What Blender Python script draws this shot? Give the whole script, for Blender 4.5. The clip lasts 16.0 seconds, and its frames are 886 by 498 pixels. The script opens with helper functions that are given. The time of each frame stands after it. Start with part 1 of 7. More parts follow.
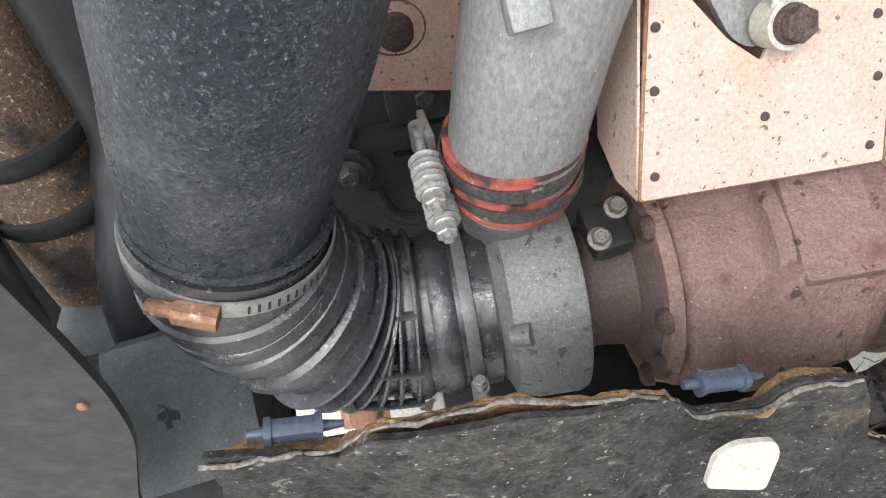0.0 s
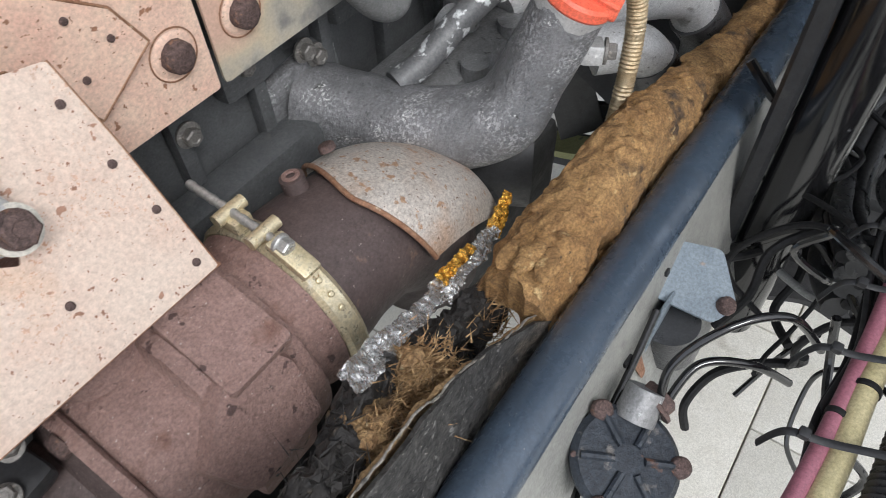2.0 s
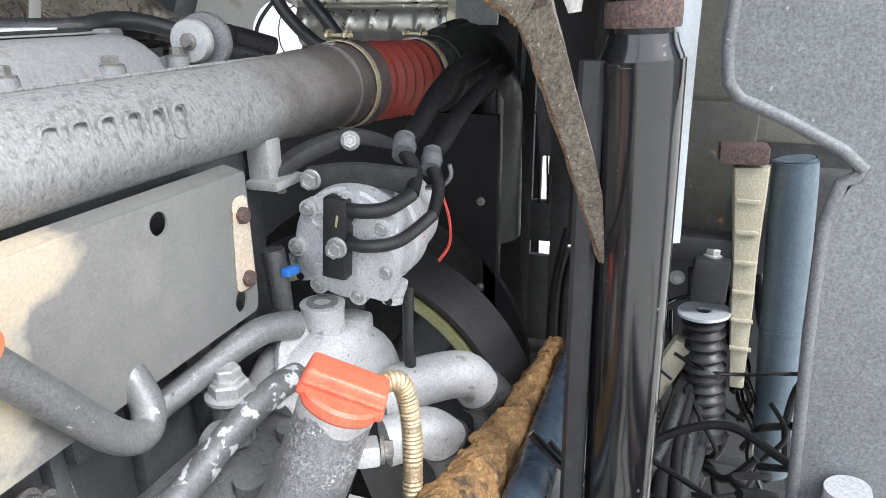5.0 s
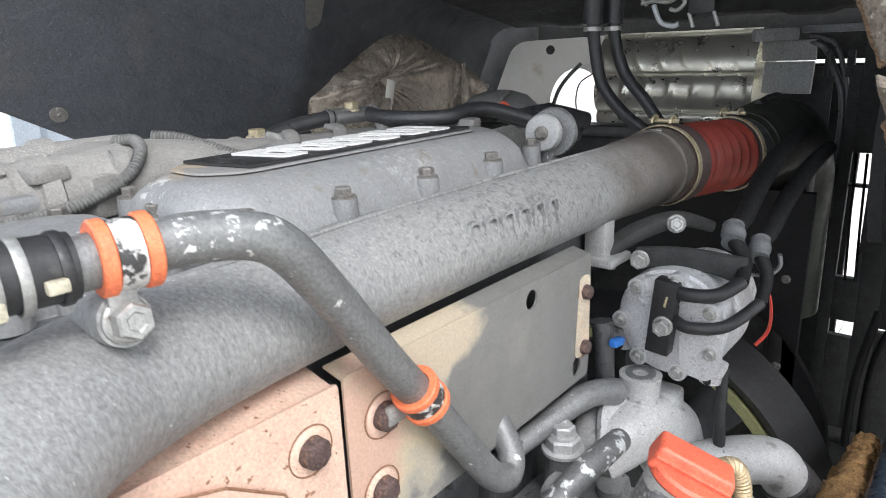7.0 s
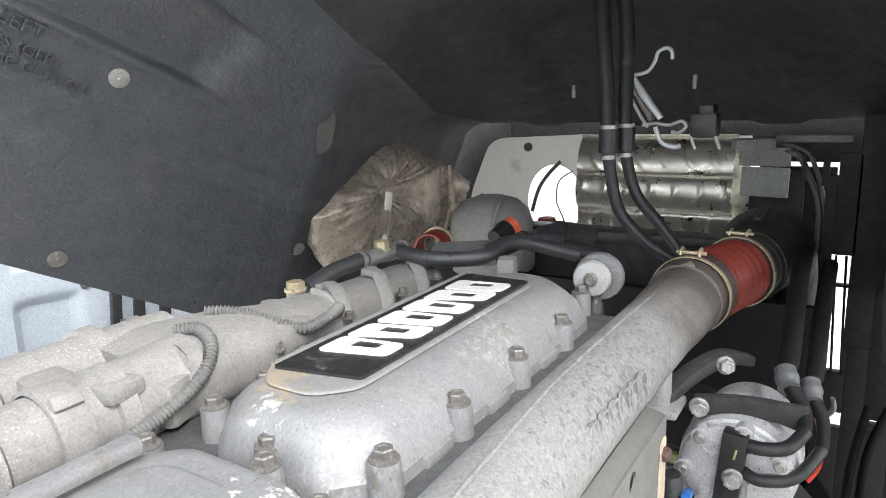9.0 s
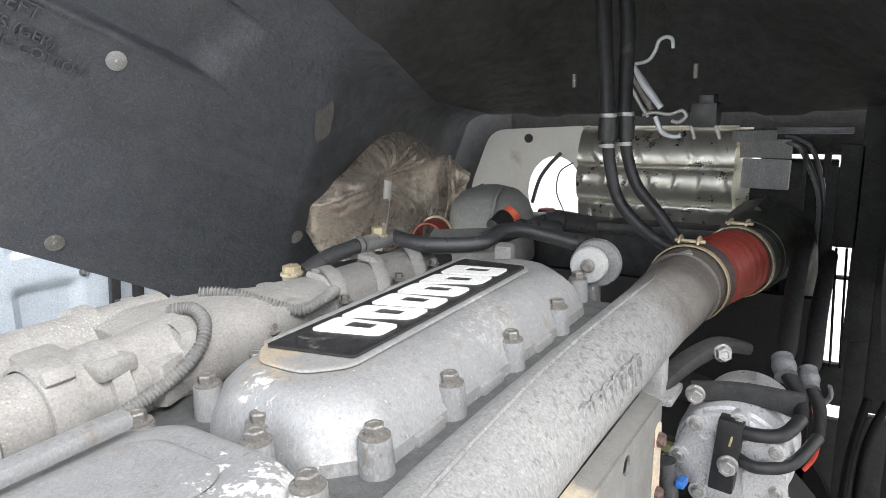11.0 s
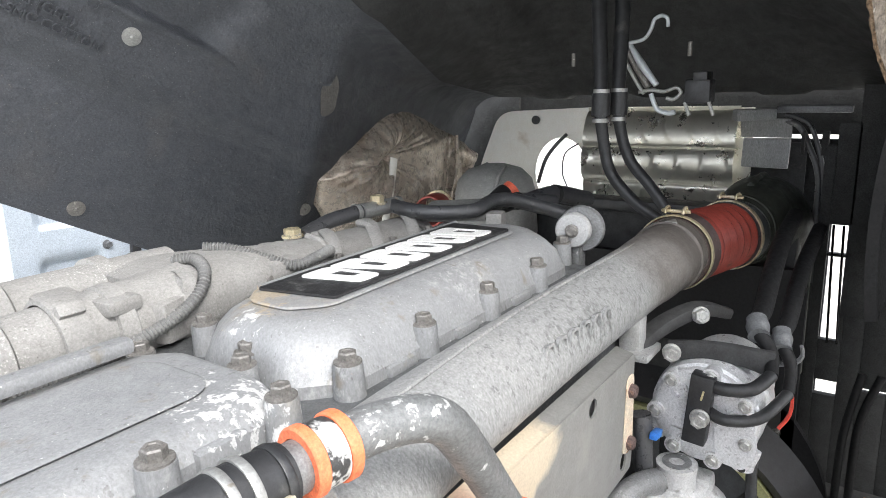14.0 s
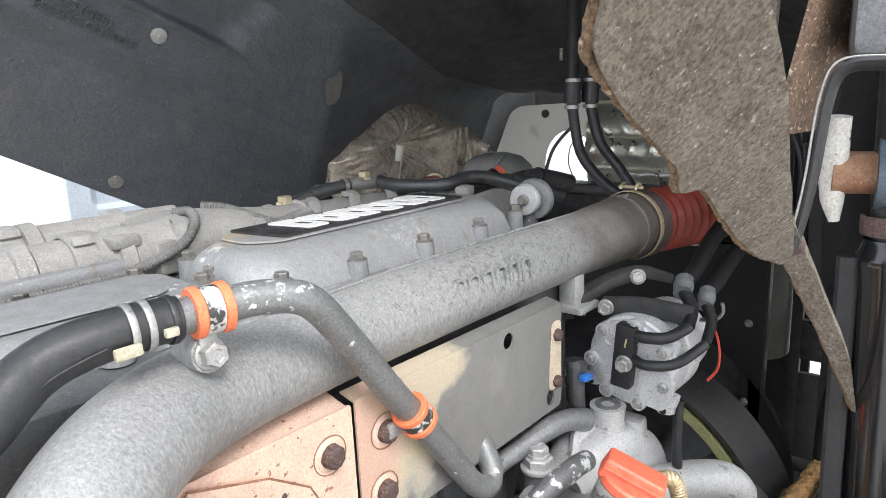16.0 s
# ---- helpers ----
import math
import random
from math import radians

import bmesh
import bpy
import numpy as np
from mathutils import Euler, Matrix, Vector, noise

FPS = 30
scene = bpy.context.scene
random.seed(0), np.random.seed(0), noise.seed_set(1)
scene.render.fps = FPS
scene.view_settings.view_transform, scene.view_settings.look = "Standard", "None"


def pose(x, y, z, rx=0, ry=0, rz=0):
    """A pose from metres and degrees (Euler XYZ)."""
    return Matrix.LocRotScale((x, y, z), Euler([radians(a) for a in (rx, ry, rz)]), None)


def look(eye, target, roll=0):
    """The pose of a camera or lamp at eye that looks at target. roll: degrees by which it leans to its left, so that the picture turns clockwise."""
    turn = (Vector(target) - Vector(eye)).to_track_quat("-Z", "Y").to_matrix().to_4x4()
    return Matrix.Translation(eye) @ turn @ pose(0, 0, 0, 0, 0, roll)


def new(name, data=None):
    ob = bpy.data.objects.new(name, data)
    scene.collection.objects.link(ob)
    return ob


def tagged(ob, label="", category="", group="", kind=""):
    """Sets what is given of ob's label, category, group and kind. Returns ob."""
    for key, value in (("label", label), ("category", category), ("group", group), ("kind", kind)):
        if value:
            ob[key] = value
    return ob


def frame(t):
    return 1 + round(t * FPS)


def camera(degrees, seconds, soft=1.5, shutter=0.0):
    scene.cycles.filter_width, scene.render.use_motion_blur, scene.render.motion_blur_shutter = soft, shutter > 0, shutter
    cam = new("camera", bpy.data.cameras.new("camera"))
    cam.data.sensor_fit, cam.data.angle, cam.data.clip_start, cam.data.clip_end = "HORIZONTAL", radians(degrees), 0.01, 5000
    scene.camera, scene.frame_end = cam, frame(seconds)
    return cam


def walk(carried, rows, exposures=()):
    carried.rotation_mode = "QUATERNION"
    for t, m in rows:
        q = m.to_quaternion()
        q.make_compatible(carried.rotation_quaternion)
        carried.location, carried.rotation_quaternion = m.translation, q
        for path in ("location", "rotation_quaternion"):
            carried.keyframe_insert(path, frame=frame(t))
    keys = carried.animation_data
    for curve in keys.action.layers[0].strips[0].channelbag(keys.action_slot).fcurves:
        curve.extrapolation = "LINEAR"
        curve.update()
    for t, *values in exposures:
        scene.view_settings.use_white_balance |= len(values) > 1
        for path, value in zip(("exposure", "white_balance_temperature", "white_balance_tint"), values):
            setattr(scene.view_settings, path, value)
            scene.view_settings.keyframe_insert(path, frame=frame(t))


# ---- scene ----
cam = camera(67.1, 16.0, soft=0.45, shutter=0.15)
PATH = [
    (0, (0.051, 0.0, 1.56), (0.078, 1.27, 0.015), -8.9),
    (0.5, (0.071, -0.015, 1.571), (0.196, 1.295, 0.064), -9.0),
    (1, (0.132, -0.024, 1.579), (0.499, 1.227, 0.062), -7.8),
    (1.5, (0.182, -0.012, 1.591), (0.818, 0.849, 0.27), -4.7),
    (2, (0.223, -0.014, 1.591), (1.074, 0.63, 0.268), -2.6),
    (2.5, (0.253, -0.042, 1.595), (1.181, 0.569, 0.308), -2.0),
    (3, (0.277, -0.049, 1.586), (1.82, 0.622, 0.505), -1.2),
    (3.2, (0.294, -0.051, 1.6), (1.715, 0.472, 0.827), -0.5),
    (5.3, (0.302, -0.042, 1.586), (1.809, 0.535, 1.052), -1.0),
    (5.5, (0.294, -0.05, 1.586), (1.737, 0.681, 1.064), -1.4),
    (6, (0.264, -0.058, 1.594), (1.546, 0.963, 1.143), -2.0),
    (6.5, (0.213, -0.033, 1.615), (1.477, 1.02, 1.187), -2.2),
    (7, (0.171, 0.033, 1.674), (1.414, 1.087, 1.189), -2.2),
    (7.5, (0.118, 0.157, 1.759), (1.374, 1.185, 1.252), -2.3),
    (8, (0.107, 0.214, 1.802), (1.397, 1.182, 1.267), -2.4),
    (8.5, (0.105, 0.233, 1.826), (1.47, 1.149, 1.392), -2.3),
    (9, (0.107, 0.232, 1.835), (1.495, 1.136, 1.453), -2.4),
    (11.5, (0.113, 0.218, 1.809), (1.738, 1.286, 1.342), -1.9),
    (12, (0.121, 0.207, 1.803), (1.742, 1.277, 1.323), -2.0),
    (12.5, (0.116, 0.2, 1.802), (1.73, 1.277, 1.317), -2.0),
    (13, (0.108, 0.194, 1.797), (1.716, 1.28, 1.311), -1.9),
    (13.5, (0.096, 0.18, 1.792), (1.694, 1.28, 1.305), -1.9),
    (14, (0.083, 0.141, 1.784), (1.427, 1.101, 1.378), -2.1),
    (14.5, (0.076, 0.103, 1.782), (1.404, 1.096, 1.407), -2.2),
    (15, (0.073, 0.07, 1.778), (1.616, 1.268, 1.349), -2.4),
    (15.5, (0.053, -0.06, 1.761), (1.534, 1.214, 1.334), -2.5),
    (16, (0.053, -0.108, 1.742), (1.295, 0.987, 1.359), -2.5),
]
EXPOSURES = [(0, .71, 6400, 10), (.5, .78, 6400, 10), (1.0, .62, 6350, 10), (1.5, .33, 6300, 10), (2.0, .23, 6250, 10), (2.5, .51, 6150, 10), (3.0, .82, 5950, 10), (5.5, 1.25, 6150, 10), (6.0, 1.0, 6180, 10), (6.5, .92, 6200, 10), (7.0, .86, 6270, 10), (7.5, .92, 6350, 10), (8.0, .90, 6400, 10), (8.5, .94, 6450, 10), (9.0, 1.30, 6450, 10), (11.5, 1.26, 6450, 10), (13.0, 1.28, 6430, 10), (14.5, 1.26, 6400, 10), (15.0, 1.28, 6380, 10), (16.0, .98, 6350, 10)]
walk(cam, [(t, look(eye, target, roll)) for t, eye, target, roll in PATH], EXPOSURES)

# ---- world and light: a bright overcast day ----
world = bpy.data.worlds.new("overcast")
scene.world = world
world.use_nodes = True
wn = world.node_tree.nodes
sky = wn.new("ShaderNodeTexSky")
sky.sky_type = "NISHITA"
sky.sun_disc = False
sky.sun_elevation = radians(48)
sky.sun_rotation = radians(200)
sky.air_density, sky.dust_density, sky.ozone_density = 1.0, 6.0, 1.0
cloud = wn.new("ShaderNodeMixRGB")
cloud.inputs[0].default_value = 0.78
cloud.inputs[2].default_value = (9.0, 9.3, 9.8, 1)
world.node_tree.links.new(sky.outputs[0], cloud.inputs[1])
world.node_tree.links.new(cloud.outputs[0], wn["Background"].inputs[0])
wn["Background"].inputs[1].default_value = 0.14
sun = new("sun", bpy.data.lights.new("sun", "SUN"))
sun.data.energy, sun.data.angle, sun.data.color = 1.5, radians(18), (1.0, 0.985, 0.965)
sun.matrix_world = look((-1.2, -2.2, 4.5), (0.3, 0.4, 1.2))


# ---- materials ----
def surf(name, cols, scale=8.0, rough=0.6, metal=0.0, spots=(), bump=0.15, bscale=120.0, stretch=(1, 1, 1), rvar=0.12, spread=0.5, fine=0.5, fgrain=330.0, gamp=0.18, ior=1.5, bloom=(), patch=()):
    """Colours mixed by noise at two scales, spots of dirt or wear with their own shape, fine pale specks painted as
    glints, and fine relief.
    """
    m = bpy.data.materials.new(name)
    m.use_nodes = True
    nt, N, L = m.node_tree, m.node_tree.nodes, m.node_tree.links
    b = N["Principled BSDF"]
    tc = N.new("ShaderNodeTexCoord")
    mp = N.new("ShaderNodeMapping")
    mp.inputs["Scale"].default_value = stretch
    L.new(tc.outputs["Object"], mp.inputs["Vector"])

    def tex(sc, detail=6, ro=0.6):
        n = N.new("ShaderNodeTexNoise")
        n.inputs["Scale"].default_value, n.inputs["Detail"].default_value, n.inputs["Roughness"].default_value = sc, detail, ro
        L.new(mp.outputs[0], n.inputs["Vector"])
        return n.outputs["Fac"]

    def ramp(src, lo, hi):
        r = N.new("ShaderNodeMapRange")
        r.inputs[1].default_value, r.inputs[2].default_value = lo, hi
        L.new(src, r.inputs[0])
        return r.outputs[0]

    def mix(fac, a, c):
        x = N.new("ShaderNodeMixRGB")
        L.new(fac, x.inputs[0])
        for k, v in ((1, a), (2, c)):
            if isinstance(v, tuple):
                x.inputs[k].default_value = (*v, 1)
            else:
                L.new(v, x.inputs[k])
        return x.outputs[0]

    h = spread * 0.3
    big = ramp(tex(scale, 7), 0.5 - h, 0.5 + h)
    small = ramp(tex(scale * 7, 8, 0.7), 0.5 - h, 0.5 + h)
    col = mix(big, cols[0], cols[1])
    if len(cols) > 2:
        half = N.new("ShaderNodeMath")
        half.operation = "MULTIPLY"
        half.inputs[1].default_value = fine
        L.new(small, half.inputs[0])
        col = mix(half.outputs[0], col, cols[2])
    for c, sc, lo, hi in spots:
        col = mix(ramp(tex(sc, 5, 0.55), lo, hi), col, c)
    for c, sc, lo, hi, fsc, flo, fhi in bloom:
        both = N.new("ShaderNodeMath")
        both.operation = "MULTIPLY"
        L.new(ramp(tex(sc, 3, 0.5), lo, hi), both.inputs[0])
        L.new(ramp(tex(fsc, 6, 0.7), flo, fhi), both.inputs[1])
        col = mix(both.outputs[0], col, c)
    for c, at, radius, fsc, lo, *wide in patch:
        d = N.new("ShaderNodeVectorMath")
        d.operation = "DISTANCE"
        d.inputs[1].default_value = at
        L.new(tc.outputs["Object"], d.inputs[0])
        near = N.new("ShaderNodeMapRange")
        near.inputs[1].default_value, near.inputs[2].default_value, near.inputs[3].default_value, near.inputs[4].default_value = 0, radius, .20, -.08
        L.new(d.outputs["Value"], near.inputs[0])
        add = N.new("ShaderNodeMath")
        calm = N.new("ShaderNodeMapRange")
        calm.inputs[3].default_value, calm.inputs[4].default_value = (.40, .60) if wide else (0, 1)
        L.new(tex(fsc, 4 if wide else 7, 0.5 if wide else 0.68), calm.inputs[0])
        L.new(calm.outputs[0], add.inputs[0])
        L.new(near.outputs[0], add.inputs[1])
        col = mix(ramp(add.outputs[0], lo, lo + (wide[0] if wide else .035)), col, c)
    grain = ramp(tex(fgrain, 4, 0.75), 0.34, 0.66)
    g2 = N.new("ShaderNodeMapRange")
    g2.inputs[3].default_value, g2.inputs[4].default_value = 1 - 1.35 * gamp, 1 + 1.35 * gamp
    L.new(grain, g2.inputs[0])
    gm = N.new("ShaderNodeMixRGB")
    gm.blend_type = "MULTIPLY"
    gm.inputs[0].default_value = 1
    L.new(col, gm.inputs[1])
    L.new(g2.outputs[0], gm.inputs[2])
    L.new(gm.outputs[0], b.inputs["Base Color"])
    rr = N.new("ShaderNodeMapRange")
    rr.inputs[3].default_value, rr.inputs[4].default_value = max(0.03, rough - rvar), min(1, rough + rvar)
    L.new(small, rr.inputs[0])
    L.new(rr.outputs[0], b.inputs["Roughness"])
    b.inputs["Metallic"].default_value = metal
    b.inputs["IOR"].default_value = ior
    if bump:
        bp = N.new("ShaderNodeBump")
        bp.inputs["Strength"].default_value, bp.inputs["Distance"].default_value = bump, 0.003
        lump = N.new("ShaderNodeMath")
        lump.operation = "MULTIPLY_ADD"
        lump.inputs[1].default_value = 1.6
        L.new(tex(bscale * .22, 3, 0.5), lump.inputs[0])
        L.new(tex(bscale, 6, 0.7), lump.inputs[2])
        L.new(lump.outputs[0], bp.inputs["Height"])
        L.new(bp.outputs[0], b.inputs["Normal"])
    return m


M_ALU = surf("cast_aluminium_dusty", [(.43, .435, .435), (.50, .50, .49), (.36, .36, .36)], 5, .45, .3, [((.66, .66, .64), 60, .66, .70), ((.24, .24, .24), 160, .66, .70)], .4, 180, gamp=.14)
M_PIPE = surf("charge_pipe_aluminium", [(.280, .283, .281), (.325, .325, .318), (.25, .255, .255)], 5, .55, .25, [((.54, .54, .52), 320, .69, .71), ((.19, .195, .195), 60, .68, .74)], .4, 240, (1, 1, .5), gamp=.20, patch=[((.195, .198, .195), (.86, .46, 1.49), .80, 135, .705), ((.125, .112, .102), (1.32, .49, 1.50), .52, 9, .53, .10)])
M_ALUD = surf("cast_aluminium_oily", [(.215, .22, .225), (.29, .29, .29), (.145, .145, .145)], 7, .38, .35, [((.55, .55, .55), 90, .68, .71), ((.08, .08, .08), 60, .64, .70)], .5, 160)
M_COMP = surf("compressor_alloy", [(.235, .24, .24), (.285, .285, .28), (.195, .195, .195)], 6, .52, .25, [((.12, .12, .12), 75, .63, .65), ((.42, .42, .41), 300, .66, .68)], .4, 240)
M_COVER = surf("valve_cover_alloy", [(.268, .274, .278), (.312, .315, .317), (.222, .227, .232)], 5, .46, .2, [((.19, .19, .19), 130, .65, .69), ((.23, .215, .19), 36, .62, .72), ((.60, .60, .59), 280, .69, .71)], .3, 240, (1, 1, .6), gamp=.12, bloom=[((.44, .44, .435), 8, .55, .70, 120, .50, .60), ((.36, .32, .26), 5, .58, .74, 60, .40, .65)], patch=[((.64, .64, .63), (.42, .590, 1.52), .11, 80, .625), ((.60, .60, .585), (.512, .70, 1.545), .055, 80, .640), ((.40, .34, .26), (.55, .72, 1.56), .09, 40, .62)])
M_MANI = surf("manifold_alloy_sandy", [(.285, .278, .265), (.325, .317, .302), (.245, .24, .228)], 6, .7, .1, [((.27, .245, .20), 9, .68, .80), ((.17, .165, .15), 260, .66, .70)], .45, 260, gamp=.14, bloom=[((.50, .49, .465), 9, .52, .66, 340, .56, .60)])
M_RUSTC = surf("rusty_cast_iron", [(.285, .176, .150), (.355, .232, .202), (.205, .128, .112)], 8, .52, 0, [((.095, .056, .050), 60, .64, .67), ((.17, .085, .062), 16, .60, .70), ((.58, .50, .46), 340, .68, .70)], 1.0, 260, gamp=.20)
M_RUSTD = surf("dark_rusty_pipe", [(.088, .064, .061), (.115, .084, .078), (.060, .044, .043)], 6, .62, .1, [((.15, .10, .08), 40, .63, .7), ((.30, .25, .22), 240, .69, .72)], .35, 220)
M_CREAM = surf("heat_shield_cream", [(.60, .485, .405), (.57, .42, .34), (.65, .565, .485)], 3.5, .46, .1, [((.26, .135, .09), 210, .645, .665), ((.34, .19, .13), 90, .68, .70), ((.56, .39, .28), 12, .60, .76)], .2, 150, fine=.5, gamp=.12, bloom=[((.46, .26, .17), 7, .50, .62, 260, .58, .60)])
M_PINK = surf("heat_shield_pink", [(.70, .48, .38), (.66, .40, .31), (.76, .62, .48)], 4, .5, .1, [((.30, .15, .09), 120, .655, .67), ((.82, .73, .57), 6, .57, .72), ((.24, .12, .07), 240, .68, .70), ((.50, .25, .14), 11, .64, .74)], .14, 120, gamp=.14)
M_PADC = surf("pale_pressed_pad", [(.72, .57, .47), (.76, .64, .54), (.66, .49, .38)], 20, .55, .1, [((.40, .22, .14), 60, .66, .72)], .1, 140)
M_PLATE = surf("heat_shield_grey", [(.225, .225, .215), (.255, .25, .238), (.20, .20, .195)], 4, .55, .3, [((.31, .30, .28), 6, .66, .8)], .12, 160, gamp=.08, patch=[((.46, .43, .36), (.50, .44, 1.34), .34, 14, .57, .015), ((.62, .54, .39), (.49, .44, 1.34), .32, 14, .575, .03), ((.66, .45, .35), (.48, .44, 1.33), .25, 14, .57, .05), ((.58, .50, .38), (.64, .44, 1.43), .20, 14, .58, .03)])
M_PLATEC = surf("heat_shield_edge_cream", [(.66, .60, .48), (.52, .46, .36), (.72, .50, .34)], 9, .6, .1, [((.40, .20, .10), 30, .66, .74)], .15, 140)
M_RUBBER = surf("black_rubber", [(.044, .045, .048), (.062, .063, .067), (.028, .028, .030)], 6, .36, 0, [((.20, .195, .19), 30, .66, .78), ((.26, .26, .25), 340, .71, .73)], .35, 240, ior=1.7)
M_TUBE = surf("black_plastic_gritty", [(.020, .024, .031), (.036, .042, .053), (.012, .014, .017)], 6, .33, 0, [((.11, .115, .125), 520, .58, .62), ((.26, .26, .27), 480, .675, .69), ((.40, .39, .38), 190, .755, .765), ((.075, .078, .082), 9, .60, .74)], .9, 520, gamp=.5)
M_BLACK = surf("black_plastic", [(.020, .020, .022), (.030, .031, .033), (.012, .012, .012)], 8, .45, 0, [((.08, .078, .072), 20, .66, .8)], .2, 150)
M_DULL = surf("dusty_black", [(.034, .035, .036), (.052, .052, .052), (.022, .022, .022)], 5, .75, 0, [((.11, .10, .09), 22, .64, .76)], .35, 160)
M_SIL = surf("red_silicone", [(.40, .095, .070), (.33, .075, .055), (.46, .15, .12)], 10, .45, 0, [((.06, .04, .036), 30, .50, .58), ((.52, .27, .23), 90, .62, .66)], .3, 200)
M_BELL = surf("red_bellows_silicone", [(.27, .043, .030), (.22, .034, .024), (.33, .064, .047)], 8, .5, 0, [((.10, .04, .03), 20, .64, .78)], .2, 180, gamp=.25)
M_ORANGE = surf("orange_rubber", [(.80, .19, .075), (.72, .15, .06), (.84, .25, .13)], 12, .5, 0, [((.28, .10, .06), 40, .69, .75)], .2, 160)
M_CAP = surf("red_filler_cap", [(.78, .14, .075), (.70, .11, .06), (.83, .20, .12)], 9, .45, 0, [], .12, 90)
M_BAND = surf("clamp_steel", [(.38, .38, .37), (.30, .30, .29), (.46, .46, .44)], 12, .42, .6, [((.20, .17, .13), 80, .66, .72)], .15, 200, gamp=.15)
M_BANDG = surf("dull_clamp_steel", [(.17, .175, .18), (.21, .21, .21), (.12, .12, .12)], 14, .55, .3, [((.34, .34, .33), 60, .64, .70)], .15, 200, gamp=.15)
M_ZINC = surf("zinc_bolt", [(.44, .44, .43), (.36, .36, .35), (.52, .52, .50)], 30, .42, .6, [((.24, .21, .17), 90, .62, .72)], .2, 300)
M_BOLT = surf("dusty_cover_bolt", [(.19, .18, .168), (.26, .25, .235), (.12, .112, .10)], 60, .5, .4, [((.42, .39, .35), 90, .62, .68)], .3, 300)
M_STUB = surf("pale_cast_stub", [(.52, .52, .52), (.60, .60, .59), (.42, .42, .42)], 7, .42, .15, [((.30, .29, .28), 30, .62, .70), ((.20, .19, .18), 120, .66, .70)], .4, 200, gamp=.16)
M_AC = surf("compressor_cast_silver", [(.62, .62, .63), (.70, .70, .71), (.52, .52, .53)], 7, .36, .25, [((.22, .215, .21), 22, .62, .72), ((.30, .30, .29), 120, .66, .70)], .35, 220, gamp=.16)
M_YEL = surf("yellow_passivated", [(.58, .50, .32), (.66, .60, .45), (.50, .40, .22)], 14, .35, .5, [((.72, .71, .66), 25, .62, .70), ((.30, .20, .10), 160, .68, .71)], .15, 200)
M_RBOLT = surf("rusted_bolt", [(.105, .070, .064), (.15, .098, .086), (.065, .045, .042)], 60, .7, .15, [((.22, .12, .08), 120, .62, .68)], .8, 300, gamp=.4)
M_RBAND = surf("rusted_clamp", [(.28, .135, .075), (.40, .24, .15), (.17, .085, .055)], 25, .6, .3, [((.6, .47, .34), 60, .64, .70)], .4, 200)
M_TIP = surf("heat_stained_sheet", [(.52, .48, .43), (.45, .40, .35), (.58, .55, .51)], 5, .42, .3, [((.38, .24, .15), 90, .60, .64), ((.44, .28, .18), 7, .56, .74), ((.17, .10, .07), 220, .65, .68)], .3, 160, gamp=.25)
M_FOAM = surf("ochre_foam", [(.285, .155, .056), (.40, .245, .10), (.165, .088, .038)], 9, .95, 0, [((.065, .042, .026), 14, .60, .68), ((.46, .32, .15), 50, .64, .70), ((.09, .055, .03), 160, .66, .70)], 1.0, 150, fine=.8, gamp=.35)
M_FOAML = surf("torn_yellow_foam", [(.34, .21, .095), (.46, .32, .16), (.19, .105, .05)], 14, .95, 0, [((.07, .045, .025), 30, .55, .64), ((.62, .50, .30), 60, .64, .70)], 1.0, 160, fine=.9, gamp=.4)
M_PANEL = surf("charred_fibre_panel", [(.036, .035, .034), (.066, .063, .058), (.018, .017, .016)], 9, .7, 0, [((.19, .15, .11), 7, .58, .70), ((.19, .185, .175), 120, .635, .69), ((.006, .006, .006), 90, .60, .65), ((.34, .32, .29), 420, .66, .69)], 1.0, 170, (.85, 1, 1.2), fine=1.0, gamp=.6)
M_FIBRE = surf("frayed_fibre_edge", [(.20, .185, .165), (.12, .11, .095), (.32, .29, .24)], 30, .9, 0, [((.05, .045, .04), 60, .58, .66)], .9, 160, gamp=.4)
M_BLUE = surf("blue_black_paint", [(.045, .064, .092), (.058, .080, .110), (.032, .044, .062)], 5, .28, 0, [((.15, .15, .155), 16, .66, .78), ((.30, .30, .30), 200, .71, .73)], .10, 120, ior=1.6)
M_GALV = surf("greyish_primer_face", [(.27, .272, .255), (.34, .34, .315), (.20, .20, .188)], 4, .55, .15, [((.12, .115, .11), 12, .67, .75)], .12, 120)
M_VALVE = surf("dirty_dark_valve", [(.020, .027, .038), (.032, .041, .054), (.012, .014, .018)], 14, .5, .1, [((.16, .15, .14), 40, .62, .68), ((.20, .10, .06), 26, .66, .72)], .6, 180, gamp=.3)
M_BRACKET = surf("blue_grey_bracket", [(.20, .245, .285), (.25, .295, .33), (.15, .18, .21)], 9, .5, .2, [((.36, .24, .16), 22, .68, .76)], .12, 140)
M_CAB = surf("cab_underside_mat", [(.047, .051, .060), (.062, .067, .078), (.035, .038, .046)], 3, .52, 0, [((.12, .115, .11), 150, .68, .70), ((.075, .072, .072), 4, .58, .74), ((.28, .28, .28), 420, .70, .715)], .8, 150, gamp=.26, ior=1.6)
# Darker copy of the cab mat: shade is put into its colour.
M_CABSHADE = surf("cab_mat_shaded", [(.030, .031, .031), (.040, .041, .041), (.022, .022, .022)], 4, .75, 0, [((.06, .06, .055), 60, .70, .76)], .6, 180, gamp=.3, ior=1.4)
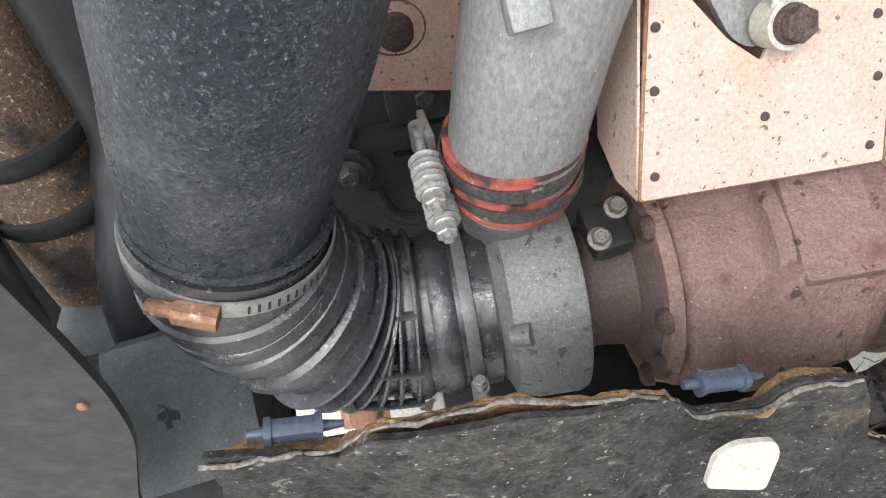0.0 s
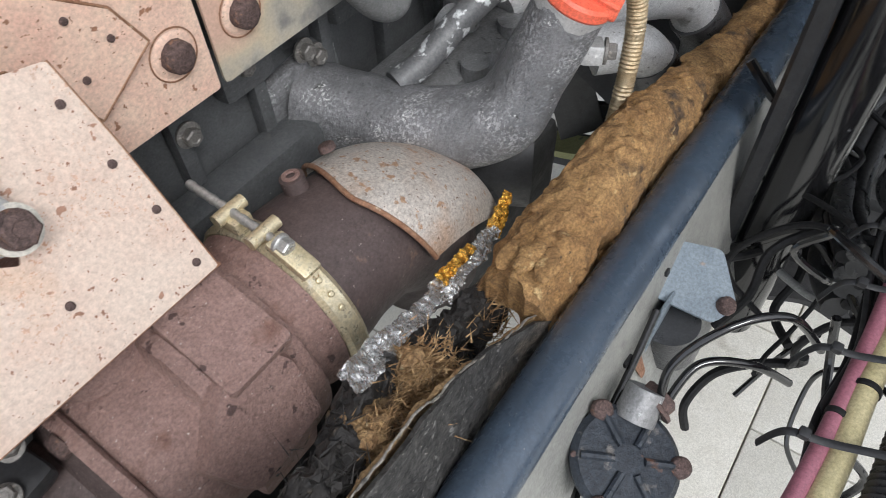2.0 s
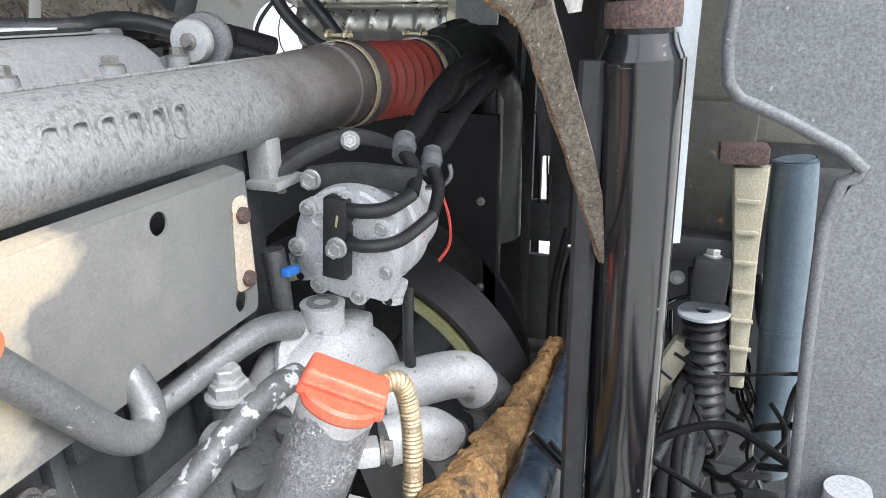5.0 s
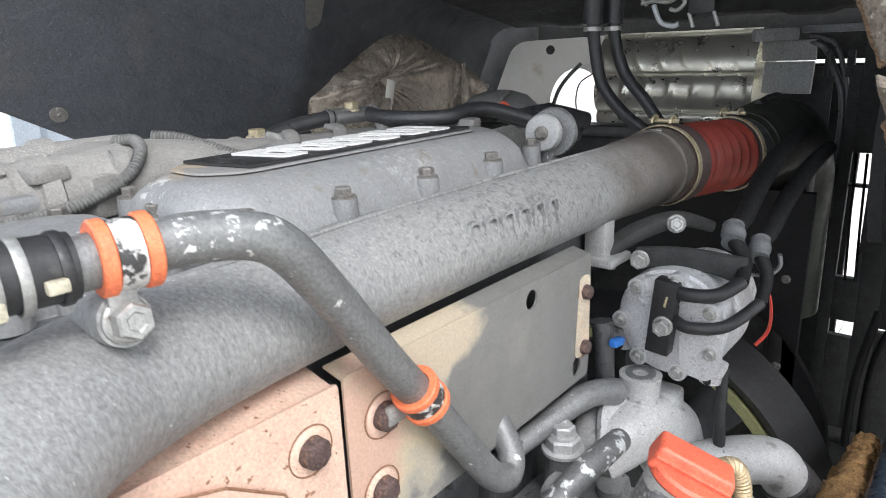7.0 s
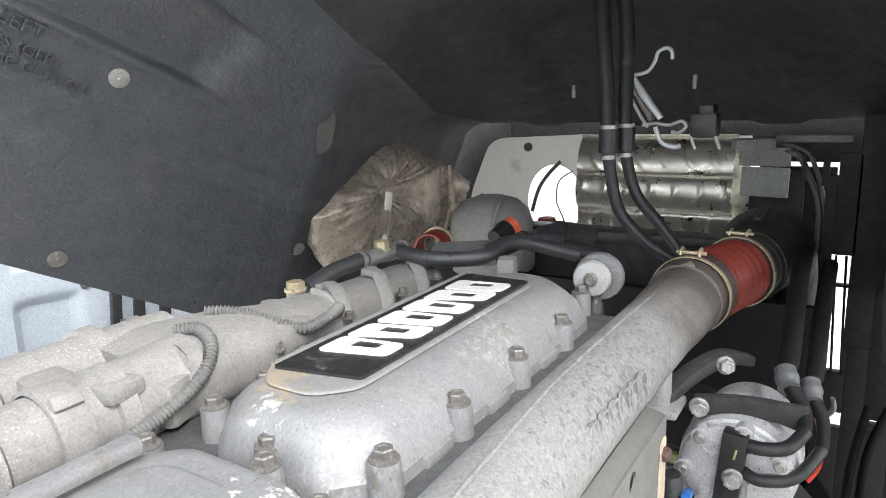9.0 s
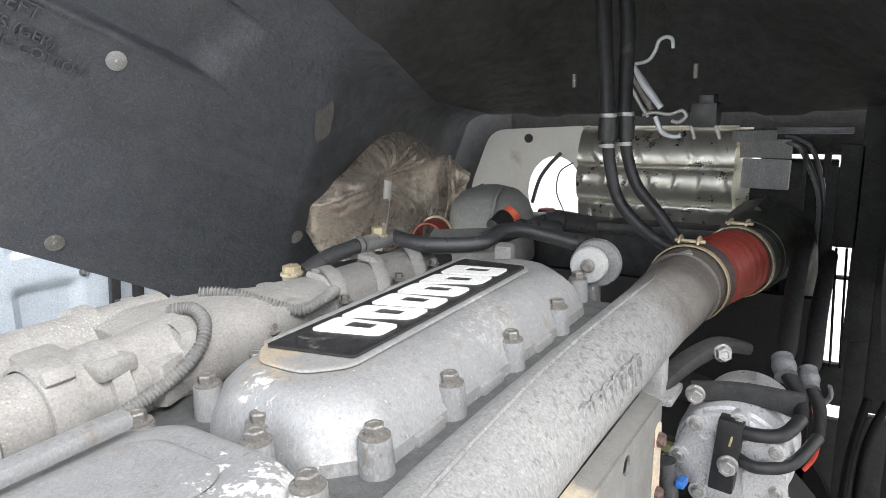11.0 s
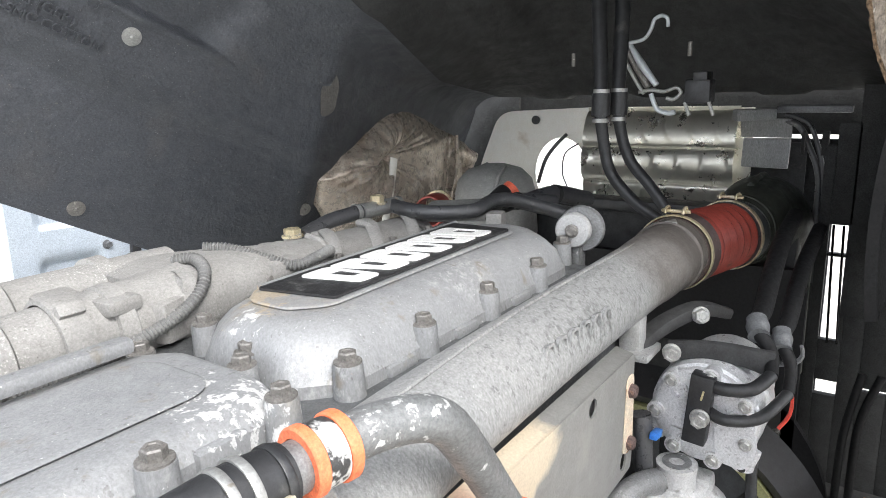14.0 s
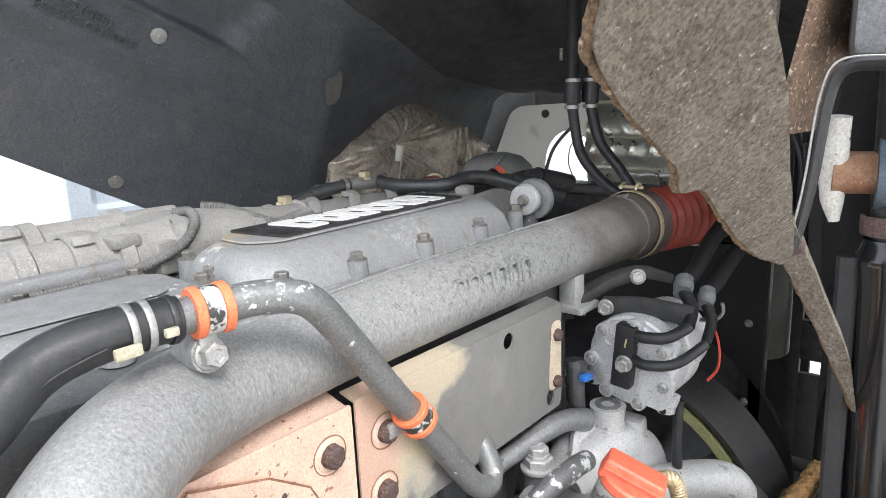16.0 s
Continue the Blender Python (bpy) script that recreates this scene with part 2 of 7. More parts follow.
M_FELT = surf("felt_board", [(.165, .140, .112), (.215, .188, .155), (.110, .090, .070)], 5, .95, 0, [((.34, .31, .265), 260, .63, .68), ((.085, .064, .046), 5, .56, .72), ((.05, .037, .027), 320, .66, .70)], .6, 340, (1, 1, .5), fine=.9, gamp=.4)
M_FELTE = surf("felt_core_brown", [(.17, .105, .058), (.26, .18, .11), (.085, .055, .035)], 40, .95, 0, [((.42, .33, .22), 90, .64, .70)], .9, 260, gamp=.4)
M_FOIL = surf("stained_foil_quilt", [(.44, .385, .32), (.54, .49, .42), (.32, .26, .20)], 7, .30, .55, [((.22, .165, .12), 9, .56, .68), ((.13, .09, .065), 150, .62, .66), ((.82, .79, .73), 80, .67, .70)], .7, 90, fine=.6, gamp=.2)
M_SILV = surf("pressed_aluminium", [(.62, .60, .53), (.68, .66, .59), (.54, .52, .45)], 4, .34, .80, [((.40, .37, .30), 5, .62, .84)], 0, 160, gamp=.03)
M_WHITE = surf("dirty_white_sheet", [(.86, .84, .78), (.88, .865, .82), (.80, .75, .66)], 5, .40, 0, [((.50, .40, .28), 7, .64, .80)], .12, 60, gamp=.06)
M_DUCT = surf("olive_black_rubber", [(.030, .034, .026), (.044, .048, .038), (.020, .022, .018)], 6, .5, 0, [((.08, .08, .065), 14, .64, .78)], .2, 120)
M_OLIVE = surf("olive_painted_ring", [(.24, .245, .115), (.29, .29, .14), (.18, .18, .085)], 8, .5, 0, [((.05, .05, .04), 24, .66, .74)], .15, 120)
M_PALE = surf("pale_blue_paint", [(.42, .47, .53), (.48, .53, .58), (.36, .41, .47)], 3, .35, 0, [((.25, .25, .25), 20, .70, .78)], .05, 80)
M_GLOSS = surf("gloss_black_tube", [(.008, .008, .009), (.012, .012, .013), (.006, .006, .006)], 6, .13, 0, [((.10, .10, .10), 60, .70, .73)], .05, 80, rvar=.05, ior=1.65)
M_STRIP = surf("galvanised_strip", [(.56, .60, .63), (.62, .65, .67), (.50, .54, .57)], 6, .45, .3, [], .05, 150, gamp=.06)
M_FEND = surf("grey_moulded_plastic", [(.125, .13, .136), (.155, .16, .166), (.10, .104, .108)], 4, .42, 0, [((.30, .30, .30), 90, .69, .73)], .3, 220, gamp=.25)
M_WORN = surf("worn_brown_lining", [(.085, .080, .074), (.105, .097, .088), (.065, .062, .058)], 20, .85, 0, [], .4, 200)
M_BANDD = surf("sooty_clamp_band", [(.10, .098, .095), (.15, .145, .14), (.065, .062, .06)], 14, .4, .5, [((.30, .10, .07), 40, .60, .66), ((.34, .33, .32), 110, .66, .70)], .2, 200, gamp=.3)
M_SCUFP = surf("scuffed_grey_pipe", [(.185, .19, .19), (.225, .228, .226), (.15, .154, .155)], 7, .42, .3, [((.10, .10, .10), 40, .66, .74), ((.60, .60, .59), 75, .68, .70)], .3, 200, gamp=.2, patch=[((.58, .58, .57), (.40, .41, 1.58), .14, 95, .72)])
M_CREAMP = surf("cream_plastic", [(.42, .39, .29), (.48, .45, .35), (.33, .30, .22)], 6, .5, 0, [((.15, .11, .07), 20, .64, .74)], .1, 100)
M_TANK = surf("blue_grey_cylinder", [(.075, .105, .135), (.095, .13, .16), (.06, .08, .10)], 4, .4, .1, [((.16, .17, .18), 60, .68, .74)], .08, 90)
M_PINKW = surf("dusty_pink_tube", [(.30, .11, .15), (.35, .14, .18), (.24, .09, .12)], 12, .5, 0, [((.10, .08, .08), 40, .66, .74)], .1, 150)
M_YELW = surf("pale_yellow_tube", [(.46, .40, .22), (.52, .46, .28), (.38, .33, .17)], 12, .5, 0, [((.14, .12, .08), 30, .67, .75)], .1, 150)
M_CORR = surf("black_conduit", [(.018, .019, .021), (.028, .029, .031), (.012, .012, .013)], 20, .32, 0, [((.12, .12, .115), 60, .66, .74)], .1, 150)
M_GCORR = surf("grey_conduit", [(.16, .16, .155), (.22, .22, .21), (.10, .10, .10)], 20, .5, 0, [((.36, .35, .33), 60, .64, .72)], .1, 150)
M_SCUFF = surf("scuffed_clip_band", [(.60, .60, .58), (.70, .70, .68), (.45, .45, .44)], 30, .5, .2, [((.05, .05, .05), 45, .50, .54)], .3, 140)
M_BADGE = surf("black_badge", [(.018, .018, .019), (.028, .028, .029), (.012, .012, .012)], 10, .5, 0, [((.12, .12, .115), 40, .62, .72)], .2, 150)
M_LETTER = surf("white_badge_shape", [(.78, .78, .77), (.84, .84, .83), (.68, .68, .67)], 10, .4, .1, [((.45, .45, .44), 40, .68, .76)], .05, 100)
M_BRAID = surf("braided_sleeve", [(.52, .40, .24), (.62, .52, .36), (.34, .25, .14)], 40, .4, .6, [], .5, 260)
M_FOILB = surf("crumpled_silver_foil", [(.66, .66, .65), (.75, .75, .74), (.50, .50, .50)], 20, .25, .9, [((.42, .22, .05), 18, .62, .66)], .9, 90)
M_GOLD = surf("gold_foil", [(.72, .36, .04), (.80, .48, .10), (.30, .12, .02)], 30, .25, .9, [((.05, .03, .02), 30, .58, .66)], .9, 110)
M_CHAR = surf("charred_tar", [(.018, .016, .015), (.032, .028, .025), (.010, .010, .010)], 16, .6, 0, [((.14, .10, .06), 40, .66, .74)], 1.0, 120)
M_BLUEC = surf("blue_clip", [(.03, .16, .55), (.04, .20, .62), (.02, .12, .45)], 20, .4, 0, [], .05, 100)
M_REDW = surf("red_strap", [(.75, .08, .05), (.68, .06, .04), (.80, .12, .08)], 20, .45, 0, [], .05, 100)
M_DUSTG = surf("dusty_grey_plastic", [(.26, .26, .25), (.32, .32, .305), (.19, .19, .185)], 9, .6, 0, [((.44, .43, .40), 120, .66, .72)], .25, 160)
M_CABLE = surf("matt_black_cable", [(.009, .009, .010), (.014, .014, .015), (.007, .007, .007)], 20, .65, 0, [], .1, 150, ior=1.35)
M_TAB = surf("cream_painted_tab", [(.50, .48, .42), (.56, .53, .47), (.42, .39, .33)], 12, .5, 0, [((.22, .17, .11), 30, .64, .72)], .2, 150)
M_NECK = surf("corroded_neck_alloy", [(.165, .17, .176), (.22, .22, .226), (.11, .11, .115)], 7, .40, .25, [((.075, .075, .075), 60, .64, .70)], 1.0, 150, bloom=[((.40, .40, .41), 12, .44, .62, 240, .50, .56), ((.62, .62, .62), 30, .56, .66, 320, .54, .58)])
M_ELBOW = surf("dusty_rubber_elbow", [(.034, .035, .040), (.052, .053, .059), (.020, .020, .023)], 6, .30, 0, [((.24, .235, .23), 14, .60, .80), ((.36, .36, .35), 340, .69, .71), ((.16, .16, .16), 120, .64, .68)], .3, 240, ior=1.95)
M_CLIP = surf("slate_blue_plastic", [(.050, .066, .092), (.070, .090, .12), (.038, .050, .068)], 30, .35, 0, [((.22, .23, .24), 120, .64, .70)], .15, 150)
M_CASTG = surf("grey_painted_casting", [(.085, .09, .09), (.115, .12, .118), (.06, .063, .063)], 6, .45, .1, [((.02, .02, .02), 40, .66, .70), ((.25, .16, .09), 22, .70, .76), ((.30, .30, .29), 200, .68, .71)], .35, 160)
M_ARCH = surf("pale_grey_arch", [(.40, .41, .42), (.46, .47, .48), (.34, .35, .36)], 5, .30, 0, [], .08, 120)
M_PAVE = surf("pale_paving", [(.54, .525, .47), (.61, .595, .545), (.47, .45, .39)], 3, .85, 0, [((.30, .275, .225), 7, .64, .78)], .3, 60)
M_BLOCK = surf("engine_block_paint", [(.085, .089, .092), (.115, .119, .121), (.056, .059, .061)], 5, .5, .15, [((.16, .155, .15), 18, .64, .76), ((.32, .32, .31), 240, .70, .72)], .4, 150)
M_BROWN = surf("rust_brown_tank", [(.145, .092, .062), (.20, .13, .088), (.075, .05, .038)], 6, .7, .1, [((.42, .36, .27), 220, .60, .64), ((.035, .03, .028), 9, .56, .64)], .6, 140, gamp=.4)
M_WPIPE = surf("white_painted_part", [(.62, .60, .56), (.70, .69, .66), (.46, .43, .38)], 8, .5, 0, [((.20, .13, .09), 26, .60, .66), ((.10, .08, .07), 60, .64, .68)], .2, 100)


# ---- mesh helpers ----
def finish(bm, sharp=38):
    bmesh.ops.recalc_face_normals(bm, faces=bm.faces[:])
    me = bpy.data.meshes.new("mesh")
    bm.to_mesh(me)
    bm.free()
    me.polygons.foreach_set("use_smooth", [True] * len(me.polygons))
    me.set_sharp_from_angle(angle=radians(sharp))
    return me


def thing(name, label, category, base, group="", kind=""):
    ob = new(name)
    ob.location = base
    return tagged(ob, label, category, group, kind)


VARIANTS = {}


def part(name, bm, material, parent, label="", at=None, kind=""):
    """A bmesh (or a finished mesh) as one mesh under a thing or a part; places stay those of the world."""
    me = bm if isinstance(bm, bpy.types.Mesh) else finish(bm)
    if not me.materials:
        me.materials.append(material)
    elif me.materials[0] != material:
        key = (me.name, material.name)
        if key not in VARIANTS:
            VARIANTS[key] = me.copy()
            VARIANTS[key].materials.clear()
            VARIANTS[key].materials.append(material)
        me = VARIANTS[key]
    ob = new(name, me)
    ob.parent = parent
    base = Vector()
    p = parent
    while p is not None:
        base += Vector(p.location)
        p = p.parent
    ob.matrix_basis = Matrix.Translation(-base) @ (at or Matrix())
    return tagged(ob, label, kind=kind)


def solo(name, bm, material, label, category, group="", kind=""):
    """A thing that is one mesh."""
    me = bm if isinstance(bm, bpy.types.Mesh) else finish(bm)
    me.materials.append(material)
    return tagged(new(name, me), label, category, group, kind)


def spline(points, sub=6):
    P = [Vector(p) for p in points]
    if len(P) < 3:
        return [P[0].lerp(P[1], i / sub) for i in range(sub + 1)], [i / sub for i in range(sub + 1)]
    out, us = [], []
    for i in range(len(P) - 1):
        a, b, c, d = P[max(i - 1, 0)], P[i], P[i + 1], P[min(i + 2, len(P) - 1)]
        for k in range(sub):
            t = k / sub
            out.append(0.5 * ((2 * b) + (c - a) * t + (2 * a - 5 * b + 4 * c - d) * t * t + (3 * b - a - 3 * c + d) * t ** 3))
            us.append(i + t)
    out.append(P[-1])
    us.append(len(P) - 1)
    return out, us


def tube(points, radius, seg=28, sub=6, power=2.0, caps=True, wave=None, ref=(0, 0, 1), bm=None):
    """A swept body. radius: one number, or one (or a pair: along ref, across it) a point. wave(s): change of radius at length s."""
    C, us = spline(points, sub)
    bm = bm or bmesh.new()
    rs = radius if isinstance(radius, (list, tuple)) else [radius] * len(points)
    rings, s = [], 0.0
    N = None
    for i, c in enumerate(C):
        T = (C[min(i + 1, len(C) - 1)] - C[max(i - 1, 0)]).normalized()
        if N is None:
            N = Vector(ref)
        N = (N - T * N.dot(T))
        if N.length < 1e-5:
            N = T.orthogonal()
        N.normalize()
        B = T.cross(N)
        if i:
            s += (c - C[i - 1]).length
        k = min(int(us[i]), len(rs) - 2) if len(rs) > 1 else 0
        f = us[i] - k
        f = f * f * (3 - 2 * f)
        r0, r1 = rs[k], rs[min(k + 1, len(rs) - 1)]
        r0 = r0 if isinstance(r0, tuple) else (r0, r0)
        r1 = r1 if isinstance(r1, tuple) else (r1, r1)
        a, b = r0[0] + (r1[0] - r0[0]) * f, r0[1] + (r1[1] - r0[1]) * f
        dr = wave(s) if wave else 0.0
        ring = []
        for j in range(seg):
            w = 2 * math.pi * j / seg
            cx, sx = math.cos(w), math.sin(w)
            if power != 2.0:
                q = (abs(cx) ** power + abs(sx) ** power) ** (-1 / power)
                cx, sx = cx * q, sx * q
            ring.append(bm.verts.new(c + N * cx * (a + dr) + B * sx * (b + dr)))
        rings.append(ring)
    for r0, r1 in zip(rings, rings[1:]):
        for j in range(seg):
            bm.faces.new((r0[j], r0[(j + 1) % seg], r1[(j + 1) % seg], r1[j]))
    if caps:
        bm.faces.new(rings[0][::-1])
        bm.faces.new(rings[-1])
    return bm


def basis(origin, axis, ref=(0, 0, 1)):
    """A pose whose z runs along axis, and whose x leans to ref."""
    z = Vector(axis).normalized()
    x = Vector(ref) - z * Vector(ref).dot(z)
    if x.length < 1e-5:
        x = z.orthogonal()
    x.normalize()
    y = z.cross(x)
    m = Matrix((x, y, z)).transposed().to_4x4()
    m.translation = origin
    return m


def lathe(profile, origin=(0, 0, 0), axis=(0, 0, 1), seg=40, bm=None, closed=False):
    """A profile of (height along the axis, radius) turned round the axis."""
    bm = bm or bmesh.new()
    m = basis(origin, axis)
    rings = []
    for h, r in profile:
        rings.append([bm.verts.new(m @ Vector((r * math.cos(2 * math.pi * j / seg), r * math.sin(2 * math.pi * j / seg), h))) for j in range(seg)] if r > 1e-6 else [bm.verts.new(m @ Vector((0, 0, h)))])
    pairs = list(zip(rings, rings[1:])) + ([(rings[-1], rings[0])] if closed else [])
    for a, b in pairs:
        for j in range(seg):
            k = (j + 1) % seg
            if len(a) == 1 and len(b) > 1:
                bm.faces.new((a[0], b[k], b[j]))
            elif len(b) == 1 and len(a) > 1:
                bm.faces.new((a[j], a[k], b[0]))
            elif len(a) > 1:
                bm.faces.new((a[j], a[k], b[k], b[j]))
    return bm


def block(centre, size, bevel=0.003, turn=(0, 0, 0), bm=None, seg=2):
    own = bmesh.new()
    bmesh.ops.create_cube(own, size=1, matrix=Matrix.Diagonal((*size, 1)))
    if bevel:
        bmesh.ops.bevel(own, geom=own.edges[:], offset=bevel, segments=seg, affect="EDGES", profile=0.6)
    own.transform(pose(*centre, *turn))
    if bm is None:
        return own
    return join(bm, own)


def join(bm, other):
    me = bpy.data.meshes.new("tmp")
    other.to_mesh(me)
    other.free()
    bm.from_mesh(me)
    bpy.data.meshes.remove(me)
    return bm


def circle2(cx, cy, r, n=20, ry=None):
    return [(cx + r * math.cos(2 * math.pi * i / n), cy + (ry or r) * math.sin(2 * math.pi * i / n)) for i in range(n)]


def rounded(pts, r, n=4):
    """A polygon with rounded corners."""
    out = []
    for i, p in enumerate(pts):
        p, a, b = Vector(p), Vector(pts[i - 1]), Vector(pts[(i + 1) % len(pts)])
        d = min(r, (a - p).length * .45, (b - p).length * .45)
        s, e = p + (a - p).normalized() * d, p + (b - p).normalized() * d
        for k in range(n + 1):
            t = k / n
            out.append(tuple((1 - t) ** 2 * s + 2 * t * (1 - t) * p + t * t * e))
    return out


def sheet(m, outline, thick, holes=(), bevel=0.0, bm=None):
    """A plate: an outline and holes in the xy plane of the pose m, from z = 0 to z = thick."""
    own = bmesh.new()
    loops = []
    for loop in (outline, *holes):
        vs = [own.verts.new((x, y, 0)) for x, y in loop]
        es = [own.edges.new((vs[i], vs[(i + 1) % len(vs)])) for i in range(len(vs))]
        loops.append((vs, es))
    bmesh.ops.triangle_fill(own, use_beauty=True, use_dissolve=False, edges=own.edges[:])
    base = own.faces[:]
    ext = bmesh.ops.extrude_face_region(own, geom=base)
    bmesh.ops.translate(own, verts=[v for v in ext["geom"] if isinstance(v, bmesh.types.BMVert)], vec=(0, 0, thick))
    own.transform(m)
    if bm is None:
        return own
    return join(bm, own)


def face_pose(origin, u, v):
    """A pose with x along u and y along v as far as it goes."""
    x = Vector(u).normalized()
    z = x.cross(Vector(v)).normalized()
    m = Matrix((x, z.cross(x), z)).transposed().to_4x4()
    m.translation = origin
    return m


def ring_band(points_axis, r, width, thick, seg=48, bm=None):
    o, ax = points_axis
    h = width / 2
    return lathe([(-h, r), (-h, r + thick), (-h * .7, r + thick * 1.25), (h * .7, r + thick * 1.25), (h, r + thick), (h, r)], o, ax, seg, bm, closed=True)


def hexbolt(r, h, flange=1.35, washer=None):
    """A flanged hexagon head that stands on z = 0."""
    bm = bmesh.new()
    f = h * .22
    if flange:
        lathe([(-.001, 0), (-.001, r * flange), (f * .75, r * flange), (f * 1.15, r * 1.06), (f * 1.15, 0)], seg=20, bm=bm)
    else:
        f = 0
    ring = lambda z, q, n=6, w=0.0: [bm.verts.new((q * math.cos(math.pi / 3 * i + w), q * math.sin(math.pi / 3 * i + w), z)) for i in range(n)]
    a, b, c, d, e = ring(f, r), ring(h * .88, r), ring(h, r * .86), ring(h, r * .55), ring(h * .93, r * .45)
    for p, q in ((a, b), (b, c), (c, d), (d, e)):
        for i in range(6):
            bm.faces.new((p[i], p[(i + 1) % 6], q[(i + 1) % 6], q[i]))
    bm.faces.new(e)
    return finish(bm, 30)


def capbolt(r, h):
    """A domed old bolt head, rounded by rust."""
    bm = bmesh.new()
    rows = [(0, r * 1.05), (h * .7, r), (h * .95, r * .8), (h, r * .5), (h, 0)]
    lathe([(0, 0)] + rows, seg=14, bm=bm)
    for v in bm.verts:
        v.co += noise.noise_vector(v.co * 320) * r * .07
    return finish(bm, 50)


def wobble(bm, amount, size, off=0.0):
    for v in bm.verts:
        v.co += noise.noise_vector(v.co * size + Vector((off, off * 2, 0))) * amount
    return bm


def grid(fn, nu, nv, bm=None):
    """A surface from fn(u, v) with u and v from 0 to 1."""
    bm = bm or bmesh.new()
    V = [[bm.verts.new(fn(i / nu, j / nv)) for j in range(nv + 1)] for i in range(nu + 1)]
    for i in range(nu):
        for j in range(nv):
            bm.faces.new((V[i][j], V[i + 1][j], V[i + 1][j + 1], V[i][j + 1]))
    return bm


def shell(fn, nu, nv, depth):
    """A surface with thickness: depth is a vector."""
    bm = grid(fn, nu, nv)
    ext = bmesh.ops.extrude_face_region(bm, geom=bm.faces[:])
    bmesh.ops.translate(bm, verts=[v for v in ext["geom"] if isinstance(v, bmesh.types.BMVert)], vec=depth)
    return bm


# ---- shared bolt heads ----
BOLT_M = hexbolt(.0098, .012, 1.45)
BOLT_S = hexbolt(.0068, .010)
BOLT_L = hexbolt(.012, .016, 1.2)
RUST_L = capbolt(.0135, .012)
RUST_M = capbolt(.010, .009)
RUST_S = capbolt(.0029, .0024)


# ---- setting ----
def build_ground():
    bm = bmesh.new()
    bmesh.ops.create_grid(bm, x_segments=8, y_segments=8, size=60)
    bm.transform(Matrix.Translation((0, 0, -0.02)))
    g = solo("ground", bm, M_PAVE, "pale concrete yard paving", "ground", kind="structure")
    slab = finish(block((0, 0, 0), (0.596, 0.396, 0.04), 0.006))
    slab.materials.append(M_PAVE)
    for i in range(-2, 8):
        for j in range(-5, 5):
            part("paving_slab", slab, M_PAVE, g, at=Matrix.Translation((i * .6 + (j % 2) * .3, j * .4, -0.012 + random.uniform(-.002, .002))))


build_ground()

# the cab is tipped forward by about 26 degrees: its underside falls towards the front
CAB_N = Vector((-0.283, -0.872, -0.399))
CAB_O = Vector((0.751, 1.249, 1.882))


def wall_at(x, z):
    """The tunnel's side wall; it flares out towards the front."""
    y = CAB_O.y - (CAB_N.x * (x - CAB_O.x) + CAB_N.z * (z - CAB_O.z)) / CAB_N.y
    return Vector((x, y + 0.55 * max(0, x - 1.14), z))


def low_edge(x):
    return 1.586 - 0.555 * (x - 0.611) if x < 1.05 else 1.342 - .1 * (x - 1.05)


def high_edge(x):
    return 1.853 - 0.62 * (x - 1.112) if x < 1.112 else (1.853 - .29 * (x - 1.112) if x < 1.54 else 1.729 - .10 * (x - 1.54))


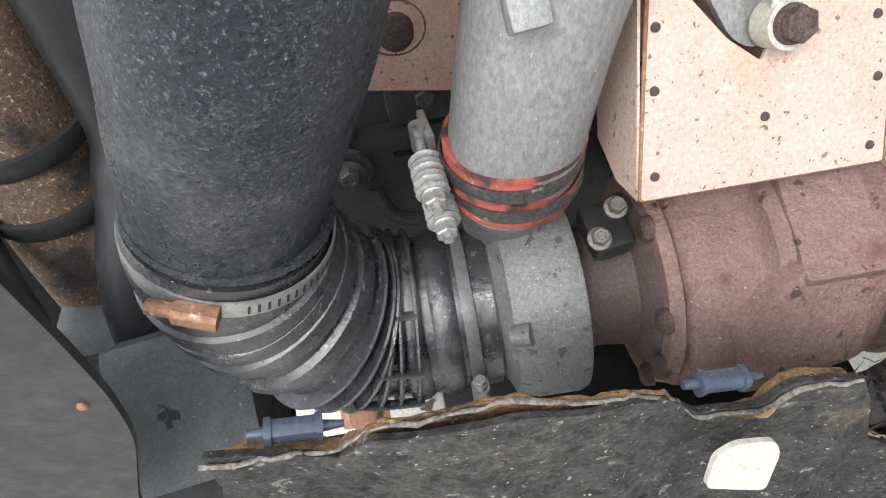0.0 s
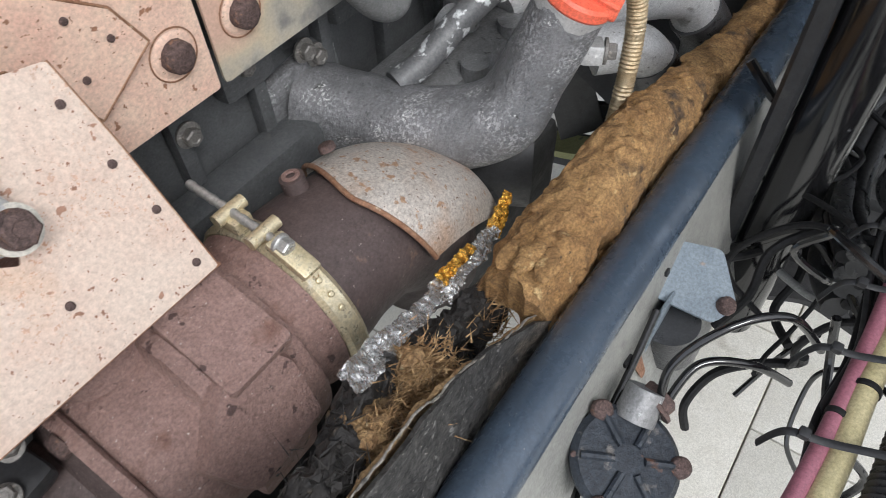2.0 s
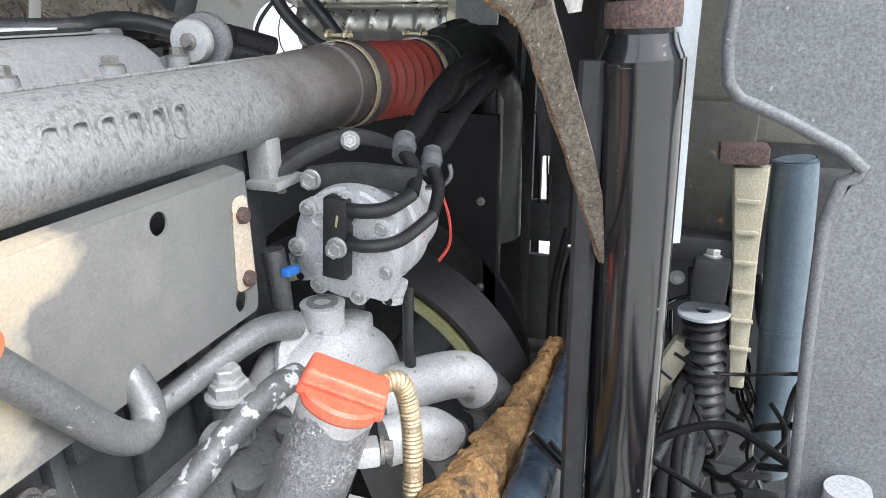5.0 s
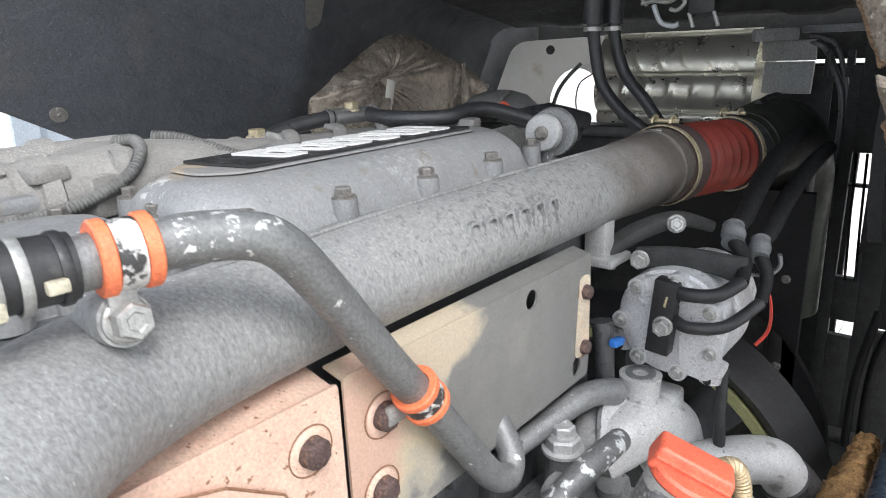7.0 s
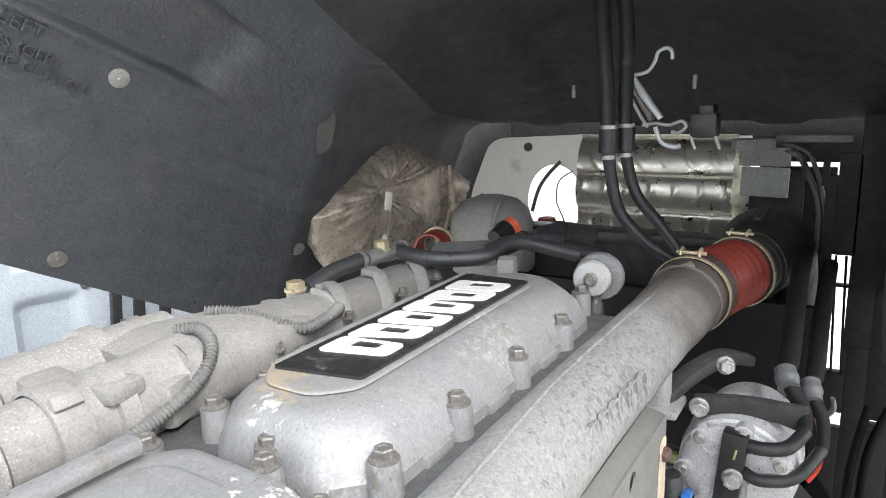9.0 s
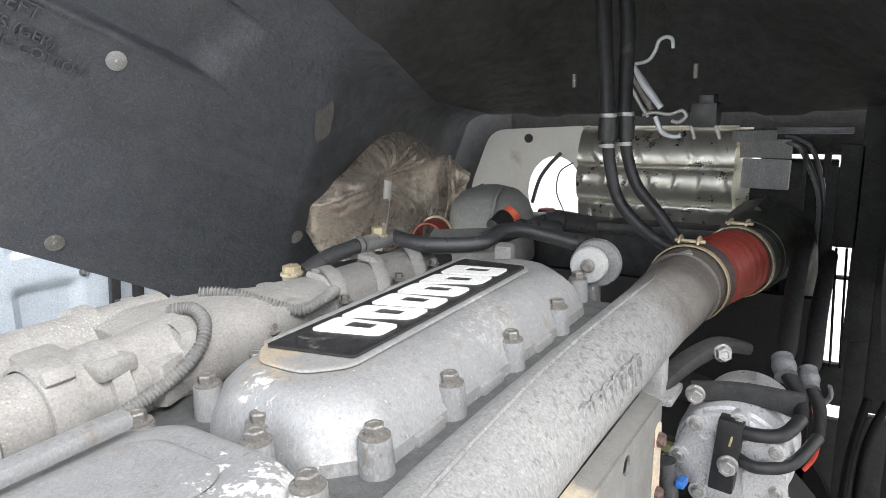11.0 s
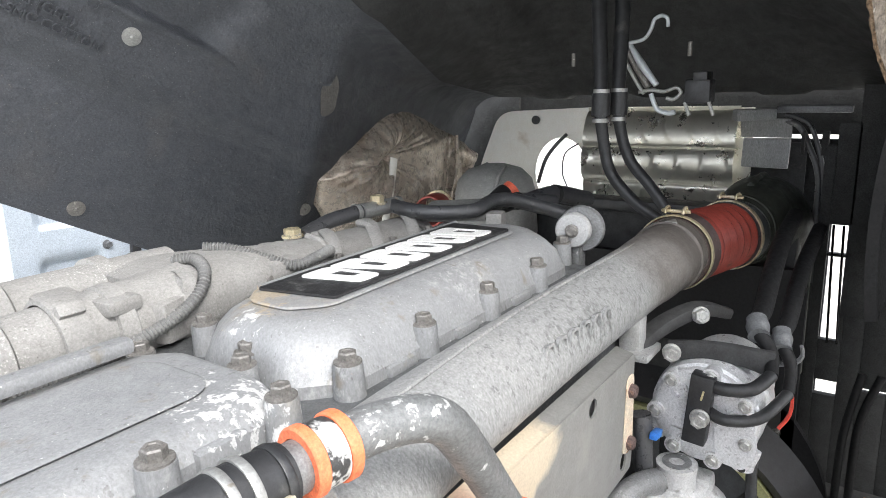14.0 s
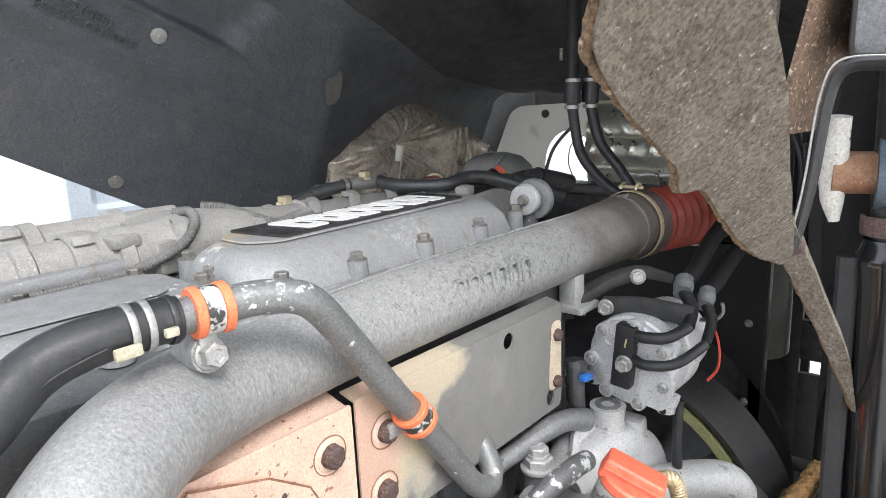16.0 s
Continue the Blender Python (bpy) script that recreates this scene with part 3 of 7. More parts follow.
def build_cab():
    def side(u, v):
        x = -0.5 + 2.62 * u
        z = low_edge(x) + (high_edge(x) + .02 - low_edge(x)) * v
        p = wall_at(x, z)
        groove = 1.981 - .46 * (x - .617)
        up = max(0, min(1, (z - groove) / .008)) * max(0, min(1, (.91 + .93 * (z - 1.857) - x) / .06))
        lip = math.exp(-((z - groove + .006) / .005) ** 2) * (1 if x < .92 else 0)
        low = max(0, min(1, (groove - .10 - z) / .05)) * .012
        p += CAB_N * (.004 * lip - .022 * up - low)
        return p

    cab = thing("cab_underside", "dark matted insulation lining under the tipped truck cab", "cab lining", (1, 1.2, 1.6), kind="structure")
    part("side_lining", shell(side, 170, 170, (0.01, 0.03, 0.01)), M_CAB, cab, "dusty black moulded insulation")
    for x, y, z in ((.751, 1.249, 1.882), (.69, 1.407, 1.58), (1.156, 1.289, 1.507)):
        q = wall_at(x, z) + CAB_N * (.001 if z > 1.8 else -.010)
        r = part("washer", lathe([(0, 0), (0, .016), (.002, .016), (.003, .011), (.003, 0)], q, CAB_N, 24), M_BAND if z > 1.8 else M_BOLT, cab)
        part("rivet", RUST_S, M_ZINC if z > 1.8 else M_BOLT, r, at=basis(q + CAB_N * .003, CAB_N))
    part("bare_patch", sheet(face_pose(wall_at(1.136, 1.773) + CAB_N * .0015, (1, -.33, 0), (0, -.3, 1)), rounded([(-.02, -.05), (.012, -.04), (.022, .02), (.008, .055), (-.022, .02)], .02, 5), .001), M_WORN, cab, "worn brown patch")

    def bend(x, a):
        """The rounded turn from the side wall into the roof, a from 0 to 1."""
        R, w0, w1 = .11, radians(24.5), radians(96)
        w = w0 + (w1 - w0) * a
        e = wall_at(x, high_edge(x))
        return e + Vector((0, -R * (math.cos(w0) - math.cos(w)), R * (math.sin(w) - math.sin(w0)))), w

    def turn(u, v):
        return bend(.30 + 1.80 * u, v)[0]

    part("corner_lining", shell(turn, 70, 16, (0.01, 0.03, 0.02)), M_CAB, cab, "dusty black moulded insulation")

    def roof(u, v):
        x = 0.42 + 1.70 * u
        e = bend(x, 1)[0]
        far = .30 - .30 * min(1, u * 1.6)
        y = e.y + (far - e.y) * v
        fade = 1 - max(0, min(1, (x - 1.55) / .45)) ** 1.5
        z = e.z + .26 * math.sin(math.pi * min(1, v * 1.1)) ** 1.2 * fade * (.55 + .45 * min(1, x / 1.4))
        rib = 0.010 * max(0, min(1, (abs(((v * 4.0 + .35) % 1) - .5) - .30) / .06)) + .006 * max(0, min(1, (abs(((u * 5.0 + .35) % 1) - .5) - .36) / .04))
        return Vector((x, y, z - rib * min(1, v * 6)))

    # The roof faces down; its shade comes from the darkened mat.
    part("roof_lining", shell(roof, 60, 70, (0.02, 0, 0.06)), M_CABSHADE, cab, "moulded insulation mat, coloured darker than the side lining")

    # Unseen roof extension, added to keep skylight off the right side.
    def eaves(u, v):
        x = .98 + 1.14 * u
        return Vector((x, .05 - .55 * v, 1.90 - .10 * u + .02 * math.sin(v * 3)))
    part("unseen_roof_screen", shell(eaves, 12, 12, (0, 0, .05)), M_CABSHADE, cab, "moulded insulation mat, coloured darker than the side lining")

    def outer(u, v):
        x = 1.48 + .57 * u
        top = high_edge(x) + .06
        return Vector((x, .168 + .03 * math.sin(v * 2.5) - .02 * u, top + (1.33 - top) * v))
    part("outer_lining", shell(outer, 20, 20, (.01, -.02, 0)), M_CABLE, cab, "moulded insulation mat, coloured darker than the side lining")
    # moulded lettering
    def letters(text, at, size):
        cu = bpy.data.curves.new("letters", "FONT")
        cu.body, cu.size, cu.extrude = text, size, .004
        ob = new("letters", cu)
        me = bpy.data.meshes.new_from_object(ob)
        bpy.data.objects.remove(ob)
        o = wall_at(*at) + CAB_N * .001
        o2 = wall_at(at[0] + .1, at[1] - .046) + CAB_N * .001
        part("moulded_letters", me, M_CAB, cab, at=face_pose(o, o2 - o, (0, -.4, .9)))
    letters("LEFT", (.590, 1.962), .030)
    letters("SYS (GER)", (.574, 1.941), .024)
    letters("PES-SMC-COTTON", (.540, 1.934), .022)
    for i in range(5):
        for j in range(4):
            x = .712 + i * .012 - j * .002
            o = wall_at(x, 1.926 - .0052 * i - .012 * j) - CAB_N * .0006
            part("moulded_dot", lathe([(0, 0), (0, .0042), (.0012, .0034), (.0012, 0)], o, CAB_N, 10), M_CAB, cab)
    o = wall_at(.692, 1.930)
    part("moulded_ring", lathe([(0, .008), (.002, .008), (.002, .0095), (0, .0095)], o, CAB_N, 20, closed=True), M_CAB, cab)
    return cab


cab = build_cab()


# ---- charge air pipe ----
PIPE = [(.113, .325, 1.250), (.128, .324, 1.34), (.148, .335, 1.405), (.19, .372, 1.452), (.26, .425, 1.468), (.35, .468, 1.468), (.50, .492, 1.466),
        (.75, .498, 1.466), (.98, .496, 1.466), (1.10, .494, 1.466), (1.20, .492, 1.466), (1.33, .492, 1.466)]


def build_pipe():
    p = thing("charge_air_pipe", "long grey cast aluminium charge air pipe with water stains", "engine pipe", (.5, .49, 1.42))
    rad = [.0435, .044, .047, .051, .053, (.054, .051), (.055, .048), (.055, .047), (.055, .047), (.056, .052), .060, .062]
    part("pipe_body", tube(PIPE, rad, 48, 10, power=2.25), M_PIPE, p)
    part("seam", tube([(.36, .478, 1.521), (.75, .508, 1.520), (1.15, .500, 1.522)], .0022, 8, 10), M_PIPE, p)
    part("end_bead", lathe([(0, .058), (.004, .066), (.012, .066), (.016, .058)], (1.262, .492, 1.466), (1, 0, 0), 48), M_PIPE, p)
    # raised plain shapes where the maker's name stands
    fm = face_pose((.705, .4545, 1.478), (1, -.045, 0), (0, .10, 1))
    for i in range(6):
        x, w, q = i * .0305, .0235, .0038
        lean = .004
        outer = rounded([(x, -.019), (x + w, -.019), (x + w + lean, .019), (x + lean, .019)], .009, 4)
        inner = rounded([(x + q, -.019 + q), (x + w - q, -.019 + q), (x + w + lean - q, .019 - q), (x + lean + q, .019 - q)], .006, 4)
        part("raised_mark", sheet(fm @ Matrix.Translation((0, 0, -.002)), outer, .0048, [inner]), M_PIPE, p)
    # square pad on the bend
    part("pad", block((.112, .275, 1.386), (.021, .012, .018), .003, (-38, 0, 10)), M_PIPE, p)
    part("arrow_mark", sheet(face_pose((1.268, .487, 1.5295), (1, 0, 0), (0, 1, 0)), [(0, .01), (.03, 0), (0, -.012)], .003), M_ZINC, p)
    # web between the bend and the shield stay
    u = (Vector((.364, .295, 1.216)) - Vector((.187, .280, 1.234))).normalized()
    wm = face_pose((.187, .280, 1.234), u, (0, .47, .88)) @ Matrix.Translation((0, 0, -.010))
    part("support_web", sheet(wm, rounded([(-.02, .175), (.040, .128), (.062, .092), (.080, .084), (.096, .098), (.092, .19), (.02, .27), (-.07, .22)], .012, 4), .006), M_PIPE, p)
    # foot that carries the pipe on the head
    part("support_leg", block((1.055, .475, 1.395), (.036, .036, .07), .010), M_ALU, p)
    part("support_foot", block((1.062, .466, 1.365), (.07, .05, .014), .006), M_ALU, p)
    part("bolt", BOLT_S, M_BOLT, p, at=Matrix.Translation((1.062, .458, 1.358)) @ pose(0, 0, 0, 180))
    return p


build_pipe()


def hose_clamp(name, label, o, axis, r, width=.012, mat=None, screw_dir=(0, -1, 0), group="", box=M_BAND, sw=.022):
    """A worm-drive clamp: band, housing and screw."""
    c = thing(name, label, "hose clamp", o, group)
    part("band", ring_band((o, axis), r, width, .0016), mat or M_BAND, c)
    d = Vector(screw_dir)
    ax = Vector(axis).normalized()
    d = (d - ax * d.dot(ax)).normalized()
    t = ax.cross(d)
    for k in range(16):
        a = radians(-24 - 5.2 * k)
        n = d * math.cos(a) + t * math.sin(a)
        part("slot", block((0, 0, 0), (.0016, width * .5, .0008), 0), M_BLACK, c, at=basis(Vector(o) + n * (r + .0021), n, ax.cross(n)))
    pos = Vector(o) + d * (r + .006)
    part("housing", tube([pos - t * sw * .5, pos + t * sw * .5], .007, 12, 2, power=4), box, c)
    scr = part("screw", tube([pos + t * sw * .4, pos + t * sw * .9], .0052, 12, 4, wave=lambda s: .0006 * math.sin(s * 2600)), box, c)
    me = hexbolt(.0052, .006, 1.1)
    part("screw_head", me, box, scr, at=basis(pos + t * sw * .9, t))
    return c


def wire_clamp(o, axis, r, label, group):
    """A spring clamp of round wire with ears on top."""
    c = thing("spring_clamp", label, "hose clamp", o, group)
    part("band", ring_band((o, axis), r, .012, .0022), M_YEL, c)
    ax = Vector(axis).normalized()
    for s in (-1, 1):
        q = Vector(o) + Vector((0, s * .016, r + .006))
        part("ear", tube([q + ax * -.012, q + Vector((0, 0, .008)) + ax * -.008, q + Vector((0, 0, .010)) + ax * .006, q + ax * .012], .0028, 8, 4), M_YEL, c)
    q = Vector(o) + Vector((0, 0, r + .009))
    part("screw", tube([q - Vector((0, .026, 0)), q + Vector((0, .026, 0))], .0034, 10, 2), M_YEL, c)
    return c


# ---- red bellows towards the cooler ----
def build_bellows():
    b = thing("bellows_hose", "red corrugated silicone charge air hose with clamps", "hose", (1.4, .47, 1.4))
    pts = [(1.318, .492, 1.464), (1.37, .486, 1.462), (1.45, .470, 1.459), (1.53, .452, 1.456), (1.56, .446, 1.455)]
    part("hose", tube(pts, .066, 48, 12, wave=lambda s: .0035 * math.sin(s * 2 * math.pi / .030)), M_BELL, b)
    part("start_cuff", tube([(1.312, .493, 1.464), (1.338, .490, 1.463), (1.362, .487, 1.462)], [.0668, .0705, .0715], 40, 3), M_RUSTD, b, "sooty brown cuff")
    part("end_cuff", tube([(1.545, .448, 1.455), (1.60, .436, 1.455)], .070, 40, 3), M_RUBBER, b)
    wire_clamp((1.318, .492, 1.464), (1, -.05, 0), .0695, "yellow passivated spring clamp on the bellows hose", "bellows clamps")
    wire_clamp((1.545, .448, 1.456), (1, -.2, 0), .0715, "yellow passivated spring clamp on the bellows hose", "bellows clamps")
    d = thing("cooler_duct", "dark olive rubber duct to the charge air cooler", "duct", (1.8, .38, 1.3))
    part("duct_body", tube([(1.58, .44, 1.455), (1.70, .43, 1.46), (1.82, .43, 1.44), (1.92, .43, 1.36), (1.97, .43, 1.2), (1.98, .43, 1.0)], [.0715, .088, .105, .108, .10, .10], 36, 6), M_DUCT, d)
    part("flange_ring", ring_band(((1.606, .437, 1.456), (1, -.15, 0)), .0745, .016, .003, 40), M_DUCT, d)
    part("moulded_rib", tube([(1.66, .432, 1.545), (1.74, .430, 1.552), (1.82, .430, 1.547), (1.90, .430, 1.500)], .007, 10, 6), M_DUCT, d)


build_bellows()


# ---- silicone hose between the turbo and the pipe ----
def build_silicone():
    o0, o1 = Vector((.110, .326, 1.226)), Vector((.115, .3255, 1.268))
    h = thing("silicone_hose", "short red silicone hose, sooty, between turbo and charge pipe", "hose", (.113, .326, 1.2))
    part("hose", tube([o0, o0.lerp(o1, .5), o1], [.046, .0455, .0455], 48, 10, wave=lambda s: .0012 * math.sin(s * 2 * math.pi / .025)), M_SIL, h)
    part("lip", lathe([(0, .043), (0, .0475), (.003, .0475), (.003, .043)], o1, (0, 0, 1), 48, closed=True), M_SIL, h)
    for k, z in enumerate((1.2385, 1.2575)):
        o = Vector((.113, .326, z))
        c = thing("spring_loaded_clamp", "spring-loaded steel T-bolt clamp on red silicone hose", "hose clamp", o, "silicone hose clamps")
        part("band", ring_band((o, (0, 0, 1)), .0468, .0105, .0013), M_BANDD, c)
        d = Vector((-1, -.12, 0)).normalized()
        t = Vector((.06, -1, -.10)).normalized()
        q = o + d * (.054 + .004 * k) + Vector((0, .010 * k - .012, 0))
        part("trunnion", tube([q - t * .03 + Vector((0, 0, -.010)), q - t * .03 + Vector((0, 0, .010))], .006, 12, 2), M_BAND, c)
        part("strap", block(q - t * .034 + d * -.006, (.006, .030, .014), .002, (0, 0, 8)), M_BAND, c)
        part("bolt_rod", tube([q - t * .035, q + t * .035], .0035, 10, 2), M_ZINC, c)
        part("spring", tube([q - t * .008, q + t * .022], .0092, 16, 26, wave=lambda s: .0024 * math.sin(s * 2 * math.pi / .0052)), M_ZINC, c)
        part("nut", hexbolt(.0075, .010, 1.15), M_ZINC, c, at=basis(q + t * .021, t))
    return h


build_silicone()

# ---- turbocharger ----
AX_Y, AX_Z = .328, 1.078
EX_Y, EX_Z = .335, 1.060


def build_turbo():
    t = thing("turbocharger", "turbocharger with grey alloy compressor and rusty turbine housing", "turbocharger", (.2, AX_Y, .95))
    o = (0, AX_Y, AX_Z)
    part("compressor_housing", lathe([(.060, .060), (.060, .066), (.088, .068), (.092, .064), (.097, .070), (.101, .080), (.112, .084), (.118, .086), (.152, .0865), (.158, .084), (.160, .05)], o, (1, 0, 0), 64), M_COMP, t)
    part("volute", tube([(.126, AX_Y + .03, AX_Z - .05), (.122, AX_Y + .05, AX_Z + .01), (.118, AX_Y + .045, AX_Z + .07), (.113, AX_Y + .028, AX_Z + .115), (.110, .328, 1.232)], [.034, .038, .041, .042, .041], 32, 8), M_COMP, t)
    for dx, dz in ((.098, .052), (.100, .026)):
        part("lug", tube([(dx, AX_Y - .066, AX_Z + dz - .004), (dx + .014, AX_Y - .070, AX_Z + dz)], [.0075, .009], 14, 3), M_COMP, t)
    part("bearing_housing", lathe([(.156, .045), (.160, .060), (.175, .052), (.205, .056), (.215, .075), (.222, .08)], o, (1, 0, 0), 40), M_RUSTD, t)
    part("oil_flange", block((.184, AX_Y - .005, AX_Z + .078), (.034, .044, .020), .008, (10, 0, 8)), M_BLACK, t)
    for x, y, z in ((.174, AX_Y - .022, AX_Z + .090), (.194, AX_Y + .004, AX_Z + .092)):
        part("bolt", BOLT_S, M_BOLT, t, at=basis((x, y, z), (0, -.4, .9)))
    body = part("turbine_housing", build_turbine(), M_RUSTC, t, "rust-brown cast iron")
    part("flange_ring", lathe([(.216, .06), (.216, .090), (.226, .093), (.229, .088), (.229, .06)], o, (1, 0, 0), 48), M_RUSTC, t)
    for a in (-34, -6, 30, 80):
        w = radians(a)
        q = Vector((.217, AX_Y - .084 * math.cos(w), AX_Z + .084 * math.sin(w)))
        part("flange_bolt", RUST_M, M_RBOLT, t, at=basis(q, (-1, 0, 0)))
    return t


def build_turbine():
    """Volute with a raised scroll pad, a stepped shoulder and the outlet flange."""
    prof = [(.229, .088), (.234, .094), (.250, .096), (.330, .096), (.352, .090), (.372, .086), (.392, .084), (.398, .088), (.412, .089), (.416, .075)]

    def smooth(a, b, t):
        t = max(0, min(1, (t - a) / (b - a)))
        return t * t * (3 - 2 * t)

    def fnr(u, v):
        x = .229 + .187 * u
        a = 2 * math.pi * v
        r = prof[-1][1]
        for (x0, r0), (x1, r1) in zip(prof, prof[1:]):
            if x0 <= x <= x1:
                r = r0 + (r1 - r0) * (x - x0) / (x1 - x0)
                break
        d = math.degrees(a)
        step = smooth(.352, .355, x) * (1 - smooth(.378, .381, x))
        rib = (1 - smooth(.006, .012, abs(x - .300))) * (1 - smooth(26, 40, abs(d - 8)))
        r += .012 * step + .016 * rib
        c = Vector((x, AX_Y - r * math.sin(a), AX_Z - .006 + r * math.cos(a)))
        return c + noise.noise_vector(c * 90) * .0009

    bm = grid(fnr, 90, 150)
    bmesh.ops.remove_doubles(bm, verts=bm.verts[:], dist=.0001)

    def raised(deg, r0, r1, outline, slope):
        n = Vector((0, -math.sin(radians(deg)), math.cos(radians(deg))))
        m = face_pose(Vector((0, AX_Y, AX_Z - .006)) + n * r0, (1, 0, 0), (0, math.cos(radians(deg)), math.sin(radians(deg))))
        out = rounded(outline, .006, 3)
        cx, cy = sum(p[0] for p in out) / len(out), sum(p[1] for p in out) / len(out)
        own = bmesh.new()
        rows = []
        for h, k in ((0, slope), ((r1 - r0) * .82, 1.0), (r1 - r0, .95)):
            rows.append([own.verts.new(m @ Vector((cx + (x - cx) * k, cy + (y - cy) * k, h))) for x, y in out])
        for a, b in zip(rows, rows[1:]):
            for i in range(len(out)):
                own.faces.new((a[i], a[(i + 1) % len(out)], b[(i + 1) % len(out)], b[i]))
        own.faces.new(rows[-1])
        join(bm, own)

    raised(62, .078, .108, [(.258, .004), (.307, .046), (.351, .036), (.362, .018), (.356, -.040), (.277, -.046)], 1.12)
    raised(26, .080, .112, [(.306, -.040), (.372, -.040), (.368, .050), (.306, .050)], 1.04)
    raised(100, .080, .104, [(.285, -.035), (.350, -.035), (.352, .035), (.285, .035)], 1.08)
    tube([(.300, AX_Y + .03, AX_Z + .03), (.295, AX_Y + .045, AX_Z + .09), (.29, AX_Y + .07, AX_Z + .16)], [(.055, .075), (.05, .07), (.05, .07)], 28, 6, power=3.2, bm=bm)
    return bm


build_turbo()


# ---- exhaust elbow with its V-band ----
def build_exhaust():
    e = thing("exhaust_elbow", "dark rusty exhaust pipe with a heat-stained sheet hood, behind the turbo", "exhaust pipe", (.5, EX_Y, .95))
    part("pipe", tube([(.408, EX_Y, EX_Z), (.45, EX_Y, EX_Z), (.50, EX_Y, EX_Z - .002), (.56, EX_Y - .003, EX_Z - .02), (.61, EX_Y - .008, EX_Z - .07), (.63, EX_Y - .010, EX_Z - .15)], [.086, .083, .080, .078, .075, .07], 44, 8), M_RUSTD, e)
    part("bead", lathe([(0, .07), (.002, .088), (.010, .092), (.018, .088), (.02, .07)], (.412, EX_Y, EX_Z), (1, 0, 0), 48), M_RUSTD, e)
    boss = part("boss", tube([(.500, EX_Y + .03, EX_Z + .060), (.500, EX_Y + .036, EX_Z + .088)], .0125, 18, 2), M_RUSTD, e)
    part("boss_ring", lathe([(0, .005), (0, .009), (.002, .009), (.002, .005)], (.500, EX_Y + .0362, EX_Z + .0885), (0, .2, 1), 20, closed=True), M_RUSTC, boss)

    def hood(u, v):
        a = radians(-72 + 150 * v)
        x = .515 + .165 * u + .05 * (1 - u) * math.cos(a - .3) * 0
        x += .045 * (1 - u) * (abs(v - .55) * 1.6)
        c = Vector((x, EX_Y - .004 - .012 * u, EX_Z - .012 - .06 * u * u))
        r = .094 - .020 * u * u
        return c + Vector((0, -math.sin(a) * r * -1 * -1, math.cos(a) * r))

    hd = part("hood", shell(hood, 24, 36, (0, .002, -.003)), M_TIP, e, "heat-stained grey sheet metal hood")
    rim = [hood(0, k / 14) + Vector((-.001, 0, .001)) for k in range(15)]
    part("rust_rim", tube(rim, .0028, 8, 4), M_RBAND, hd, "rusted cut edge")
    part("bolt", capbolt(.009, .007), M_RBOLT, hd, at=basis((.556, EX_Y + .042, EX_Z + .076), (0, .4, .9)))
    v = thing("v_band_clamp", "yellow passivated V-band clamp round the turbine outlet", "clamp", (.425, EX_Y, EX_Z))
    part("band", lathe([(-.013, .089), (-.013, .094), (-.008, .098), (.008, .098), (.013, .094), (.013, .089)], (.428, EX_Y, EX_Z), (1, 0, 0), 56, closed=True), M_YEL, v)
    q = Vector((.425, EX_Y + .005, EX_Z + .106))
    part("strap_loop", block(q + Vector((0, -.045, -.006)), (.020, .045, .010), .003, (22, 0, 0)), M_YEL, v)
    part("strap_loop", block(q + Vector((0, .02, -.002)), (.020, .022, .014), .003), M_YEL, v)
    part("trunnion", tube([q + Vector((-.016, -.014, .004)), q + Vector((.016, -.014, .004))], .0065, 14, 2), M_YEL, v)
    part("trunnion", tube([q + Vector((-.016, .026, .006)), q + Vector((.016, .026, .006))], .0065, 14, 2), M_YEL, v)
    part("clamp_bolt", tube([q + Vector((0, -.045, .0)), q + Vector((0, .075, .012))], .0042, 12, 24, wave=lambda s: .0005 * math.sin(s * 3000)), M_ZINC, v)
    part("nut", hexbolt(.0085, .012, 1.15), M_ZINC, v, at=basis(q + Vector((0, -.032, .0015)), (0, -1, -.1)))
    for k in range(5):
        a = radians(20 + k * 9)
        part("rivet", RUST_S, M_YEL, v, at=basis((.428, EX_Y - .0985 * math.sin(a), EX_Z + .0985 * math.cos(a)), (0, -math.sin(a), math.cos(a))))


build_exhaust()


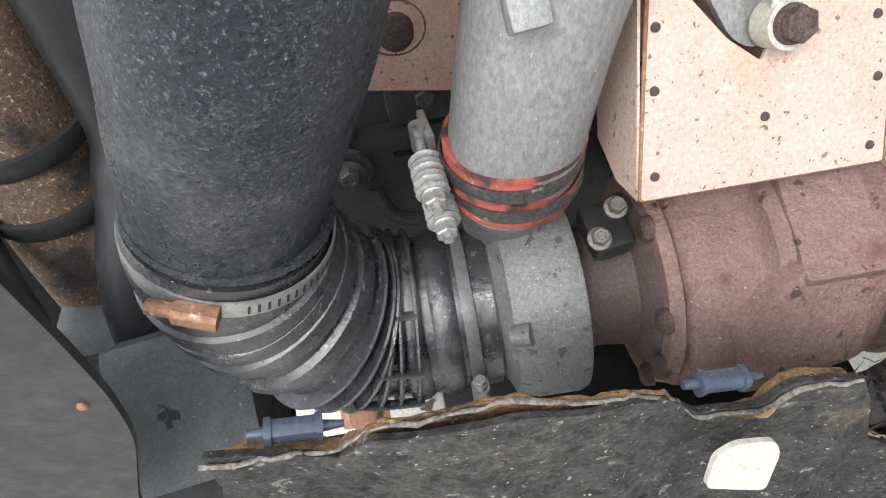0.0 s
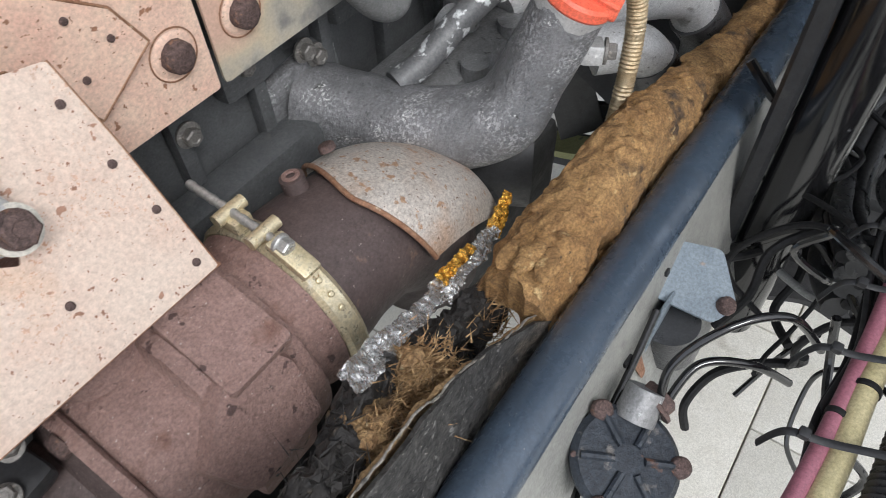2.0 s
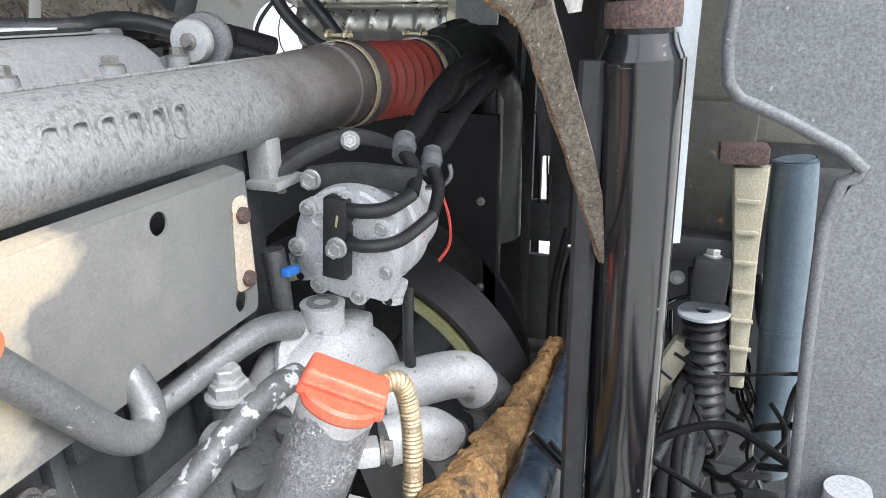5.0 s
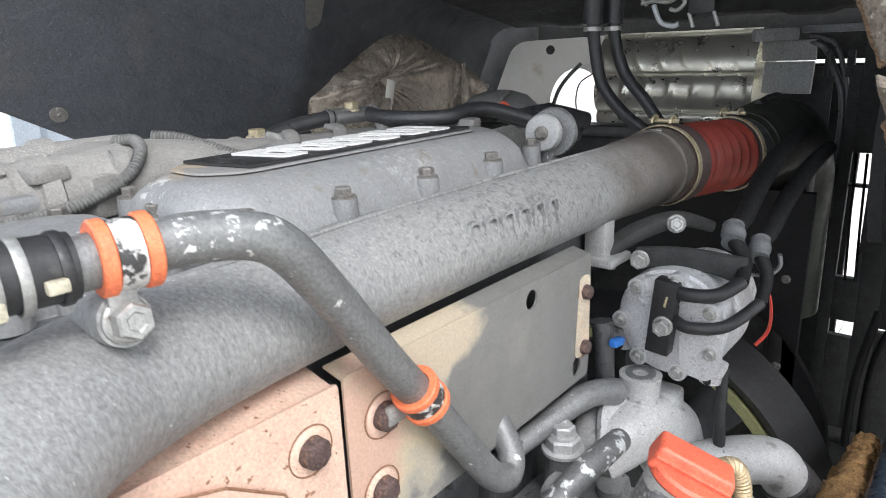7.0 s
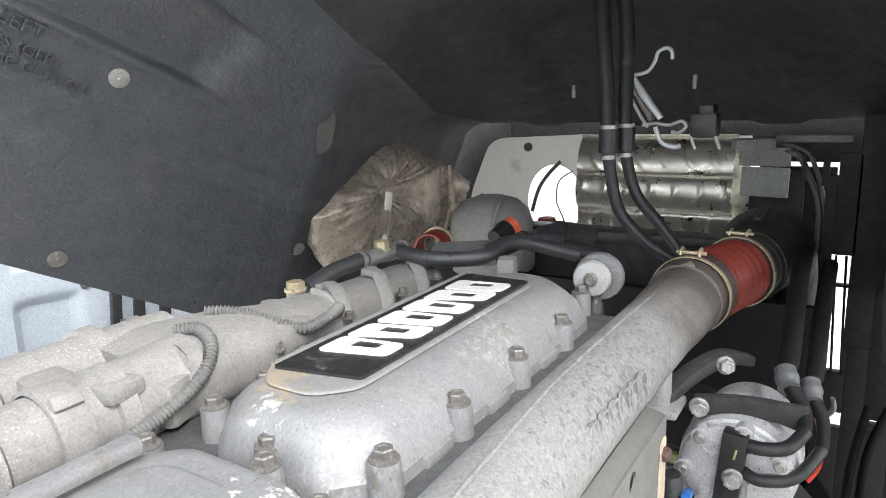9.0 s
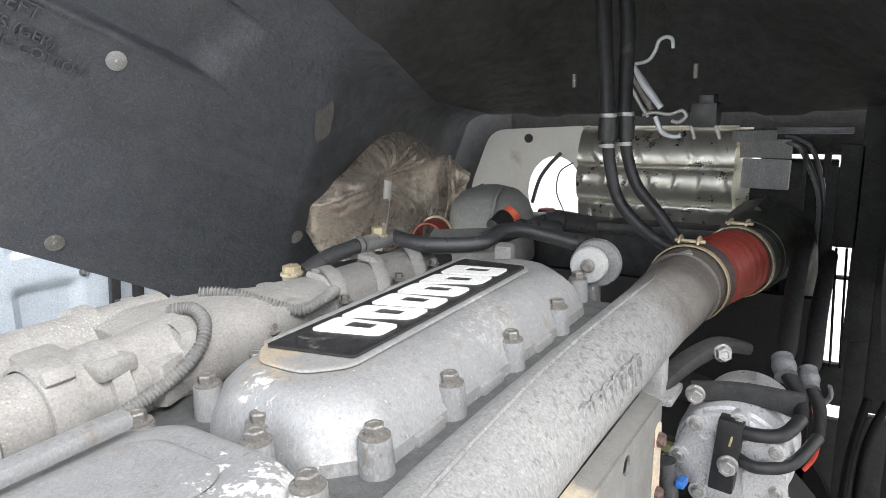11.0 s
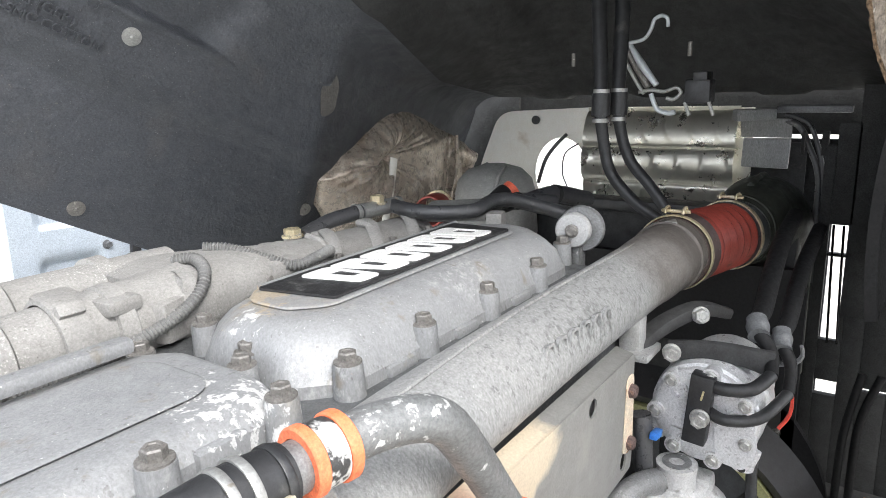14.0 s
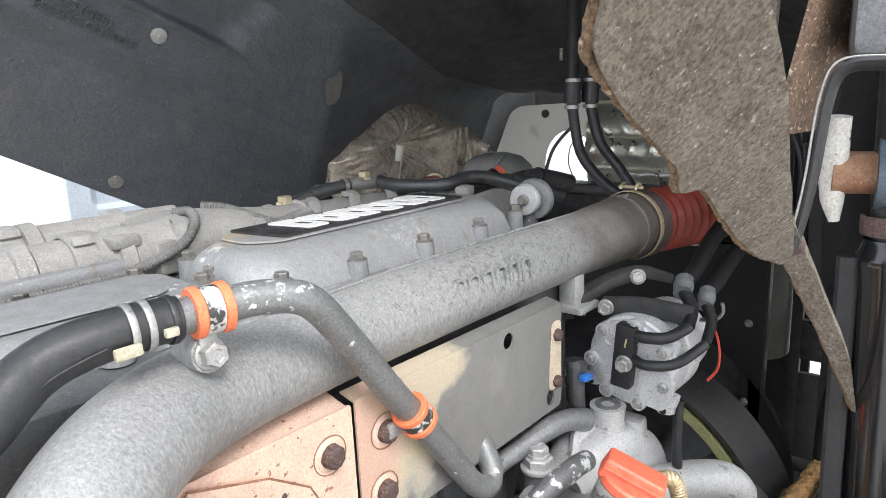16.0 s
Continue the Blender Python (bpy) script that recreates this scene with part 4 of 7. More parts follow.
# ---- black intake hose and rubber elbow ----
def build_intake():
    C0 = Vector((-.0765, .311, 1.250))
    t = thing("air_intake_tube", "large black plastic air intake tube, gritty with dust", "intake tube", C0)
    pts = [(-.088, .3115, 1.226), (-.070, .310, 1.275), (-.046, .308, 1.335), (-.020, .307, 1.40), (-.004, .315, 1.46), (-.03, .35, 1.53), (-.12, .40, 1.58), (-.26, .44, 1.60)]
    part("tube_body", tube(pts, [.0595, .0620, .0665, .0705, .0725, .073, .073, .073], 56, 8), M_TUBE, t)
    ax = Vector((.34, -.01, 1)).normalized()
    part("rim", lathe([(0, .0600), (0, .0645), (.003, .0665), (.006, .0645), (.006, .0600)], C0 + ax * .012, ax, 56, closed=True), M_TUBE, t)
    e = thing("rubber_elbow", "ribbed black rubber elbow between intake tube and turbo", "hose", (0, .33, 1.0))
    el = [(.090, AX_Y, AX_Z), (.055, AX_Y, AX_Z), (.020, AX_Y, AX_Z), (-.022, AX_Y - .001, AX_Z + .012), (-.058, AX_Y - .006, AX_Z + .050), (-.081, .318, AX_Z + .105), (-.084, .312, AX_Z + .150), (-.0745, .311, AX_Z + .180)]
    er = [.0685, .0688, .0670, .0672, .0695, .0705, .0675, .0655]
    part("elbow_body", tube(el, er, 52, 10), M_ELBOW, e)
    C, us = spline(el, 20)

    def frame_at(f):
        i = max(1, min(len(C) - 2, int(len(C) * f)))
        T = (C[i + 1] - C[i - 1]).normalized()
        B = Vector((0, -1, 0)) - T * Vector((0, -1, 0)).dot(T)
        B.normalize()
        return C[i], T, B

    for k, f in enumerate((.285, .335, .385, .435, .485, .535)):
        c, T, B = frame_at(f)
        r = (.0705, .0712, .0720, .0728, .0734, .0738)[k]
        part("rib", lathe([(-.0034, r - .010), (-.0018, r + .0058), (0, r + .0068), (.0018, r + .0058), (.0034, r - .010)], c, T, 44, closed=True), M_ELBOW, e)
    for a in (-14, 20, 56):
        w = radians(a)
        line = []
        for f in (.27, .33, .39, .45):
            c, T, B = frame_at(f)
            line.append(c + (B * math.cos(w) + T.cross(B) * math.sin(w)) * .0750)
        part("rib", tube(line, [(.0060, .0020)] * 4, 8, 8, ref=(0, -1, .4)), M_ELBOW, e)
    for f, q in ((.605, .0735), (.675, .0725), (.735, .0705)):
        c, T, B = frame_at(f)
        part("ridge", lathe([(-.012, q - .006), (-.007, q + .0015), (0, q + .0030), (.007, q + .0015), (.012, q - .006)], c, T, 44, closed=True), M_ELBOW, e)
    c, T, B = frame_at(.80)
    part("collar", lathe([(-.016, .066), (-.010, .0715), (.008, .0710), (.012, .066)], c, T, 48), M_ELBOW, e)
    for x in (.022, .050):
        part("ring", lathe([(-.010, .069), (-.005, .0722), (.005, .0722), (.010, .069)], (x, AX_Y, AX_Z), (1, 0, 0), 48), M_ELBOW, e)
    hose_clamp("hose_clamp", "wide steel hose clamp with a rusty housing on the intake elbow", (-.0785, .311, 1.243), tuple(-ax), .0668, .014, None, (-.22, -1, 0), "intake clamps", M_RBAND, .026)
    hose_clamp("hose_clamp", "dull steel hose clamp with a blue screw on the turbo inlet", (.069, AX_Y, AX_Z), (-1, 0, 0), .0705, .010, M_BANDG, (0, -.99, -.15), "intake clamps", M_BAND, .022)


build_intake()


# ---- heat shields ----
def build_box_shield():
    s = thing("heat_shield_box", "cream sheet metal heat shield box over the turbine, rust-spotted", "heat shield", (.27, .3, 1.23))
    a, b = Vector((.187, .280, 1.234)), Vector((.364, .295, 1.216))
    u = (b - a).normalized()
    up = Vector((0, .47, .88))
    m = face_pose(a, u, up)
    w = (b - a).length
    out = rounded([(0, 0), (w - .002, 0), (.169, .106), (.162, .165), (.085, .176), (.080, .146), (.090, .104), (.079, .078), (.055, .094), (.020, .130), (.005, .142)], .003, 2)
    part("front_panel", sheet(m, out, .0025), M_CREAM, s)
    # returned side flange
    n = m.to_3x3() @ Vector((0, 0, 1))
    side = face_pose(a, m.to_3x3() @ Vector((0, 1, 0)), -n)
    part("side_panel", sheet(side, [(0, 0), (.142, 0), (.142, .060), (.030, .060), (.006, .030)], .002), M_CREAM, s)
    part("folded_edge", tube([a + n * .001, a + (m.to_3x3() @ Vector((.004, .142, 0))) + n * .001], .0016, 8, 4), M_RBAND, s, "rusty folded edge")
    part("folded_edge", tube([a + n * .001, b + n * .001], .0014, 8, 4), M_RBAND, s, "rusty folded edge")
    side2 = face_pose(m @ Vector((w - .003, 0, 0)), -n, m.to_3x3() @ Vector((.168 - w, .106, 0)))
    part("side_panel", sheet(side2, [(0, 0), (.03, .0), (.03, .10), (0, .106)], .002), M_CREAM, s)
    for p0, p1 in (((w - .002, 0), (.169, .106)), ((.169, .106), (.162, .165))):
        part("folded_edge", tube([m @ Vector((*p0, .0015)), m @ Vector((*p1, .0015))], .0012, 8, 4), M_RBAND, s, "rusty folded edge")
    for x, y in ((.008, .106), (.008, .069), (.084, .043), (.163, .058), (.157, .097), (.153, .141), (.164, .0125), (.009, .015)):
        part("rivet", RUST_S, M_RBOLT, s, at=m @ pose(x, y, .0022))
    # bolted stay with two large bolts
    st = thing("shield_stay", "grey steel stay held to the shield by two rusty bolts", "bracket", m @ Vector((.095, .125, .02)))
    p0, p1 = m @ Vector((.084, .100, .016)), m @ Vector((.0745, .160, .020))
    part("stay_bar", tube([p0, p0.lerp(p1, .5), p1], [(.004, .011), (.004, .008), (.004, .011)], 16, 4, ref=n), M_ALU, st)
    for q in (p0, p1):
        part("boss", tube([q - n * .014, q + n * .004], .0150, 24, 2), M_TAB, st)
        part("bolt", hexbolt(.0108, .011, 1.1), M_RBOLT, st, at=basis(q + n * .005, n))
    return m


SHIELD = build_box_shield()


def boss_bolt(parent, x, y, z, head):
    """A bolt in a pale pressed ring with a brown outline."""
    r = .0235 if head is RUST_L else .0165
    ring = part("boss_ring", lathe([(0, r - .0014), (.0005, r), (.0010, r - .0004), (.0009, r - .0014)], (x, y, z), (0, -1, 0), 32, closed=True), M_RBAND, parent, "brown outline")
    part("boss_pad", lathe([(0, 0), (0, r - .0035), (.0014, r - .006), (.0014, 0)], (x, y, z), (0, -1, 0), 32), M_PINK if x < .7 else M_PADC, ring)
    part("bolt", head, M_RBOLT, parent, at=basis((x, y - .002, z), (0, -1, 0)))


def build_long_shields():
    m = face_pose((0, .440, 0), (1, 0, 0), (0, 0, 1))
    s = thing("manifold_shield", "pink heat-faded manifold heat shield with rusty bolts", "heat shield", (.3, .44, 1.2), "manifold heat shields")
    part("panel", sheet(m, rounded([(-.06, 1.245), (.02, 1.238), (.10, 1.222), (.502, 1.222), (.502, 1.405), (-.06, 1.405)], .004, 2), .003), M_PINK, s)
    part("top_flange", block((.22, .462, 1.4055), (.56, .046, .003), .001, (14, 0, 0)), M_PINK, s)
    for x, z in ((.467, 1.358), (.470, 1.275), (.21, 1.352), (.050, 1.288), (.02, 1.365), (.13, 1.345)):
        boss_bolt(s, x, .4370, z, RUST_L)
    f = part("folded_flap", sheet(face_pose((0, .4335, 0), (1, 0, 0), (0, 0, 1)), rounded([(.30, 1.40), (.385, 1.372), (.433, 1.338), (.452, 1.300), (.392, 1.264), (.35, 1.335), (.28, 1.34)], .004, 2), .0025), M_PINK, s)
    # Brown line round the flap, drawn for the dark gap at its edge.
    rimf = [(x, .4318, z) for x, z in ((.28, 1.34), (.35, 1.335), (.392, 1.264), (.452, 1.300), (.433, 1.338), (.385, 1.372), (.30, 1.40))]
    for p0, p1 in zip(rimf, rimf[1:]):
        part("flap_edge", tube([p0, p1], .0013, 8, 3), M_RBAND, f, "brown line along the cut edge")
    for x, z in ((.40, 1.345), (.425, 1.318), (.395, 1.30)):
        part("rivet", RUST_S, M_RBOLT, f, at=basis((x, .4310, z), (0, -1, 0)))
    c = thing("manifold_shield", "grey heat shield plate with cream edges and rusty bolts", "heat shield", (.75, .44, 1.2), "manifold heat shields")
    out = rounded([(.508, 1.222), (.952, 1.226), (.956, 1.245), (.956, 1.405), (.508, 1.408)], .006, 2)
    part("panel", sheet(m, out, .003, [circle2(.808, 1.384, .0125), circle2(.922, 1.250, .011, 20, .014)]), M_PLATE, c)
    part("top_flange", block((.732, .452, 1.4065), (.446, .026, .003), .001, (14, 0, 0)), M_PLATE, c)
    part("bare_strip", sheet(face_pose((0, .4366, 0), (1, 0, 0), (0, 0, 1)), rounded([(.915, 1.262), (.953, 1.262), (.953, 1.378), (.925, 1.378)], .012, 4), .0012), M_PLATEC, c, "cream heat-bleached strip")
    for x, z, b in ((.551, 1.352, RUST_L), (.544, 1.276, RUST_L), (.938, 1.355, RUST_M), (.936, 1.275, RUST_M)):
        boss_bolt(c, x, .4366, z, b)


build_long_shields()


# ---- engine block, dark, below and behind ----
def build_block():
    e = thing("engine_block", "dark painted engine block and cylinder head with cast ribs", "engine", (.5, .7, .6))
    part("cylinder_head", block((.48, .70, 1.34), (1.20, .40, .30), .01), M_BLOCK, e)
    part("crankcase", block((.48, .72, .90), (1.22, .44, .62), .02), M_BLOCK, e)
    for k in range(12):
        part("rib", block((-.16 + k * .105, .492, 1.10), (.018, .02, .22), .005), M_BLOCK, e)
    for k in range(7):
        part("port_boss", block((-.10 + k * .165, .488, 1.20), (.07, .03, .07), .01), M_BLOCK, e)
    for k in range(14):
        part("bolt", BOLT_M, M_BOLT, e, at=basis((-.18 + k * .082, .480, 1.165 + .03 * (k % 2)), (0, -1, 0)))
    plate = part("cast_cover", sheet(face_pose((0, .356, 0), (1, 0, 0), (0, .12, 1)), rounded([(-.075, .97), (.13, .95), (.14, 1.165), (.02, 1.165), (-.03, 1.16), (-.06, 1.11)], .02, 4), .018), M_BLOCK, e)
    part("cover_bolt", BOLT_M, M_BOLT, plate, at=basis((-.014, .465, 1.128), (0, -1, .1)))
    part("cover_boss", lathe([(0, .012), (.003, .016), (.004, .022), (0, .024)], (-.014, .470, 1.128), (0, -1, .1), 28), M_BLOCK, plate)
    part("cover_rib", tube([(.005, .472, 1.10), (.02, .466, 1.06), (.07, .464, 1.05), (.13, .464, 1.06)], .008, 10, 6), M_BLOCK, plate)
    part("cover_rib", tube([(-.05, .470, 1.09), (-.01, .464, 1.03), (.05, .462, 1.0)], .008, 10, 6), M_BLOCK, plate)
    part("cover_slot", block((.04, .469, 1.138), (.022, .004, .005), .001), M_BLACK, plate)
    part("side_cover", block((.50, .47, 1.02), (.42, .05, .16), .015), M_BLOCK, e)


build_block()


# ---- valve covers ----
def cover_mesh(x0, x1, y0, y1, zb, zt, inset, cut):
    """A cast cover: a flange, an upright skirt, a shoulder that slopes in, and a flat top with cut corners."""
    def loop(d, z, c):
        e = d * .55
        pts = [(x0 + e + c, y0 + d), (x1 - e - c, y0 + d), (x1 - e, y0 + d + c), (x1 - e, y1 - d - c), (x1 - e - c, y1 - d), (x0 + e + c, y1 - d), (x0 + e, y1 - d - c), (x0 + e, y0 + d + c)]
        return [(x, y, z) for x, y in rounded(pts, .014, 3)]
    h = zt - zb
    rows = [loop(0, zb, cut), loop(0, zb + h * .27, cut), loop(.002, zb + h * .30, cut), loop(.009, zb + h * .31, cut), loop(.011, zb + h * .52, cut), loop(.014, zb + h * .56, cut), loop(inset * .40, zb + h * .76, cut), loop(inset * .62, zb + h * .88, cut), loop(inset * .84, zb + h * .955, cut), loop(inset + .002, zb + h * .985, cut), loop(inset + .012, zt, cut), loop(inset + .016, zt, cut)]
    bm = bmesh.new()
    R = [[bm.verts.new(p) for p in r] for r in rows]
    n = len(R[0])
    for a, b in zip(R, R[1:]):
        for j in range(n):
            bm.faces.new((a[j], a[(j + 1) % n], b[(j + 1) % n], b[j]))
    bm.faces.new(R[-1])
    return finish(bm, 27)


def bolt_post(parent, x, y, z, r=.0125, down=.05):
    post = part("bolt_post", tube([(x, y, z - down), (x, y, z - .012)], [r * 1.35, r * 1.2], 18, 2), M_COVER, parent)
    part("bolt", BOLT_M, M_BOLT, post, at=Matrix.Translation((x, y, z - .012)) @ pose(0, 0, 0, 0, 0, random.uniform(0, 60)))


def build_covers():
    c = thing("valve_cover", "grey alloy valve cover with a black and white badge plate", "valve cover", (.76, .68, 1.47), "valve covers")
    part("cover_body", cover_mesh(.472, 1.062, .556, .806, 1.445, 1.5565, .056, .048), M_COVER, c)
    part("badge_field", cover_mesh(.530, 1.000, .632, .764, 1.5510, 1.5605, .007, .034), M_COVER, c)
    part("field_rim", tube([(.570, .757, 1.5600), (.76, .759, 1.5602), (.985, .757, 1.5600)], [(.0030, .005)] * 3, 10, 8), M_COVER, c)
    for x in (.520, .644, .781, .918):
        bolt_post(c, x, .572, 1.537)
    for x in (.518, .588, .70, .82, .94, 1.05):
        bolt_post(c, x, .795, 1.537)
    for x, y in ((.487, .68), (.461, .657), (1.062, .60), (1.062, .76)):
        bolt_post(c, x, y, 1.537, .012)
    part("gasket_flange", cover_mesh(.466, 1.068, .550, .812, 1.437, 1.452, .004, .050), M_COVER, c)
    for x in (.575, .70, .84):
        part("lug", block((x + .02, .571, 1.494), (.050, .020, .016), .006), M_COVER, c)
    bx0, bx1, by0, by1 = .560, .965, .643, .748
    m = Matrix.Translation((0, 0, 1.5612))
    badge = part("badge", sheet(m, rounded([(bx0 + .02, by0), (bx1, by0), (bx1, by1), (bx0, by1)], .006, 3), .003), M_BADGE, c, "black badge plate with plain white shapes")
    for k in range(6):
        x0, w, sl = bx0 + .070 + k * .0525, .0535, .022
        y0, y1 = by0 + .011, by1 - .013
        a, b = (.012, .004) if k in (1, 4) else (.004, .012)
        outer = rounded([(x0 + a, y0), (x0 + w - b, y0), (x0 + w - sl - a * .4, y1), (x0 - sl + b * .4, y1)], .009, 4)
        hole = rounded([(x0 + .016, y0 + .022), (x0 + w - .019, y0 + .022), (x0 + w - .025, y1 - .024), (x0 + .008, y1 - .024)], .004, 3)
        part("white_shape", sheet(Matrix.Translation((0, 0, 1.5640)), outer, .0022, [hole]), M_LETTER, badge)
    n = thing("valve_cover", "plain grey alloy valve cover with white salt bloom", "valve cover", (.1, .68, 1.47), "valve covers")
    part("cover_body", cover_mesh(-.30, .466, .556, .806, 1.440, 1.530, .036, .034), M_COVER, n)
    part("raised_field", cover_mesh(-.30, .418, .618, .752, 1.5260, 1.5345, .014, .022), M_COVER, n)
    part("ridge", block((.05, .762, 1.545), (.72, .022, .016), .006), M_COVER, n)
    for x in (.428, .31, .18, .05, -.08):
        bolt_post(n, x, .563, 1.542)
    for x in (.44, .30, .16, .02):
        bolt_post(n, x, .80, 1.528)
    for x in (.37, .24, .11):
        part("rib", block((x, .572, 1.49), (.05, .016, .05), .006), M_COVER, n)


build_covers()


# ---- intake manifold beyond the covers ----
def build_manifold():
    m = thing("intake_manifold", "sandy grey cast intake manifold with two runners and clamped joints", "manifold", (.4, .9, 1.45))
    part("runner", tube([(-.30, .893, 1.520), (.05, .893, 1.520), (.30, .893, 1.520), (.46, .895, 1.522), (.56, .90, 1.524)], [.045, .046, .046, .048, .052], 36, 6), M_MANI, m)
    part("runner", tube([(-.30, 1.005, 1.530), (.10, 1.005, 1.530), (.42, 1.003, 1.530), (.60, .985, 1.528)], [.045, .045, .046, .05], 36, 6), M_MANI, m)
    for x in (.16, .315, .445):
        part("joint_ring", lathe([(0, .045), (.002, .0525), (.022, .0535), (.026, .047)], (x, .893, 1.521), (1, 0, 0), 40), M_MANI, m)
        part("joint_ring", lathe([(0, .045), (.002, .0515), (.022, .0525), (.026, .047)], (x + .05, 1.004, 1.530), (1, 0, 0), 40), M_MANI, m)
    part("junction", tube([(.50, .945, 1.520), (.56, .94, 1.523), (.64, .925, 1.520), (.74, .915, 1.512), (.86, .915, 1.506), (1.07, .915, 1.500)], [(.046, .095), (.052, .100), (.050, .082), (.046, .058), (.044, .052), (.043, .052)], 40, 8, power=2.6), M_MANI, m)
    part("flange", block((.560, .945, 1.532), (.028, .205, .080), .022, (0, 0, -12)), M_MANI, m)
    part("lug", block((.70, .868, 1.535), (.06, .04, .035), .010), M_MANI, m)
    part("lug", block((.70, .922, 1.556), (.03, .03, .012), .005), M_MANI, m)
    for x in (-.12, .05):
        part("sleeve", lathe([(0, .045), (.004, .050), (.09, .050), (.096, .046)], (x, .893, 1.520), (1, 0, 0), 40), M_MANI, m)
        part("sleeve", lathe([(0, .044), (.004, .049), (.09, .049), (.096, .045)], (x + .06, 1.005, 1.530), (1, 0, 0), 40), M_MANI, m)
    for x, y in ((.60, .875), (.66, .965), (.75, .955), (.86, .958), (.98, .955)):
        part("cast_boss", tube([(x, y, 1.50), (x, y, 1.552)], [.022, .014], 14, 3), M_MANI, m)
    for x in (.62, .80, .92):
        part("cast_rib", tube([(x, .868, 1.520), (x + .005, .89, 1.550), (x + .008, .925, 1.556)], .006, 8, 5), M_MANI, m)
    for x in (.66, .80, .93, 1.03):
        part("bolt", BOLT_S, M_BOLT, m, at=Matrix.Translation((x, .848, 1.528)))
    for x, y, z, r in ((.10, .893, 1.520, .0475), (.235, .893, 1.520, .0475), (.385, .893, 1.521, .0490), (.20, 1.005, 1.530, .0465), (.33, 1.005, 1.530, .0470)):
        part("collar", lathe([(0, r), (.001, r + .0045), (.006, r + .0055), (.028, r + .0055), (.033, r + .0045), (.034, r)], (x, y, z), (1, 0, 0), 40, closed=True), M_MANI, m)
        lugp = Vector((x + .017, y - r * .62, z + r * .86))
        part("collar_lug", block(lugp, (.030, .022, .016), .005, (-36, 0, 0)), M_MANI, m)
    for k in range(5):
        x = .60 + .10 * k
        part("runner_web", tube([(x, .855, 1.50), (x + .01, .868, 1.532), (x + .03, .895, 1.552), (x + .05, .93, 1.556)], [(.005, .010), (.006, .012), (.005, .012), (.004, .010)], 12, 5, power=3), M_MANI, m)
    part("square_pad", block((.455, .866, 1.556), (.045, .040, .018), .006, (0, 0, 8)), M_MANI, m)
    part("bridge", block((.43, .95, 1.548), (.05, .11, .030), .010, (0, 0, -6)), M_MANI, m)
    part("connector_block", block((.512, .862, 1.522), (.05, .040, .052), .008, (0, 0, 20)), M_MANI, m)
    wave = lambda s: .0013 * math.sin(s * 2 * math.pi / .0048)
    for k, (pts, r) in enumerate((([(.05, .826, 1.505), (.22, .832, 1.507), (.38, .832, 1.510), (.47, .835, 1.518), (.535, .838, 1.540), (.565, .852, 1.566), (.575, .885, 1.578), (.56, .91, 1.576)], .0072), ([(.63, .945, 1.574), (.655, .92, 1.570), (.68, .88, 1.556), (.705, .845, 1.543), (.745, .838, 1.548), (.78, .85, 1.548), (.80, .87, 1.535)], .0072))):
        w = thing("wiring_conduit", "dusty grey corrugated wiring conduit over the manifold", "conduit", pts[0], "engine conduits")
        part("sleeve", tube(pts, r, 12, 130, wave=wave), M_GCORR, w)
    # breather line with plug and tee
    b = thing("breather_line", "black breather hose with brass unions along the manifold", "hose", (.9, .95, 1.5))
    part("union", tube([(.822, .975, 1.50), (.822, .975, 1.552)], [.017, .015], 18, 2), M_MANI, b)
    part("plug", hexbolt(.015, .014, 1.2), M_YEL, b, at=Matrix.Translation((.822, .975, 1.548)))
    part("hose", tube([(.84, .97, 1.545), (.90, .965, 1.560), (.97, .95, 1.567)], .0135, 16, 6), M_RUBBER, b)
    part("tee", tube([(.965, .95, 1.567), (1.045, .94, 1.567)], .0145, 16, 2), M_BAND, b)
    part("tee_plug", hexbolt(.013, .016, 1.2), M_YEL, b, at=Matrix.Translation((1.007, .946, 1.575)))
    part("hose", tube([(1.04, .94, 1.567), (1.028, .89, 1.564), (1.036, .835, 1.562), (1.080, .783, 1.562), (1.145, .778, 1.570), (1.20, .755, 1.562), (1.27, .69, 1.53)], .0135, 16, 6), M_RUBBER, b)
    for x, y in ((.955, .952), (1.055, .938)):
        part("clip", ring_band(((x, y, 1.567), (1, -.12, 0)), .0145, .009, .001, 24), M_BAND, b)


build_manifold()


